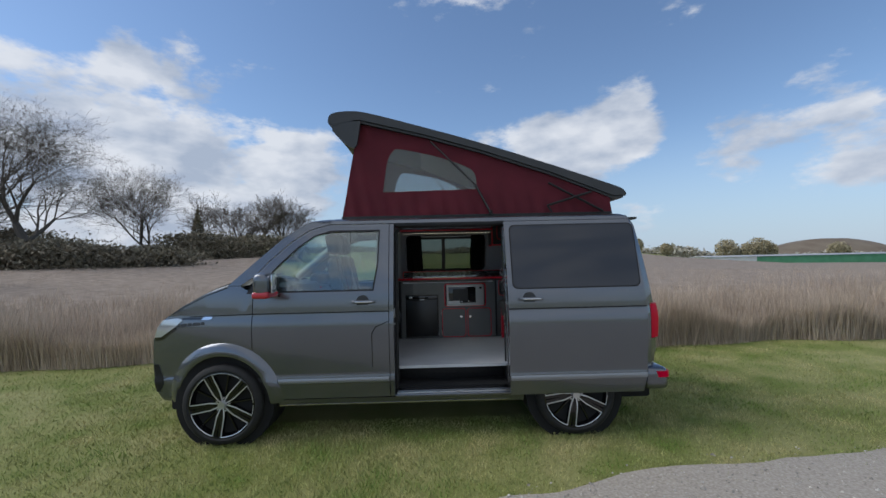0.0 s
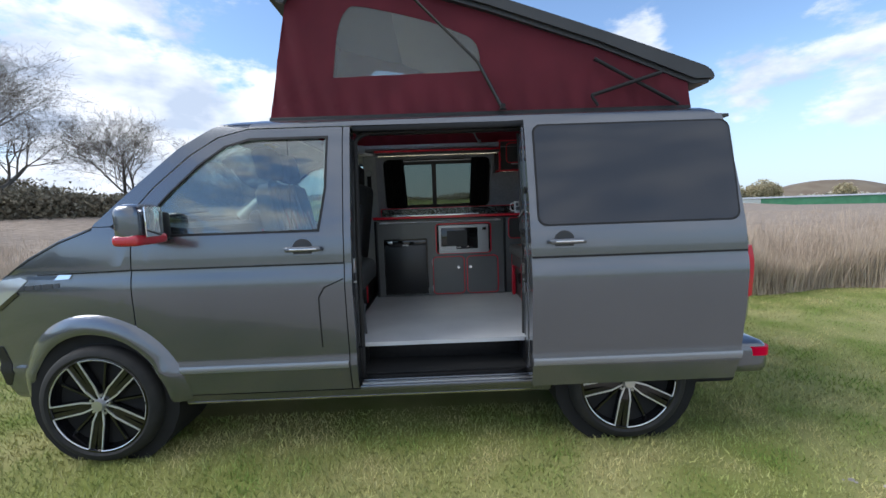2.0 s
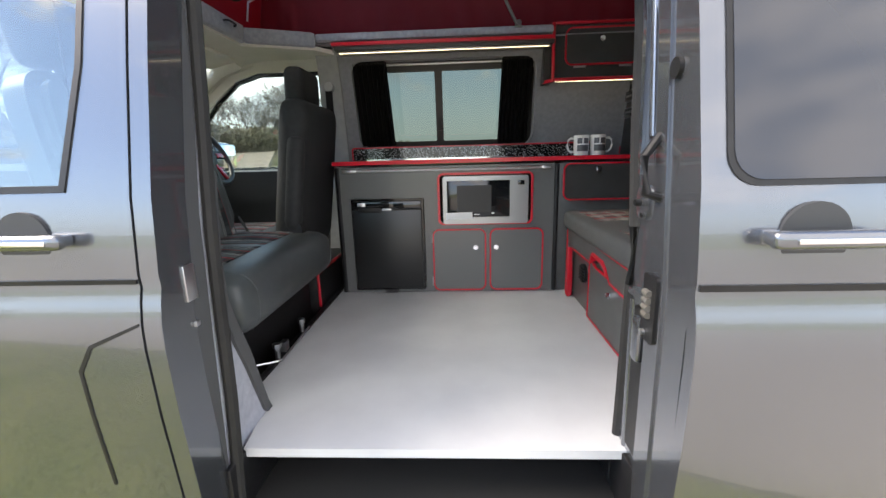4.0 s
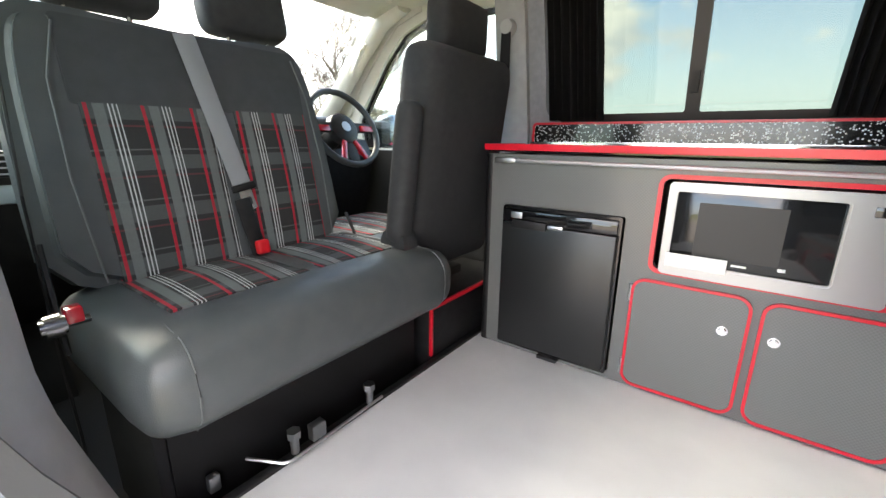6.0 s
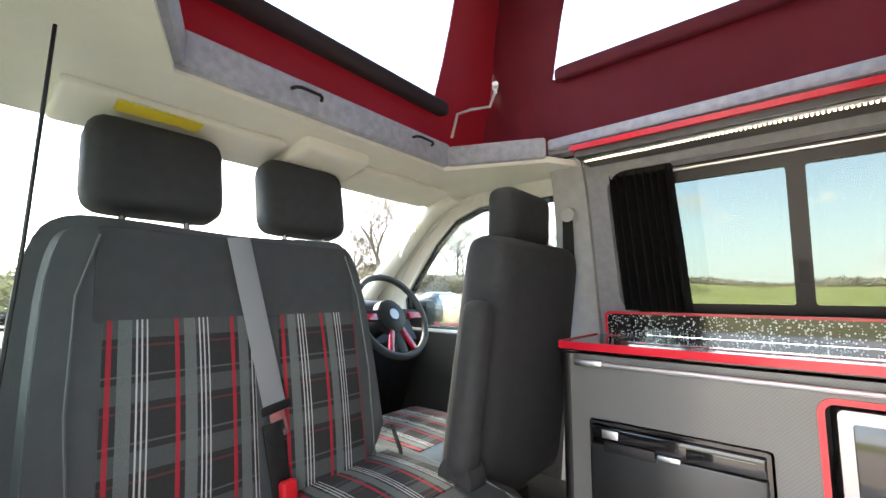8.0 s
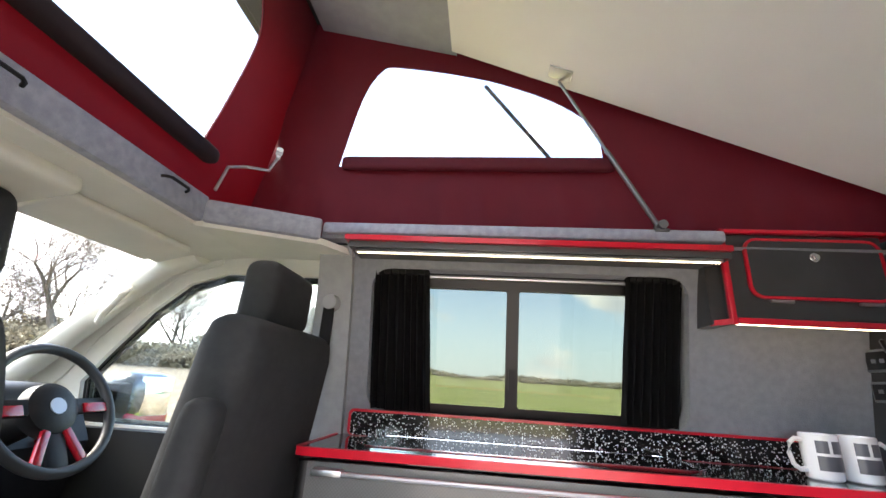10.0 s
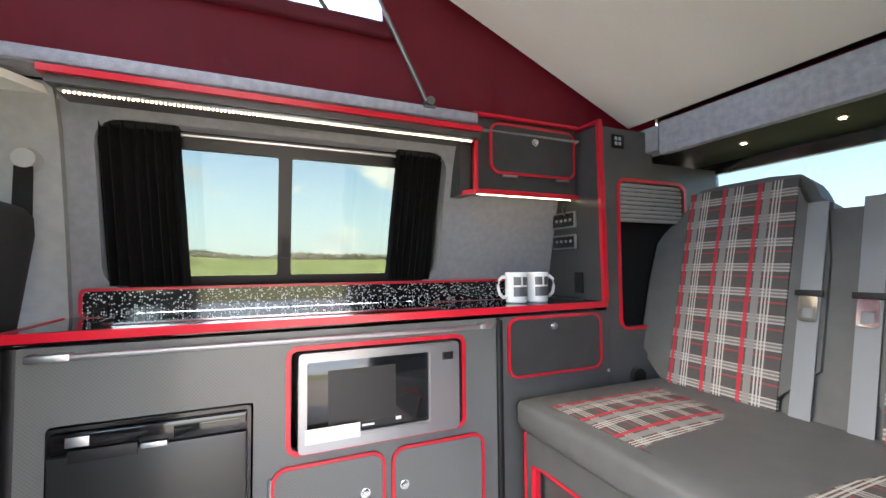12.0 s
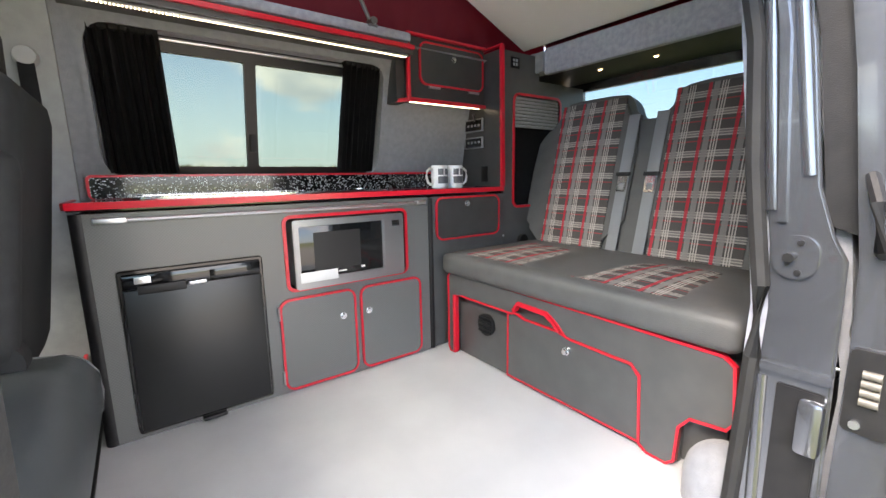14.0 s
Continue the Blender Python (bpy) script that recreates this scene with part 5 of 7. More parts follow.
part("window_reveal", lining(rr(-0.066, 0.976, 1.349, 1.841, 0.08), [rr(-0.048, 0.958, 1.367, 1.823, 0.065)], 0.02, 0.082), CARPET, van, "rounded carpet window reveal")
# pillars and lips
part("b_pillar_trim", lining([(-0.30, 0.60), (-0.13, 0.60), (-0.11, 1.88), (-0.22, 1.88)], [], 0.09, 0.03), GREYTRIM, van, "grey moulded pillar trim")
part("b_pillar_lining", plate([(0.12, 0.40), (0.34, 0.40), (0.345, 0.59), (0.33, 0.61), (0.27, 0.80), (0.23, 0.89), (0.20, 0.98), (0.20, 1.08), (0.23, 1.28), (0.235, 1.44), (0.285, 1.82), (0.24, 1.82), (0.19, 1.44), (0.165, 1.16), (0.15, 0.9)], "yz", -0.075, -0.050), PALECARPET, van, "pale blue-grey carpet lining of the door pillar")
PTRIM = mat("grey_plastic_edge", (0.075, 0.077, 0.081), 0.6, bump=0.1)
part("pillar_edge", plate([(0.357, 0.585), (0.34, 0.62), (0.28, 0.81), (0.24, 0.90), (0.212, 0.98), (0.21, 1.08), (0.238, 1.285), (0.185, 1.285), (0.172, 1.14), (0.176, 1.06), (0.188, 0.96), (0.215, 0.86), (0.255, 0.77), (0.318, 0.60), (0.33, 0.585)], "yz", -0.0495, -0.040), PTRIM, van, "grey plastic pillar edge")
def pillar_flank():
    """The moulded inner face of the door pillar, running back from the opening."""
    za = [0.585, 0.62, 0.81, 0.90, 0.98, 1.08, 1.28, 1.44, 1.82]
    ya = [0.335, 0.320, 0.260, 0.222, 0.197, 0.195, 0.222, 0.228, 0.278]
    yb = [0.375, 0.350, 0.303, 0.282, 0.272, 0.270, 0.262, 0.256, 0.285]
    bm = bmesh.new()
    rows = []
    for k in range(33):
        z = 0.585 + (1.82 - 0.585) * k / 32
        a, b = float(np.interp(z, za, ya)), float(np.interp(z, za, yb))
        o = max(0.12, float(np.interp(z, PROF_Z, PROF_Y)) + 0.04)
        rows.append([bm.verts.new(c) for c in ((-0.052, a, z), (-0.12, a + (b - a) * 0.62, z), (-0.19, b, z), (-0.20, b - 0.02, z), (-0.20, o, z), (-0.052, o, z))])
    for r, q in zip(rows, rows[1:]):
        for i in range(6):
            bm.faces.new((r[i], r[(i + 1) % 6], q[(i + 1) % 6], q[i]))
    bm.faces.new(rows[0][::-1])
    bm.faces.new(rows[-1])
    return bm


part("pillar_flank", pillar_flank(), mat("grey_moulded_trim", (0.36, 0.362, 0.368), 0.6, col2=(0.40, 0.402, 0.408), scale=18, bump=0.1), van, "grey moulded pillar face")
part("pillar_post", plate([(0.045, 0.42), (0.115, 0.42), (0.14, 0.9), (0.16, 1.2), (0.20, 1.44), (0.24, 1.82), (0.18, 1.82), (0.085, 1.44), (0.05, 1.1)], "yz", -0.072, -0.046), PTRIM, van, "dark grey door post")
part("post_plate", [B(-0.0455, -0.040, 0.07, 0.105, 1.02, 1.10, 0.003), B(-0.0455, -0.038, 0.08, 0.095, 0.96, 0.972, 0.002)], SATIN, van, "small steel plate on the post")
part("c_pillar_lining", plate([(0.20, 0.42), (0.265, 0.42), (0.253, 0.76), (0.243, 1.1), (0.272, 1.35), (0.33, 1.82), (0.28, 1.82), (0.23, 1.3), (0.20, 1.0)], "yz", 0.9585, 1.0), PALECARPET, van, "pale blue-grey carpet lining of the rear door pillar")
# same carpet as the pale lining; darker grey here stands in for weaker light
part("wheel_arch_lining", T(cushion(0.13, 0.17, 0.24, 0.085), Matrix.Translation((1.035, 0.282, 0.61))), CARPET, van, "carpeted wheel arch hump, toned darker as if less lit")
part("pillar_seal", tube([(0.948, y, z) for y, z in ((0.25, 0.42), (0.238, 0.7), (0.228, 1.0), (0.228, 1.14), (0.245, 1.26), (0.258, 1.36), (0.275, 1.58), (0.32, 1.80))], 0.015, 8), RUBBER, van, "black rubber pillar seal")
lip = part("roof_lip", J(B(-0.515, -0.475, 0.42, 1.37, 1.865, 1.945, 0.012), T(B(-0.165, 0.165, -0.02, 0.02, -0.035, 0.035, 0.012), pose(-0.335, 1.435, 1.90, 0, 0, 24)), T(B(-0.165, 0.165, -0.02, 0.02, -0.035, 0.035, 0.012), pose(-0.335, 0.465, 1.90, 0, 0, -24)),
     ), PALECARPET, van, "blue-grey carpet lip round the roof opening")
part("side_lip", [B(-0.19, 1.016, 1.515, 1.545, 1.899, 1.936, 0.01), B(1.51, 1.70, 1.515, 1.545, 1.90, 1.945, 0.01), B(-0.19, 1.70, 0.355, 0.385, 1.87, 1.945, 0.01)], PALECARPET, van, "blue-grey carpet lip")
part("rear_lip", B(1.70, 1.735, 0.37, 1.40, 1.83, 1.955, 0.012), PALECARPET, van, "blue-grey carpet lip")
part("grab_handle", [tube([(-0.474, 0.770, 1.908), (-0.462, 0.776, 1.910), (-0.456, 0.786, 1.911), (-0.456, 0.836, 1.911), (-0.462, 0.846, 1.910), (-0.474, 0.852, 1.908)], 0.0042, 8), tube([(-0.474, 1.178, 1.912), (-0.462, 1.184, 1.914), (-0.456, 1.194, 1.915), (-0.456, 1.252, 1.915), (-0.462, 1.262, 1.914), (-0.474, 1.268, 1.912)], 0.0042, 8)], BLACK, lip, "small black pull handles")
part("cab_headliner", thick(sheet([(-0.80, 0.23), (-0.50, 0.21), (-0.50, 1.69), (-0.80, 1.67)], cuts=[0.4, 0.95, 1.5], cutsa=[-0.7, -0.6]), 0.02, lambda x, y, d: (x, y, 1.855 - 0.05 * max(0, -0.55 - x) / 0.25 + d)), CREAM, van, "cream cab headliner")
part("side_headliner", [plate([(-0.50, 1.36), (-0.18, 1.50), (-0.11, 1.62), (-0.11, 1.69), (-0.50, 1.69)], "xy", 1.853, 1.873), plate([(-0.50, 0.54), (-0.18, 0.40), (-0.05, 0.26), (-0.07, 0.21), (-0.50, 0.21)], "xy", 1.855, 1.875), plate([(-0.06, 0.24), (0.96, 0.24), (0.96, 0.36), (-0.06, 0.36)], "xy", 1.85, 1.87)], CREAM, van)
part("opening_header", B(-0.04, 0.96, 0.19, 0.36, 1.82, 1.86, 0.01), BLACK, van)
part("rear_headliner", B(1.735, 2.20, 0.26, 1.64, 1.852, 1.872, 0.005), mat("dark_rear_lining", (0.035, 0.036, 0.034), 0.6, col2=(0.045, 0.046, 0.044), scale=9), van, "dark rear ceiling lining")
part("upper_lining", [plate([(1.545, 1.89), (1.66, 1.89), (1.66, 1.932), (1.545, 1.932)], "yz", -0.2, 1.016), plate([(1.545, 1.89), (1.66, 1.89), (1.66, 1.94), (1.545, 1.94)], "yz", 1.51, 1.9), plate([(0.27, 1.865), (0.355, 1.865), (0.355, 1.892), (0.27, 1.892)], "yz", 0.98, 1.9), B(1.701, 1.78, 1.405, 1.64, 1.85, 1.945, 0.006)], CARPET, van)
for y in (0.60, 0.95, 1.22):
    sp = part("spot_ring", C((1.90, y, 1.845), (1.90, y, 1.8515), 0.014, 20), SATIN, van, "recessed spot light ring")
    part("spot_lens", C((1.90, y, 1.8425), (1.90, y, 1.8448), 0.008, 16), SPOT, sp, "warm lit lens")
part("sun_visor", [T(cushion(0.16, 0.46, 0.022, 0.01), pose(-0.70, 0.62, 1.815, 0, -12, 0)), T(cushion(0.16, 0.42, 0.022, 0.01), pose(-0.70, 1.32, 1.815, 0, -12, 0))], CREAM, van, "cream folded sun visors")
part("visor_label", T(B(-0.02, 0.02, -0.08, 0.08, -0.001, 0.001, 0), pose(-0.64, 0.56, 1.812, 0, -12, 0)), YELLOW, van, "yellow warning label with unreadable print")
part("overhead_console", T(cushion(0.20, 0.22, 0.05, 0.02), pose(-0.66, 0.98, 1.82, 0, -10, 0)), CREAM, van)
part("pillar_handle", tube([(-1.00, 1.665, 1.60), (-0.975, 1.635, 1.60), (-0.955, 1.62, 1.625), (-0.90, 1.61, 1.685), (-0.885, 1.615, 1.71), (-0.90, 1.645, 1.725)], 0.012, 10), CREAM, van, "cream grab handle on the windscreen pillar")
for my in (lambda y: y, lambda y: 1.9 - y):
    part("a_pillar_trim", tube([(-1.42, my(0.165), 1.34), (-1.26, my(0.18), 1.465), (-1.1, my(0.20), 1.59), (-0.95, my(0.225), 1.71), (-0.80, my(0.25), 1.81), (-0.66, my(0.27), 1.855)], 0.045, 14), CREAM, van, "cream windscreen pillar trim")
    part("door_trim", skin([(-1.22, 0.50), (-0.14, 0.50), (-0.14, 1.25), (-1.22, 1.25)], depth=0.05, out=-0.045, right=my(0) > 1), mat("dark_door_trim", (0.022, 0.023, 0.024), 0.6), van, "dark grey door trim")
    part("a_pillar_lining", skin([(-1.45, 1.33), (-1.30, 1.33), (-1.19, 1.42), (-1.08, 1.55), (-0.90, 1.70), (-0.76, 1.79), (-0.61, 1.825), (-0.60, 1.885), (-0.80, 1.875), (-1.0, 1.745)], depth=0.02, out=-0.035, right=my(0) > 1), CREAM, van, "cream pillar lining")
    frame_in = [(-1.225, 1.25), (-1.225, 1.40), (-1.12, 1.53), (-0.93, 1.70), (-0.78, 1.806), (-0.62, 1.857), (-0.12, 1.857), (-0.12, 1.25)]
    part("window_frame_trim", skin(frame_in, [[(-0.62 + (x + 0.62) * 1.01, 1.53 + (z - 1.53) * 1.01) for x, z in DWIN]], depth=0.018, out=-0.028, right=my(0) > 1), CREAM, van, "pale inner door frame")


# kitchen window in the right side
def side_window():
    w = thing("window_1", "black-framed sliding side window with clear panes", "window", kind="structure")
    part("window_frame", lining(rr(-0.04, 0.955, 1.365, 1.825, 0.07), [rr(0.0, 0.404, 1.403, 1.777, 0.008), rr(0.445, 0.917, 1.403, 1.777, 0.008)], 0.025, 0.02), mat("black_window_frame", (0.004, 0.004, 0.004), 0.4, col2=(0.006, 0.006, 0.006), scale=20), w)
    part("pane", lining([(0.0, 1.395), (0.412, 1.395), (0.412, 1.785), (0.0, 1.785)], [], 0.032, 0.004), KITGLASS, w)
    part("pane", lining([(0.438, 1.395), (0.925, 1.395), (0.925, 1.785), (0.438, 1.785)], [], 0.036, 0.004), KITGLASS, w)
    part("window_catch", lining([(0.414, 1.46), (0.436, 1.46), (0.436, 1.52), (0.414, 1.52)], [], 0.046, 0.014), BLACK, w)
    part("curtain_rail", tube([(-0.03, 1.685, 1.81), (0.94, 1.685, 1.81)], 0.007, 8), SATIN, w, "slim metal curtain rail")
    return w


side_window()


def curtain(x0, x1, xb0, xb1, seed, label):
    root = thing("curtain", label, "curtain", ((x0 + x1) / 2, 1.69, 1.37), "window curtains")
    bm = bmesh.new()
    n, m = 90, 10
    g = []
    for j in range(m + 1):
        v = j / m
        row = []
        a, b = xb0 + (x0 - xb0) * v, xb1 + (x1 - xb1) * v
        for i in range(n + 1):
            u = i / n
            x = a + (b - a) * u
            y = 1.757 - 0.085 * v + 0.018 * math.sin(u * 50 + seed + 1.2 * math.sin(u * 9)) * (0.65 + 0.35 * (1 - v)) + 0.006 * noise.noise((u * 30, v * 3, seed)) - 0.02
            row.append(bm.verts.new((x - (x0 + x1) / 2, y - 1.69, 1.380 + v * 0.437 - 1.37)))
        g.append(row)
    for j in range(m):
        for i in range(n):
            bm.faces.new((g[j][i], g[j][i + 1], g[j + 1][i + 1], g[j + 1][i]))
    r = bmesh.ops.solidify(bm, geom=bm.faces[:], thickness=0.002)
    part("cloth", bm, CURTAIN, root)
    part("hem", B(x0 - (x0 + x1) / 2 + 0.002, x1 - (x0 + x1) / 2 - 0.002, -0.045, 0.0, 0.435, 0.458, 0.006), CURTAIN, root)


curtain(-0.045, 0.145, -0.035, 0.165, 1.0, "gathered black curtain drawn to the side of the window")
curtain(0.775, 0.945, 0.755, 0.925, 2.0, "gathered black curtain drawn to the side of the window")

# ---- kitchen ----
FY = 1.44
unit = thing("kitchen_unit", "dark grey kitchen unit with red-edged doors and fridge and microwave bays", "kitchen unit")
part("front_panel", plate([(-0.105, 0.582), (1.025, 0.582), (1.025, 1.265), (-0.105, 1.265)], "xz", FY, FY + 0.016,
     [rr(-0.045, 0.345, 0.605, 1.10, 0.008, 2), rr(0.43, 0.905, 0.965, 1.215, 0.02)]), LAMINATE, unit, "carbon-print front panel")
part("end_panel", B(-0.105, -0.089, FY + 0.0165, 1.79, 0.582, 1.265, 0.002), DARKLAM, unit)
part("divider", J(B(0.36, 0.375, FY + 0.0165, 1.78, 0.582, 1.26, 0.001), B(1.008, 1.024, FY + 0.0165, 1.78, 0.582, 1.26, 0.001), B(0.376, 1.007, FY + 0.0165, 1.78, 0.945, 0.955, 0.001), B(0.376, 1.007, FY + 0.0165, 1.78, 1.22, 1.23, 0.001)), DARKLAM, unit)
part("back_panel", B(-0.088, 1.007, 1.783, 1.79, 0.59, 1.26, 0.001), DARKLAM, unit)
part("corner_post", [C((-0.105, FY + 0.02, 0.582), (-0.105, FY + 0.02, 1.265), 0.022, 14), B(1.026, 1.048, FY - 0.008, FY + 0.02, 0.582, 1.262, 0.008)], BLACK, unit, "black corner post")
part("towel_rail", J(tube([(-0.045, FY - 0.022, 1.245), (0.985, FY - 0.022, 1.245)], 0.006, 8), B(-0.075, 0.0, FY - 0.03, FY, 1.238, 1.254, 0.004), B(0.955, 1.0, FY - 0.03, FY, 1.238, 1.254, 0.004)), SATIN, unit, "slim satin metal rail")
part("bay_edging", edging(0.418, 0.917, 0.953, 1.227, 0.03, 0.012, "xz", FY - 0.006, FY + 0.004), RED, unit, "red edging round the microwave bay")


def locker_door(parent, x0, x1, z0, z1, kx, kz, y, r=0.03, w=0.0078, board=None):
    d = part("door", plate(rr(x0 + w, x1 - w, z0 + w, z1 - w, r), "xz", y - 0.008, y - 0.0005, bev=0.0015), board or LAMINATE, parent, "dark grey locker door")
    part("door_edging", plate(rr(x0, x1, z0, z1, r + w), "xz", y - 0.010, y - 0.0008, [rr(x0 + w, x1 - w, z0 + w, z1 - w, r)]), RED, d, "red door edging")
    part("knob", J(C((kx, y - 0.008, kz), (kx, y - 0.012, kz), 0.013, 18), C((kx, y - 0.012, kz), (kx, y - 0.022, kz), 0.010, 18, 0.0085, 0.002)), CHROME, d, "round chrome push knob")
    return d


locker_door(unit, 0.385, 0.672, 0.590, 0.932, 0.617, 0.83, FY)
locker_door(unit, 0.690, 0.975, 0.590, 0.932, 0.725, 0.83, FY)
part("hinge", [C((0.383, FY - 0.006, 0.86), (0.383, FY - 0.006, 0.91), 0.005, 8), C((0.383, FY - 0.006, 0.62), (0.383, FY - 0.006, 0.67), 0.005, 8)], SATIN, unit)

fr = thing("fridge", "black compact compressor fridge with a latch, built into the kitchen unit", "fridge")
part("cabinet", B(-0.035, 0.335, FY + 0.002, 1.76, 0.612, 1.092, 0.004), BLACK, fr)
door = part("door", B(-0.035, 0.333, FY - 0.030, FY - 0.002, 0.612, 1.045, 0.006), mat("fridge_door", (0.013, 0.014, 0.015), 0.30, col2=(0.016, 0.017, 0.018), scale=6, bump=0.08, bscale=600), fr, "smooth black door")
part("door_frame", plate(rr(-0.042, 0.340, 0.600, 1.098, 0.006, 2), "xz", FY - 0.012, FY - 0.0005, [rr(-0.034, 0.332, 0.609, 1.090, 0.004, 2)]), GLOSSBLACK, fr, "glossy black frame")
band = part("handle_band", B(-0.034, 0.332, FY - 0.026, FY - 0.0025, 1.047, 1.088, 0.004), GLOSSBLACK, fr, "glossy black handle band")
part("handle_recess", B(0.0, 0.12, FY - 0.033, FY - 0.027, 1.030, 1.056, 0.004), BLACK, band)
part("latch", B(0.125, 0.175, FY - 0.036, FY - 0.027, 1.040, 1.052, 0.003), SATIN, band, "small silver latch")
part("recess", B(0.185, 0.315, FY - 0.0285, FY - 0.027, 1.052, 1.078, 0.0005), SCREEN, band)
part("badge", J(B(-0.005, 0.035, FY - 0.0285, FY - 0.027, 1.062, 1.082, 0.0005)), SATIN, band, "plain silver badge")
part("foot_tab", B(0.12, 0.19, FY - 0.035, FY - 0.002, 0.590, 0.602, 0.004), BLACK, fr)

mw = thing("microwave", "silver compact microwave oven with a dark door, in its bay", "microwave")
part("case", B(0.448, 0.888, FY + 0.012, 1.72, 0.968, 1.205, 0.008), SILVER, mw)
face = part("front_frame", plate(rr(0.447, 0.890, 0.960, 1.209, 0.012), "xz", FY - 0.022, FY + 0.011, [rr(0.468, 0.795, 0.995, 1.185, 0.006)], bev=0.004), mat("brushed_silver", (0.36, 0.37, 0.385), 0.3, 0.85), mw, "silver front frame")
part("door_glass", B(0.468, 0.795, FY - 0.012, FY - 0.004, 0.995, 1.185, 0.001), SCREEN, mw, "dark door glass")
part("door_window", B(0.52, 0.70, FY - 0.0132, FY - 0.0122, 1.02, 1.16, 0), mat("oven_mesh", (0.018, 0.018, 0.019), 0.4, 0.1), mw, "grey mesh window")
part("display", B(0.835, 0.868, FY - 0.0245, FY - 0.0225, 1.16, 1.182, 0.001), SCREEN, mw, "dark display")
part("label", B(0.462, 0.60, FY - 0.0265, FY - 0.0235, 0.985, 1.022, 0.0005), PAPER, mw, "white label with unreadable print")
part("wordmark", [B(0.608, 0.640, FY - 0.0140, FY - 0.0124, 1.006, 1.011, 0), B(0.70, 0.715, FY - 0.0140, FY - 0.0124, 1.01, 1.018, 0)], PAPER, mw)

# second unit beside the seat
cup = thing("side_locker", "dark grey side locker with a red-edged drop door", "locker")
part("front_panel", B(1.049, 1.485, FY + 0.010, FY + 0.026, 0.582, 1.265, 0.002), DARKLAM, cup)
part("body", B(1.050, 1.485, FY + 0.0265, 1.785, 0.582, 1.262, 0.002), DARKLAM, cup)
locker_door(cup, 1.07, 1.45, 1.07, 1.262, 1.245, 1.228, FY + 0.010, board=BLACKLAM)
part("screw", C((1.485, FY + 0.008, 1.055), (1.485, FY + 0.011, 1.055), 0.006, 10), SATIN, cup)

wt = thing("worktop", "black gloss worktop with a bright red front edge", "worktop")
part("slab", plate([(-0.128, 1.455), (-0.115, 1.444), (1.466, 1.462), (1.466, 1.795), (-0.128, 1.795)], "xy", 1.272, 1.294), WORKTOP, wt)
part("red_edge", J(plate([(-0.137, 1.452), (-0.128, 1.434), (-0.11, 1.428), (1.486, 1.446), (1.486, 1.4615), (-0.115, 1.4435), (-0.1285, 1.455), (-0.1285, 1.795), (-0.137, 1.795)], "xy", 1.277, 1.297)), RED, wt, "red front edging")
sp = thing("splashback", "low black sparkle splashback with red top edging", "splashback")
part("board", plate(rr(-0.09, 1.30, 1.2955, 1.366, 0.012), "xz", 1.744, 1.772), SPECK, sp, "black board with white sparkle")
part("edging", plate(rr(-0.098, 1.308, 1.2955, 1.374, 0.016), "xz", 1.741, 1.774, [rr(-0.09, 1.30, 1.296, 1.366, 0.012)]), RED, sp, "red edging")
hob = thing("hob_and_sink", "flush black glass hob and sink lid with steel rim", "hob")
part("rim", plate(rr(-0.01, 0.89, 1.488, 1.735, 0.06), "xy", 1.2945, 1.3045, [rr(0.006, 0.874, 1.504, 1.719, 0.05)]), CHROME, hob, "steel rim")
part("lid", plate(rr(0.006, 0.874, 1.504, 1.719, 0.05), "xy", 1.2945, 1.3035), mat("black_glass", (0.004, 0.004, 0.005), 0.03, coat=1.0), hob, "black glass lid")
part("lid_split", B(0.44, 0.444, 1.505, 1.718, 1.3036, 1.3042, 0), SATIN, hob)


def mug(x, y, turn, label):
    root = thing("mug", label, "mug", (x, y, 1.2945), "two mugs side by side")
    bm = bmesh.new()
    prof = [(0.0, 0.004), (0.034, 0.0), (0.039, 0.004), (0.041, 0.05), (0.041, 0.096), (0.0385, 0.098), (0.037, 0.095), (0.037, 0.01), (0.0, 0.008)]
    n = 28
    rings = [[bm.verts.new((r * math.cos(2 * math.pi * k / n), r * math.sin(2 * math.pi * k / n), z)) for r, z in prof[1:-1]] for k in range(n)]
    lo, hi = bm.verts.new((0, 0, 0.004)), bm.verts.new((0, 0, 0.008))
    for k in range(n):
        a, b = rings[k], rings[(k + 1) % n]
        for i in range(len(a) - 1):
            bm.faces.new((a[i], a[i + 1], b[i + 1], b[i]))
        bm.faces.new((lo, a[0], b[0]))
        bm.faces.new((a[-1], b[-1], hi))
    part("cup", bm, WHITE, root)
    s = turn
    part("handle", tube([(s * 0.039, 0, 0.082), (s * 0.058, 0, 0.084), (s * 0.072, 0, 0.074), (s * 0.076, 0, 0.052), (s * 0.070, 0, 0.030), (s * 0.056, 0, 0.019), (s * 0.039, 0, 0.020)], 0.0058, 8), WHITE, root)
    dk = mat("dark_print", (0.09, 0.095, 0.11), 0.3)
    b = bmesh.new()
    for (a0, a1, z0, z1) in ((225, 315, 0.022, 0.052), (225, 262, 0.058, 0.084), (272, 315, 0.058, 0.084)):
        prev = None
        for k in range(9):
            a = radians(a0 + (a1 - a0) * k / 8)
            cur = (b.verts.new((0.0416 * math.cos(a), 0.0416 * math.sin(a), z0)), b.verts.new((0.0416 * math.cos(a), 0.0416 * math.sin(a), z1)))
            if prev:
                b.faces.new((prev[0], cur[0], cur[1], prev[1]))
            prev = cur
    part("print", b, dk, root, "dark printed blocks")
    root.scale = (0.98, 0.98, 1.10)
    return root


mug(1.192, 1.58, -1, "white mug with dark printed blocks, handle turned outwards")
mug(1.278, 1.575, 1, "white mug with dark printed blocks beside its twin")

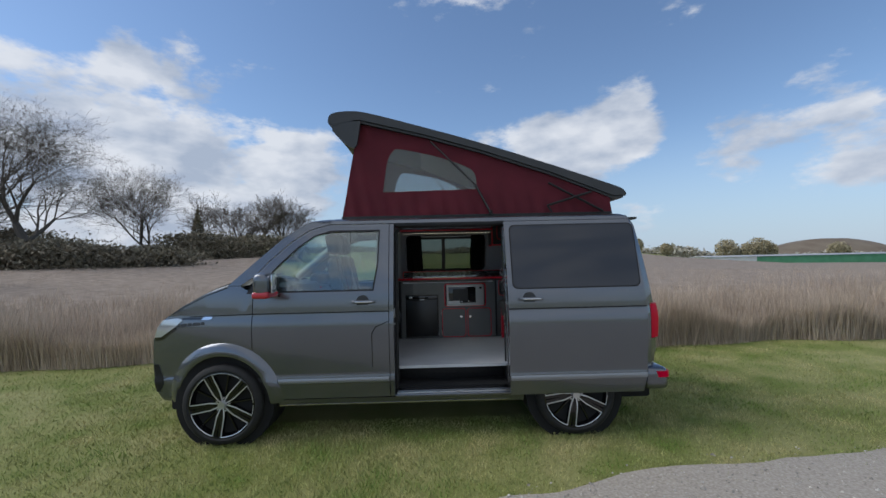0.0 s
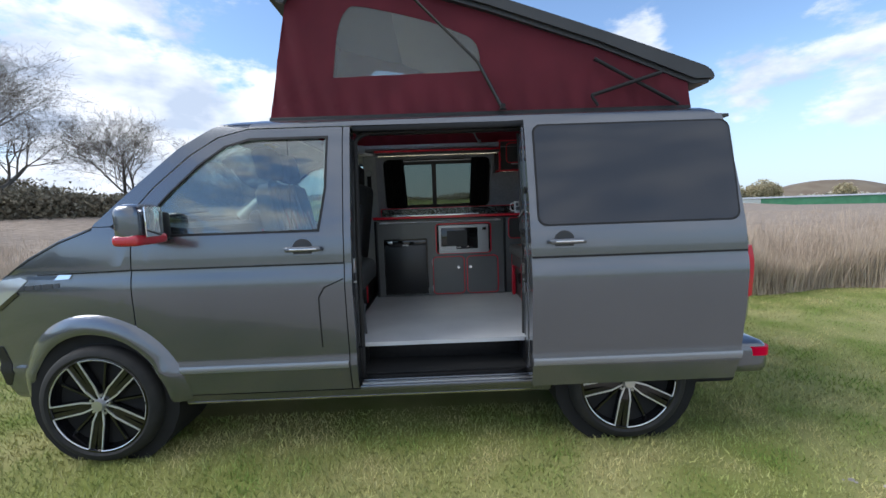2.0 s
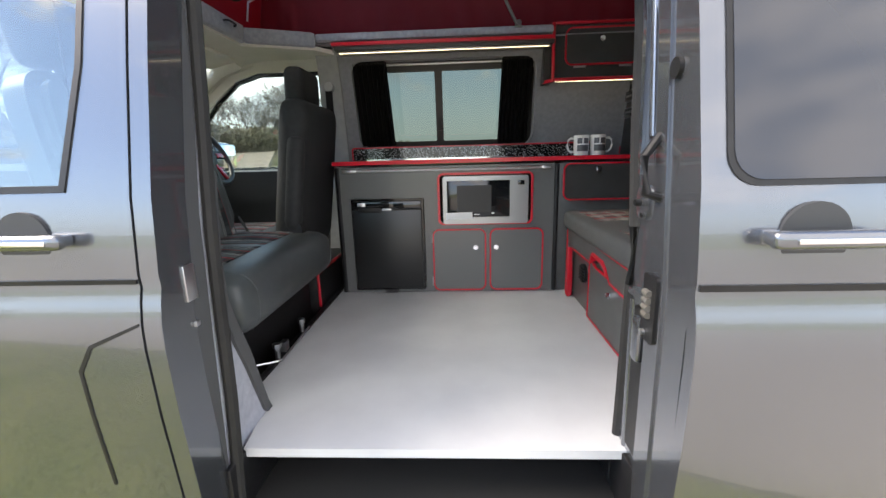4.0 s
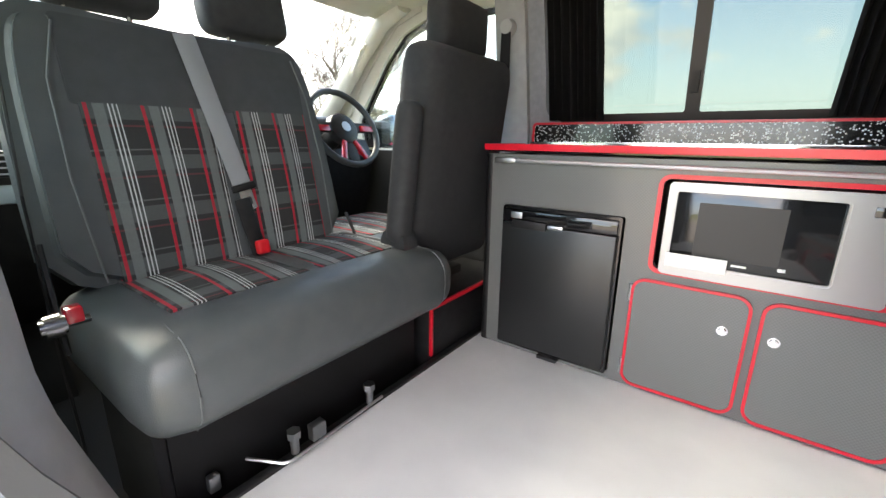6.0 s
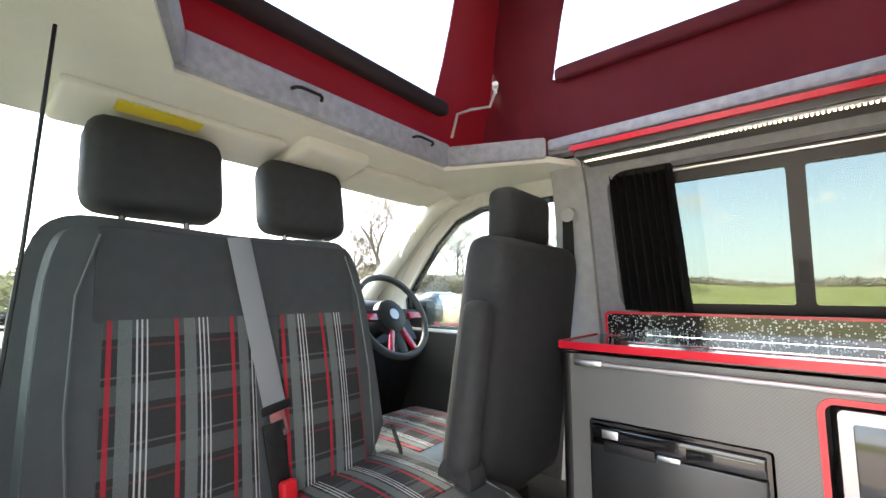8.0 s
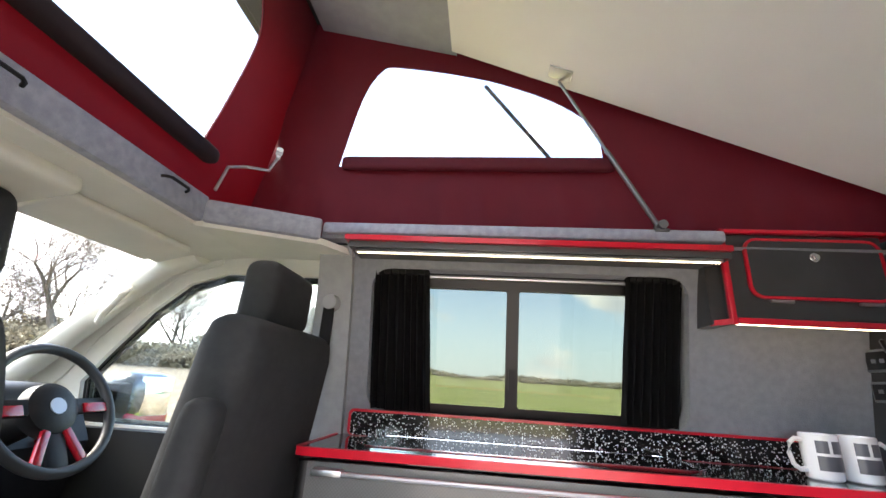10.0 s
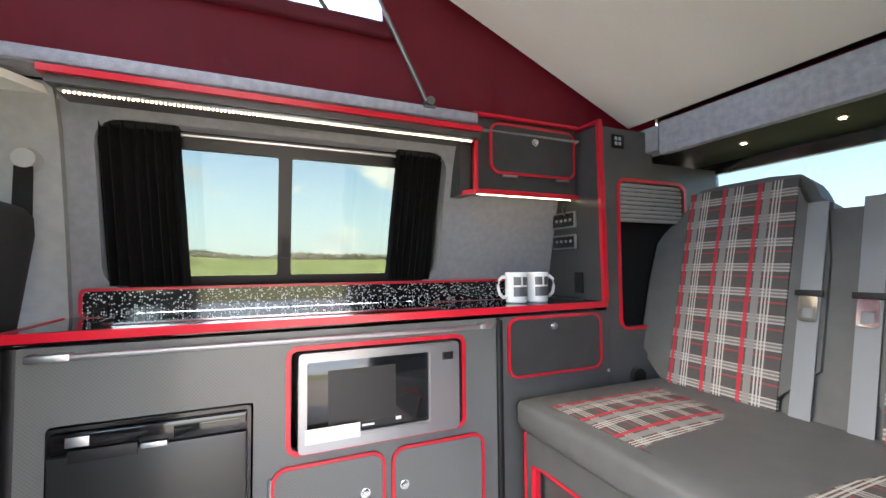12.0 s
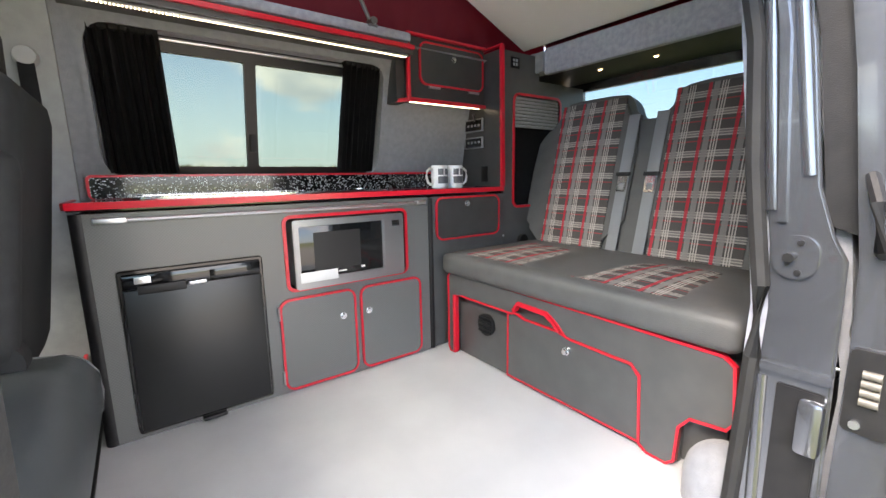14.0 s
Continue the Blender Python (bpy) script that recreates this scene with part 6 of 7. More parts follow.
# overhead shelf with its light strip
sh = thing("overhead_shelf", "narrow overhead shelf with a red edge and a light strip beneath", "shelf")
part("board", plate([(-0.09, 1.50), (1.02, 1.515), (1.02, 1.70), (-0.09, 1.70)], "xy", 1.850, 1.872), DARKLAM, sh)
part("red_edge", plate([(-0.10, 1.485), (1.02, 1.50), (1.02, 1.5145), (-0.0905, 1.4995), (-0.0905, 1.62), (-0.10, 1.62)], "xy", 1.868, 1.884), RED, sh, "red edging")
strip = part("light_channel", B(-0.075, 1.0, 1.520, 1.538, 1.8405, 1.8495, 0.001), SATIN, sh)
bms = []
for i in range(112):
    x = -0.066 + i * 0.0095
    bms.append(B(x, x + 0.0036, 1.525, 1.530, 1.8375, 1.8402, 0))
part("light_strip", J(*bms), LED, strip, "row of warm white diodes")

# overhead locker
oh = thing("overhead_locker", "dark overhead locker with a red-edged flap above the mugs", "locker")
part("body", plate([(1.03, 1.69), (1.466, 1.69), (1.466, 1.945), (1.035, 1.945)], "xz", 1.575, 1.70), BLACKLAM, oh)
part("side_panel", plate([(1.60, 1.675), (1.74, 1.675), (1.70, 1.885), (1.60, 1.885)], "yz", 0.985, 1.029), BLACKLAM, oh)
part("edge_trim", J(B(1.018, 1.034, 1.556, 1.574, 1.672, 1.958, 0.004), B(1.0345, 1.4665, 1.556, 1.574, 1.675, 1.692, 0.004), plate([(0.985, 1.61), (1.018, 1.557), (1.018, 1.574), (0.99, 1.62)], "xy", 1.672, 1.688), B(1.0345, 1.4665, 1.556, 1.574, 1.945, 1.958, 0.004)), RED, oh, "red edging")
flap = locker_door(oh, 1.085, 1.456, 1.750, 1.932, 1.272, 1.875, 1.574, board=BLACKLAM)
part("flap_hinge", [C((1.13, 1.560, 1.742), (1.19, 1.560, 1.742), 0.005, 8), C((1.36, 1.560, 1.742), (1.42, 1.560, 1.742), 0.005, 8)], SATIN, oh)
part("light_channel", B(1.04, 1.464, 1.585, 1.602, 1.680, 1.6895, 0.001), SATIN, oh)
bms = [B(1.047 + i * 0.0095, 1.0508 + i * 0.0095, 1.590, 1.597, 1.6765, 1.6798, 0) for i in range(43)]
part("light_strip", J(*bms), LED, oh, "row of warm white diodes")

# tall end cabinet
tall = thing("tall_cabinet", "tall dark grey end cabinet with a shuttered opening and switch panels", "cabinet")
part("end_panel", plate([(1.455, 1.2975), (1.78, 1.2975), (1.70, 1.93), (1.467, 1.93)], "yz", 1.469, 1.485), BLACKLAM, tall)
part("edge_trim", plate([(1.441, 1.2975), (1.4545, 1.2975), (1.4665, 1.945), (1.453, 1.945)], "yz", 1.467, 1.487), RED, tall, "red edging")
part("back_trim", plate([(1.772, 1.30), (1.782, 1.30), (1.705, 1.68), (1.695, 1.68)], "yz", 1.463, 1.4685), RED, tall, "thin red back edging")
part("top_trim", B(1.467, 1.487, 1.453, 1.60, 1.9455, 1.955, 0.003), RED, tall)
SHUT = rr(1.56, 1.90, 1.20, 1.735, 0.03)
part("front_panel", plate([(1.4865, 0.582), (2.18, 0.582), (2.10, 1.815), (1.735, 1.815), (1.735, 1.93), (1.4865, 1.93)], "xz", 1.455, 1.470, [SHUT]), DARKLAM, tall)
part("opening_edging", plate(rr(1.548, 1.912, 1.188, 1.747, 0.04), "xz", 1.450, 1.458, [SHUT]), RED, tall, "red edging round the shutter")
# matte black back stands in for the shade inside the shuttered opening
part("inner_shade", B(1.52, 2.1, 1.60, 1.61, 0.60, 1.80, 0.001), CURTAIN, tall)
for i in range(9):
    part("shutter_slat", B(1.552, 1.908, 1.462 + (0.002 if i % 2 else 0), 1.474, 1.718 - i * 0.0165, 1.732 - i * 0.0165, 0.004), GREYTRIM, tall, "grey shutter slat")
part("control_panel", B(1.528, 1.585, 1.447, 1.4545, 1.855, 1.905, 0.003), BLACK, tall, "small black control panel")
part("control_icons", [*[B(1.538 + 0.018 * (i % 2), 1.550 + 0.018 * (i % 2), 1.4455, 1.4468, 1.865 + 0.018 * (i // 2), 1.877 + 0.018 * (i // 2), 0) for i in range(4)]], SATIN, tall)
for nm, z0, z1 in (("radio_panel", 1.568, 1.640), ("switch_panel", 1.485, 1.550)):
    p = part(nm, B(1.459, 1.4685, 1.575, 1.715, z0 + 0.004, z1 - 0.004, 0.004), PANELGREY, tall, "silver-framed panel with switches")
    part("panel_face", B(1.456, 1.4588, 1.584, 1.706, z0 + 0.011, z1 - 0.011, 0.001), SCREEN, p)
    part("buttons", [*[B(1.454, 1.4558, 1.592 + 0.027 * i, 1.606 + 0.027 * i, z0 + 0.029, z0 + 0.040, 0) for i in range(4)]], PANELGREY, p)
part("socket", B(1.461, 1.4685, 1.545, 1.59, 1.32, 1.40, 0.004), BLACK, tall, "small black socket")
part("reading_lamp", J(C((1.468, 1.64, 1.655), (1.457, 1.64, 1.655), 0.008, 10), C((1.457, 1.64, 1.655), (1.449, 1.62, 1.625), 0.007, 10)), CHROME, tall, "small chrome reading lamp")

# ---- rear seat bed ----
bedseat = thing("rear_bench_bed", "grey bench seat bed with tartan inserts and a red-edged drawer base", "bench")
BX = 1.09
BASE = [(1.375, 0.582), (1.385, 0.60), (1.385, 0.925), (1.36, 0.945), (0.32, 0.925), (0.295, 0.905), (0.285, 0.77), (0.30, 0.745), (0.38, 0.735), (0.405, 0.70), (0.41, 0.60), (0.43, 0.582), (0.48, 0.582), (0.505, 0.60), (0.515, 0.80), (0.54, 0.825), (0.76, 0.832), (0.80, 0.87), (0.84, 0.895), (0.97, 0.90), (1.0, 0.85), (1.29, 0.85), (1.335, 0.845), (1.338, 0.60), (1.342, 0.582)]
base = part("base_panel", plate(BASE, "yz", BX, BX + 0.018), DARKLAM, bedseat, "dark grey shaped front panel")


def follow(pts, w, x0, x1):
    """A flat strip of width w along a line of (y, z) points."""
    n = len(pts)
    bm = bmesh.new()
    rows = []
    for i, p in enumerate(pts):
        a, b = Vector(pts[max(i - 1, 0)]), Vector(pts[min(i + 1, n - 1)])
        d = (b - a).normalized()
        nrm = Vector((-d.y, d.x)) * w / 2
        c = Vector(p)
        rows.append([bm.verts.new((x, (c + s * nrm).x, (c + s * nrm).y)) for x, s in ((x0, 1), (x0, -1), (x1, -1), (x1, 1))])
    for i in range(n - 1):
        for k in range(4):
            bm.faces.new((rows[i][k], rows[i][(k + 1) % 4], rows[i + 1][(k + 1) % 4], rows[i + 1][k]))
    bm.faces.new(rows[0])
    bm.faces.new(rows[-1][::-1])
    return bm


part("base_edging", follow(BASE + [BASE[0]], 0.007, BX - 0.004, BX + 0.012), RED, bedseat, "red edging")
part("leg_edging", B(BX - 0.008, BX + 0.02, 1.336, 1.350, 0.584, 0.845, 0.004), RED, bedseat, "thick red edging of the leg")
part("inner_panel", B(BX + 0.030, BX + 0.046, 0.41, 1.385, 0.582, 0.90, 0.001), DARKLAM, bedseat, "recessed dark panel")
drawer = part("drawer_front", plate([(1.025, 0.60), (1.025, 0.845), (0.995, 0.852), (0.95, 0.838), (0.80, 0.835), (0.755, 0.822), (0.545, 0.815), (0.522, 0.79), (0.51, 0.60)], "yz", BX + 0.008, BX + 0.0295), DARKLAM, bedseat, "drawer front")
part("drawer_edging", follow([(1.028, 0.598), (1.028, 0.845), (0.996, 0.853), (0.95, 0.840), (0.80, 0.838), (0.757, 0.826), (0.545, 0.818), (0.520, 0.79), (0.508, 0.598), (1.028, 0.598)], 0.005, BX + 0.004, BX + 0.014), RED, drawer, "red drawer edging")
part("drawer_knob", J(C((BX + 0.008, 0.76, 0.785), (BX - 0.002, 0.76, 0.785), 0.013, 18), C((BX - 0.002, 0.76, 0.785), (BX - 0.012, 0.76, 0.785), 0.010, 18, 0.0085)), CHROME, drawer, "chrome push knob")
part("grip_edging", follow([(0.995, 0.862), (0.975, 0.893), (0.85, 0.888), (0.815, 0.868), (0.79, 0.845)], 0.012, BX - 0.005, BX + 0.02), RED, bedseat, "red edging of the grip slot")
vent = part("heater_vent", C((BX + 0.030, 1.165, 0.755), (BX + 0.016, 1.165, 0.755), 0.045, 24), BLACK, bedseat, "round black heater vent")
for k in range(5):
    part("vent_slat", B(BX + 0.010, BX + 0.017, 1.13, 1.20, 0.724 + k * 0.014, 0.730 + k * 0.014, 0.001), BLACK, vent)
part("seat_box", B(BX + 0.047, 2.1, 0.31, 1.44, 0.585, 0.936, 0.002), DARKLAM, bedseat)
seat = part("seat_cushion", T(cushion(0.62, 1.13, 0.092, 0.03, 0.008), Matrix.Translation((1.375, 0.845, 0.980))), GREYVINYL, bedseat, "grey leatherette seat cushion")


def insert(parent, name, u0, u1, v0, v1, m, material, crown=0.012, label="tartan insert", thick_=0.004):
    """A cloth insert: local x across the seat, local y along it, local z out of it."""
    bm = bmesh.new()
    n, k = 14, 14
    g = []
    for j in range(k + 1):
        row = []
        for i in range(n + 1):
            u, v = u0 + (u1 - u0) * i / n, v0 + (v1 - v0) * j / k
            a, b = 2 * i / n - 1, 2 * j / k - 1
            row.append(bm.verts.new((u - u0, v - v0, crown * (1 - a * a) * (1 - b * b))))
        g.append(row)
    for j in range(k):
        for i in range(n):
            bm.faces.new((g[j][i], g[j][i + 1], g[j + 1][i + 1], g[j + 1][i]))
    r = bmesh.ops.extrude_face_region(bm, geom=bm.faces[:])
    for v in r["geom"]:
        if isinstance(v, bmesh.types.BMVert):
            v.co.z -= thick_ + 0.01
    o = part(name, bm, material, parent, label)
    o.matrix_local = m @ Matrix.Translation((u0, v0, 0))
    return o


# local x runs towards -y of the van, local y towards the back
flat = Matrix(((0, 1, 0, 0), (-1, 0, 0, 0), (0, 0, 1, 0), (0, 0, 0, 1)))
for yc in (1.13, 0.615):
    insert(seat, "seat_insert", -0.165, 0.165, -0.20, 0.22, Matrix.Translation((1.32, yc, 1.0285)) @ flat, BEDPLAID, 0.010)
LEANB = 13.5


def backm(yc):
    """The backrest's face: origin at its foot, local x to -y, local y up the slope, local z to the front."""
    return Matrix.Translation((1.635, yc, 1.01)) @ Matrix.Rotation(radians(LEANB), 4, "Y") @ Matrix(((0, 0, -1, 0), (-1, 0, 0, 0), (0, 1, 0, 0), (0, 0, 0, 1)))


for yc, w, ins in ((1.195, 0.60, (-0.145, 0.185)), (0.595, 0.59, (-0.205, 0.12))):
    out = [(-w / 2, -0.02), (w / 2, -0.02), (w / 2, 0.60), (0.235, 0.61), (0.205, 0.68), (0.165, 0.715), (-0.12, 0.715), (-0.16, 0.69), (-0.20, 0.60), (-w / 2 + 0.05, 0.575), (-w / 2, 0.50)] if yc > 1 else [(-w / 2, -0.02), (w / 2, -0.02), (w / 2, 0.55), (0.20, 0.62), (0.16, 0.70), (0.12, 0.715), (-0.17, 0.715), (-0.205, 0.68), (-0.235, 0.61), (-w / 2, 0.60)]
    bm = plate(soften(out, 1), "xy", -0.13, 0.0, bev=0.028)
    bk = part("backrest", bm, GREYVINYL, bedseat, "grey leatherette backrest with a raised headrest")
    bk.matrix_local = backm(yc)
    o = insert(bk, "back_insert", ins[0], ins[1], 0.0, 0.685, Matrix.Translation((0, 0, 0.004)), BEDPLAID, 0.010)
    for sgn, off in (((1 if yc > 1 else -1), 0.0),):
        bx = sgn * 0.240
        bl = part("belt", T(B(-0.024, 0.024, 0.0, 0.60, 0.006, 0.009, 0.001), Matrix.Translation((bx, 0, 0))), BELT, bk, "grey seat belt webbing")
        part("buckle_tongue", J(plate(rr(-0.021, 0.021, 0.268, 0.335, 0.008), "xy", 0.011, 0.015, [rr(-0.012, 0.012, 0.277, 0.305, 0.003)])), CHROME, bl, "steel belt tongue").location = (bx, 0, 0)
        part("tongue_grip", B(-0.032, 0.032, 0.335, 0.352, 0.009, 0.018, 0.003), BLACK, bl).location = (bx, 0, 0)
cp = part("centre_panel", plate([(-0.12, -0.02), (0.12, -0.02), (0.11, 0.585), (-0.11, 0.585)], "xy", -0.12, -0.012, bev=0.01), GREYVINYL, bedseat)
cp.matrix_local = backm(0.893)
part("back_hinge", J(C((1.62, 1.46, 1.02), (1.62, 1.435, 1.02), 0.03, 14)), BLACK, bedseat)

# ---- cab seats ----
dbl = thing("double_passenger_seat", "swivelled double passenger seat with plaid cloth and charcoal leatherette", "seat")
cu = part("seat_cushion", T(cushion(0.54, 0.88, 0.20, 0.08, 0.012), pose(-0.355, 0.80, 0.882)), LEATHER, dbl, "charcoal leatherette seat cushion")
part("cushion_piping", tube([(-0.135, 0.40, 0.93), (-0.128, 0.52, 0.955), (-0.128, 0.80, 0.962), (-0.128, 1.08, 0.955), (-0.135, 1.20, 0.93)], 0.0018, 6), SEAM, cu, "grey stitched seam")
mcush = Matrix.Translation((-0.40, 0.80, 0.992)) @ Matrix(((0, -1, 0, 0), (1, 0, 0, 0), (0, 0, 1, 0), (0, 0, 0, 1)))
for yy in (0.445, 1.155):
    part("cushion_piping", tube([(-0.19, yy, 0.986), (-0.125, yy, 0.974), (-0.103, yy, 0.956), (-0.086, yy, 0.925), (-0.083, yy, 0.88), (-0.0895, yy, 0.83), (-0.12, yy, 0.795)], 0.0018, 6), SEAM, cu, "pale stitched seam")
insert(cu, "seat_insert", -0.33, -0.015, -0.17, 0.11, mcush, SEATPLAID, 0.012, "dark plaid cloth insert")
insert(cu, "seat_insert", 0.015, 0.33, -0.17, 0.11, mcush, SEATPLAID, 0.012, "dark plaid cloth insert")


def dback(yc):
    return Matrix.Translation((-0.475, yc, 0.98)) @ Matrix.Rotation(radians(-11), 4, "Y") @ Matrix(((0, 0, 1, 0), (1, 0, 0, 0), (0, 1, 0, 0), (0, 0, 0, 1)))


out = soften([(-0.39, -0.04), (0.385, -0.04), (0.37, 0.30), (0.345, 0.53), (0.30, 0.615), (0.20, 0.615), (0.0, 0.600), (-0.24, 0.615), (-0.345, 0.61), (-0.38, 0.53), (-0.39, 0.30)], 2)
bk = part("backrest", plate(out, "xy", -0.13, 0.0, bev=0.032, seg=5), LEATHER, dbl, "charcoal leatherette backrest")
bk.matrix_local = dback(0.745)
insert(bk, "back_insert", -0.27, 0.0, 0.0, 0.405, Matrix.Translation((0, 0, 0.004)), SEATPLAID, 0.012, "dark plaid cloth insert")
insert(bk, "back_insert", 0.06, 0.28, 0.0, 0.405, Matrix.Translation((0, 0, 0.004)), SEATPLAID, 0.012, "dark plaid cloth insert")
part("bolster_seam", [tube([(-0.30, 0.02, 0.004), (-0.315, 0.25, 0.006), (-0.31, 0.45, 0.006), (-0.28, 0.565, 0.004)], 0.0025, 5), tube([(0.31, 0.02, 0.004), (0.315, 0.25, 0.006), (0.30, 0.45, 0.006), (0.27, 0.565, 0.004)], 0.0025, 5)], SEAM, bk, "pale stitched seam")
part("cloth_panel", plate(rr(-0.285, 0.285, 0.400, 0.585, 0.012), "xy", -0.005, 0.0025, bev=0.002), mat("dark_seat_panel", (0.036, 0.041, 0.044), 0.6, col2=(0.043, 0.048, 0.051), scale=30, bump=0.25, bscale=500), bk, "dark smooth upper seat panel")
bl = part("belt", T(B(-0.026, 0.026, 0.0, 0.40, 0.013, 0.016, 0.001), pose(0.037, 0.19, 0.0, 0, 0, 10)), BELT, bk, "grey lap and shoulder belt")
part("belt_tongue", T(J(plate(rr(-0.018, 0.018, -0.055, 0.0, 0.006), "xy", 0.016, 0.020, [rr(-0.010, 0.010, -0.042, -0.020, 0.003)])), pose(0.036, 0.19, 0.0, 0, 0, 10)), CHROME, bl, "steel belt tongue")
part("tongue_grip", T(B(-0.034, 0.034, -0.002, 0.018, 0.014, 0.026, 0.004), pose(0.036, 0.19, 0.0, 0, 0, 10)), BLACK, bl)
part("belt_stalk", T(B(-0.022, 0.022, -0.02, 0.17, 0.010, 0.022, 0.006), pose(0.045, 0.0, 0.0, 0, 0, 7)), BLACK, bk)
part("buckle", T(cushion(0.035, 0.04, 0.025, 0.008), pose(0.045, 0.03, 0.035)), mat("red_button", (0.6, 0.01, 0.02), 0.35), bk, "red belt buckle button")
for yc, w, hz in ((-0.175, 0.262, 0.737), (0.183, 0.250, 0.735)):
    hd = part("headrest", T(cushion(w, 0.208, 0.11, 0.042), pose(yc, hz, -0.06)), CLOTH, bk, "charcoal cloth headrest")
    part("headrest_post", [C((yc - 0.06, 0.58, -0.06), (yc - 0.06, 0.66, -0.06), 0.007, 8), C((yc + 0.06, 0.58, -0.06), (yc + 0.06, 0.66, -0.06), 0.007, 8)], CHROME, hd)
part("seat_base", J(plate([(0.40, 0.46), (1.16, 0.46), (1.16, 0.80), (0.40, 0.80)], "yz", -0.52, -0.22)), CURTAIN, dbl, "black seat pedestal")
part("base_front", plate([(0.42, 0.50), (1.15, 0.50), (1.15, 0.80), (0.42, 0.80)], "yz", -0.215, -0.205), mat("black_metal_cover", (0.003, 0.003, 0.0033), 0.45, col2=(0.005, 0.005, 0.006), scale=10, spec=0.25), dbl)
part("swivel_bar", tube([(-0.235, 0.545, 0.605), (-0.13, 0.605, 0.602), (-0.12, 0.62, 0.602), (-0.13, 0.92, 0.602)], 0.004, 6), SATIN, dbl, "steel swivel bar")
part("bolt", [C((-0.15, yb, 0.59), (-0.15, yb, 0.632), 0.010, 10) for yb in (0.65, 0.89)] + [C((-0.15, yb, 0.6322), (-0.15, yb, 0.650), 0.017, 6) for yb in (0.65, 0.89)] + [B(-0.165, -0.14, 0.695, 0.735, 0.59, 0.632, 0.004), B(-0.20, -0.18, 0.47, 0.495, 0.59, 0.63, 0.006)], DARKSTEEL, dbl, "steel swivel bolts")
part("release_lever", J(C((-0.33, 0.375, 0.985), (-0.33, 0.335, 0.985), 0.008, 10), C((-0.33, 0.34, 0.985), (-0.33, 0.305, 0.985), 0.023, 18, 0.020, 0.006)), mat("dark_chrome", (0.22, 0.22, 0.23), 0.22, 1.0), dbl, "chrome release knob")
part("release_tab", B(-0.345, -0.315, 0.340, 0.366, 0.985, 1.014, 0.004), REDPAINT, dbl, "red release tab")
part("recline_cable", tube([(-0.47, 0.365, 1.85), (-0.475, 0.358, 1.5), (-0.47, 0.345, 1.2), (-0.46, 0.34, 0.9), (-0.44, 0.34, 0.6)], 0.003, 5), BLACK, dbl)
part("back_bracket", [tube([(-0.50, 0.355, 1.10), (-0.47, 0.352, 1.0), (-0.44, 0.35, 0.88)], 0.006, 6), tube([(-0.50, 1.135, 1.06), (-0.47, 1.14, 1.0), (-0.45, 1.14, 0.93)], 0.006, 6)], BLACK, dbl)

drv = thing("driver_seat", "charcoal driver seat with an armrest, facing the windscreen", "seat")
# the driver's backrest leans towards the living area
dm = Matrix.Translation((-0.258, 1.415, 0.90)) @ Matrix.Rotation(radians(8), 4, "Y") @ Matrix(((0, 0, 1, 0), (1, 0, 0, 0), (0, 1, 0, 0), (0, 0, 0, 1)))
shell = T(cushion(0.50, 0.73, 0.145, 0.055, 0.006), pose(0, 0.322, -0.042))
for v in shell.verts:
    v.co.x *= 1.03 - 0.12 * max(0.0, v.co.y - 0.25)
db = part("backrest", shell, CLOTH, drv, "charcoal cloth seat back")
db.matrix_local = dm
hd = part("headrest", T(cushion(0.26, 0.175, 0.10, 0.035), pose(0.03, 0.757, -0.10, -6, 0, 0)), CLOTH, db, "charcoal headrest")
part("headrest_post", [C((-0.04, 0.60, -0.07), (-0.04, 0.74, -0.09), 0.007, 8), C((0.10, 0.60, -0.07), (0.10, 0.74, -0.09), 0.007, 8)], CHROME, hd)
part("seat_cushion", T(cushion(0.50, 0.50, 0.16, 0.05, 0.01), pose(-0.64, 1.40, 0.88)), LEATHER, drv)
insert(drv, "seat_insert", -0.17, 0.17, -0.16, 0.2, Matrix.Translation((-0.64, 1.40, 0.966)) @ Matrix(((0, -1, 0, 0), (1, 0, 0, 0), (0, 0, 1, 0), (0, 0, 0, 1))), SEATPLAID, 0.008, "dark plaid cloth insert")
ar = part("armrest", T(cushion(0.075, 0.42, 0.075, 0.032), pose(-0.305, 0.31, 0.01)), CLOTH, db, "folded-up armrest")
part("armrest_pivot", T(C((0, 0, -0.03), (0, 0, 0.03), 0.05, 18), pose(-0.30, 0.10, 0.01, 0, 90, 0)), CLOTH, ar)
part("seat_base", B(-0.86, -0.32, 1.14, 1.60, 0.46, 0.80, 0.01), BLACK, drv)
part("side_strap", tube([(-0.29, 1.63, 1.02), (-0.28, 1.64, 1.10)], 0.01, 6), BLACK, drv)

stepbox = thing("cab_step_box", "low black box with red edging beside the driver seat", "box")
part("box", B(-0.44, -0.175, 1.20, 1.78, 0.465, 0.765, 0.006), BLACK, stepbox)
part("edging", J(B(-0.178, -0.166, 1.195, 1.78, 0.757, 0.772, 0.003), B(-0.178, -0.166, 1.193, 1.206, 0.59, 0.757, 0.003)), RED, stepbox, "red edging")

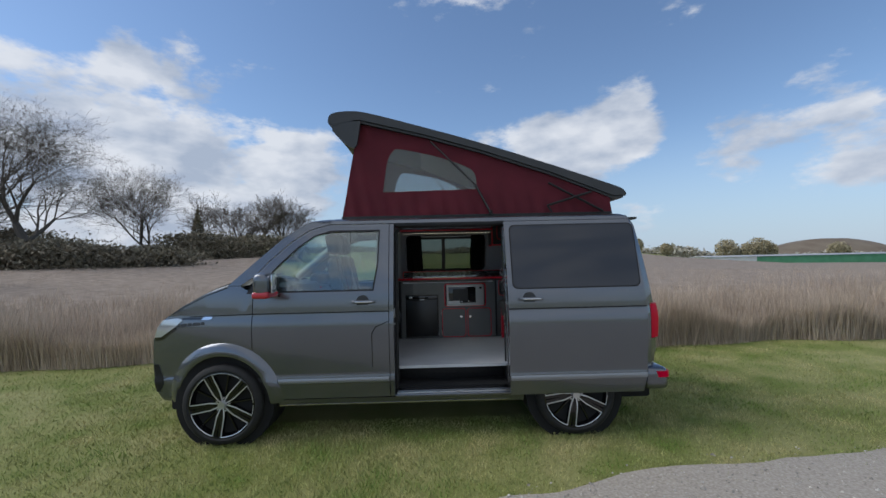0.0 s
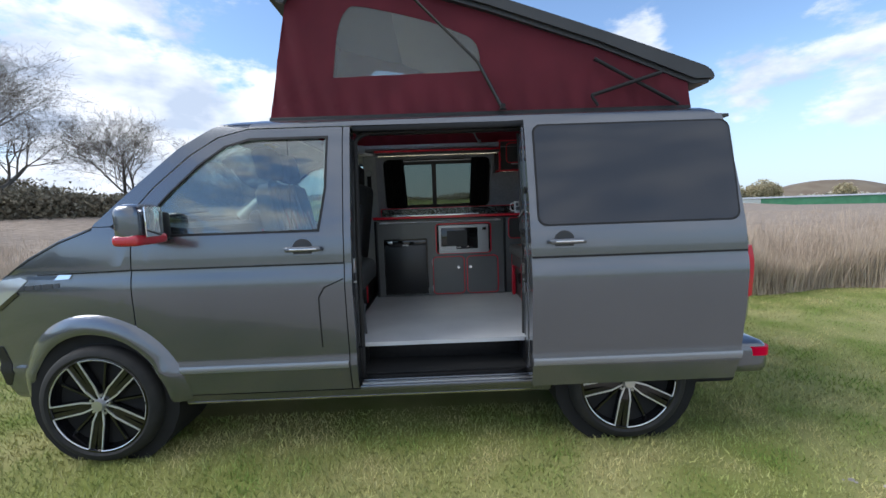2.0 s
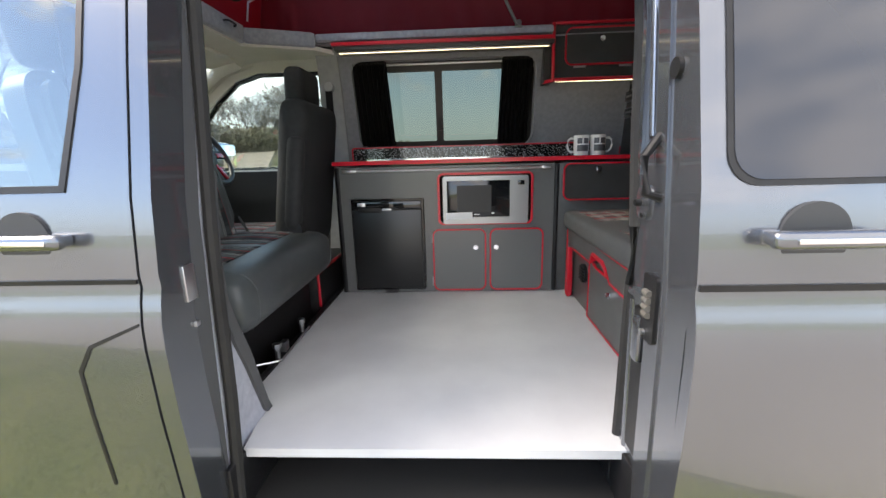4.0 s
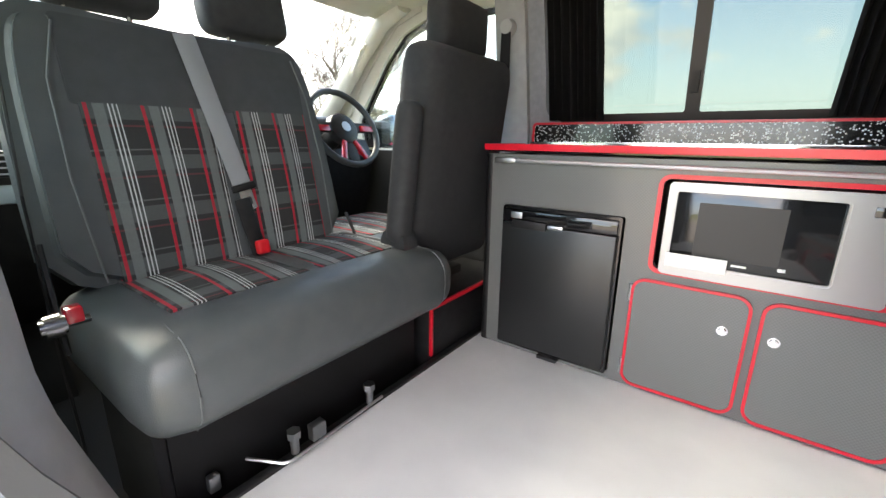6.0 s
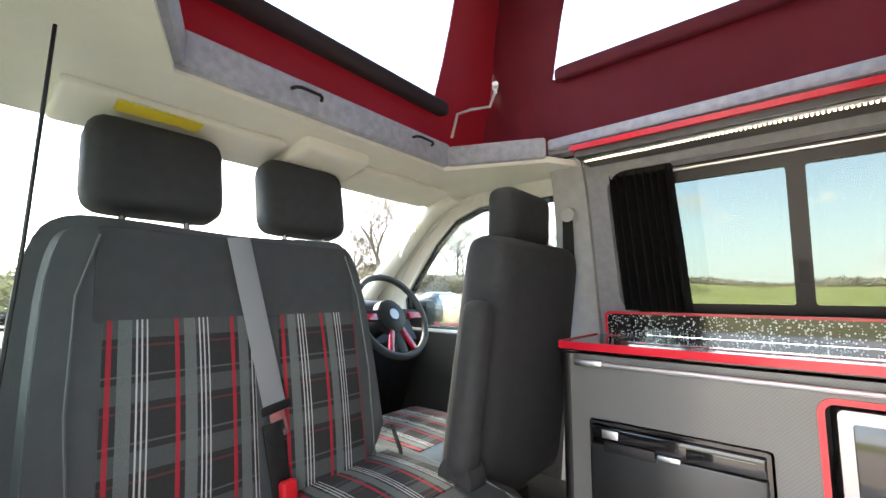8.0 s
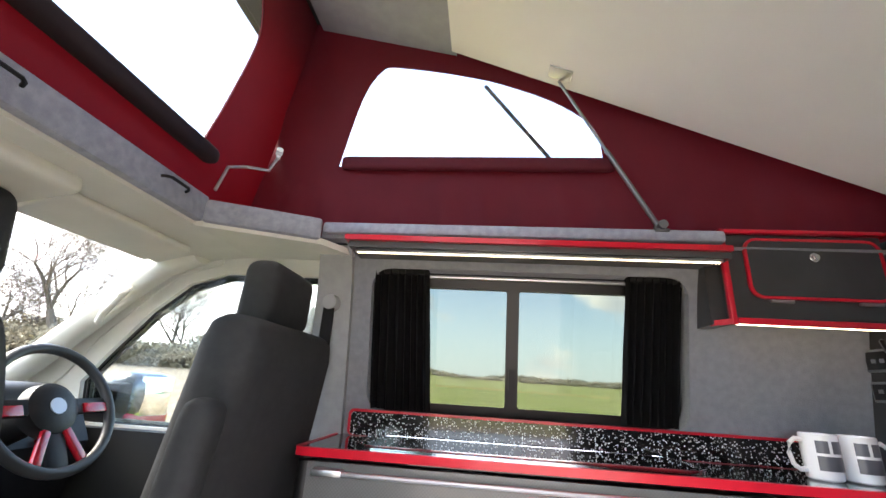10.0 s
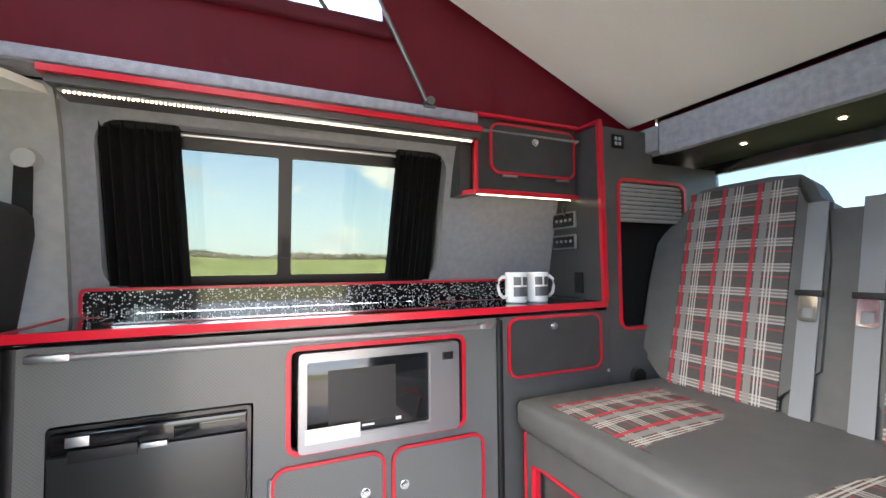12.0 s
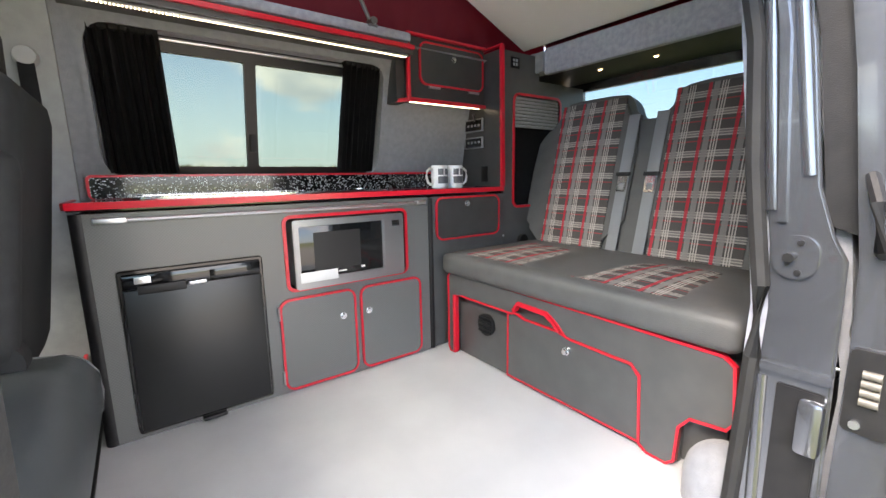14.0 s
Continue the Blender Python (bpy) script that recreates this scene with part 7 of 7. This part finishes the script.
bt = thing("seat_belt_anchor", "grey upper seat belt anchor with hanging black webbing", "seat belt")
part("anchor_cap", T(cushion(0.06, 0.03, 0.035, 0.014), pose(-0.175, 1.665, 1.70)), mat("grey_anchor", (0.38, 0.39, 0.39), 0.6), bt)
part("anchor_ring", J(C((-0.175, 1.66, 1.70), (-0.175, 1.63, 1.70), 0.03, 18, 0.024)), bpy.data.materials["grey_anchor"], bt)
part("webbing", plate([(-0.195, 1.50), (-0.155, 1.50), (-0.157, 1.68), (-0.193, 1.68)], "xz", 1.632, 1.636), CURTAIN, bt, "black webbing")
part("belt_clip", B(-0.17, -0.15, 1.62, 1.632, 1.50, 1.53, 0.003), BLACK, bt)

# ---- dashboard ----
dash = thing("dashboard", "black dashboard with air vents and red-trimmed instruments", "dashboard")
part("body", plate([(-1.42, 1.30), (-1.20, 1.325), (-1.02, 1.30), (-0.97, 1.22), (-1.02, 1.00), (-1.10, 0.80), (-1.25, 0.70), (-1.42, 0.70)], "xz", 0.15, 1.75, bev=0.02), BLACK, dash)
part("binnacle", T(cushion(0.22, 0.40, 0.14, 0.05), pose(-1.00, 1.36, 1.33)), BLACK, dash)
part("gauge", C((-0.895, 1.29, 1.345), (-0.885, 1.29, 1.345), 0.045, 24), SCREEN, dash)
part("trim_band", B(-0.985, -0.965, 0.22, 1.10, 1.13, 1.18, 0.008), mat("grey_trim_band", (0.25, 0.30, 0.33), 0.35), dash, "pale grey trim band")
v = part("air_vent", B(-0.985, -0.958, 0.24, 0.44, 1.20, 1.27, 0.006), BLACK, dash)
for k in range(4):
    part("vent_slat", B(-0.957, -0.950, 0.25, 0.43, 1.208 + 0.016 * k, 1.212 + 0.016 * k, 0.001), SATIN, v)
part("red_trim", [B(-0.975, -0.955, 1.55, 1.66, 1.23, 1.25, 0.004), B(-0.975, -0.955, 1.10, 1.16, 1.23, 1.25, 0.004)], REDPAINT, dash, "red trim strips")
sw = thing("steering_wheel", "dark steering wheel with red lower spokes", "steering wheel", (-0.745, 1.36, 1.350))
sw.rotation_euler = (0, radians(62), 0)
sw.scale = (0.87, 0.87, 0.87)
part("rim", tube([(0.185 * math.cos(2 * math.pi * k / 40), 0.185 * math.sin(2 * math.pi * k / 40), 0) for k in range(40)], 0.015, 10, True), mat("wheel_leather", (0.03, 0.034, 0.037), 0.45), sw)
part("hub", J(C((0, 0, -0.03), (0, 0, 0.0), 0.082, 30, 0.074), C((0, 0, 0.0002), (0, 0, 0.012), 0.074, 30, 0.052)), BLACK, sw)
part("hub_badge", C((0, 0, 0.0122), (0, 0, 0.015), 0.024, 20), SILVER, sw, "plain silver badge")
part("spoke", J(B(-0.03, 0.02, -0.18, 0.18, -0.02, 0.0, 0.008), B(0.02, 0.18, -0.03, 0.03, -0.02, -0.004, 0.006)), BLACK, sw)
part("red_spoke_trim", [T(B(0.07, 0.172, -0.013, 0.013, -0.012, 0.004, 0.005), pose(0, 0, 0, 0, 0, s * 24)) for s in (-1, 1)] + [B(-0.01, 0.02, 0.09, 0.17, -0.002, 0.006, 0.003), B(-0.01, 0.02, -0.17, -0.09, -0.002, 0.006, 0.003)], REDPAINT, sw, "red spoke trim")
part("column", C((0, 0, -0.02), (0, 0, -0.25), 0.045, 12), BLACK, sw)

# flexible reading lamp on the canvas corner
lamp = thing("flexible_lamp", "small white flexible reading lamp on the canvas corner", "lamp")
part("stalk", tube([(-0.44, 1.33, 1.95), (-0.44, 1.36, 2.04), (-0.43, 1.43, 2.08), (-0.38, 1.47, 2.09), (-0.36, 1.475, 2.14)], 0.005, 6), SILVER, lamp)
part("head", J(C((-0.36, 1.475, 2.135), (-0.36, 1.475, 2.155), 0.007, 12), C((-0.36, 1.475, 2.155), (-0.35, 1.46, 2.162), 0.011, 12)), WHITE, lamp)
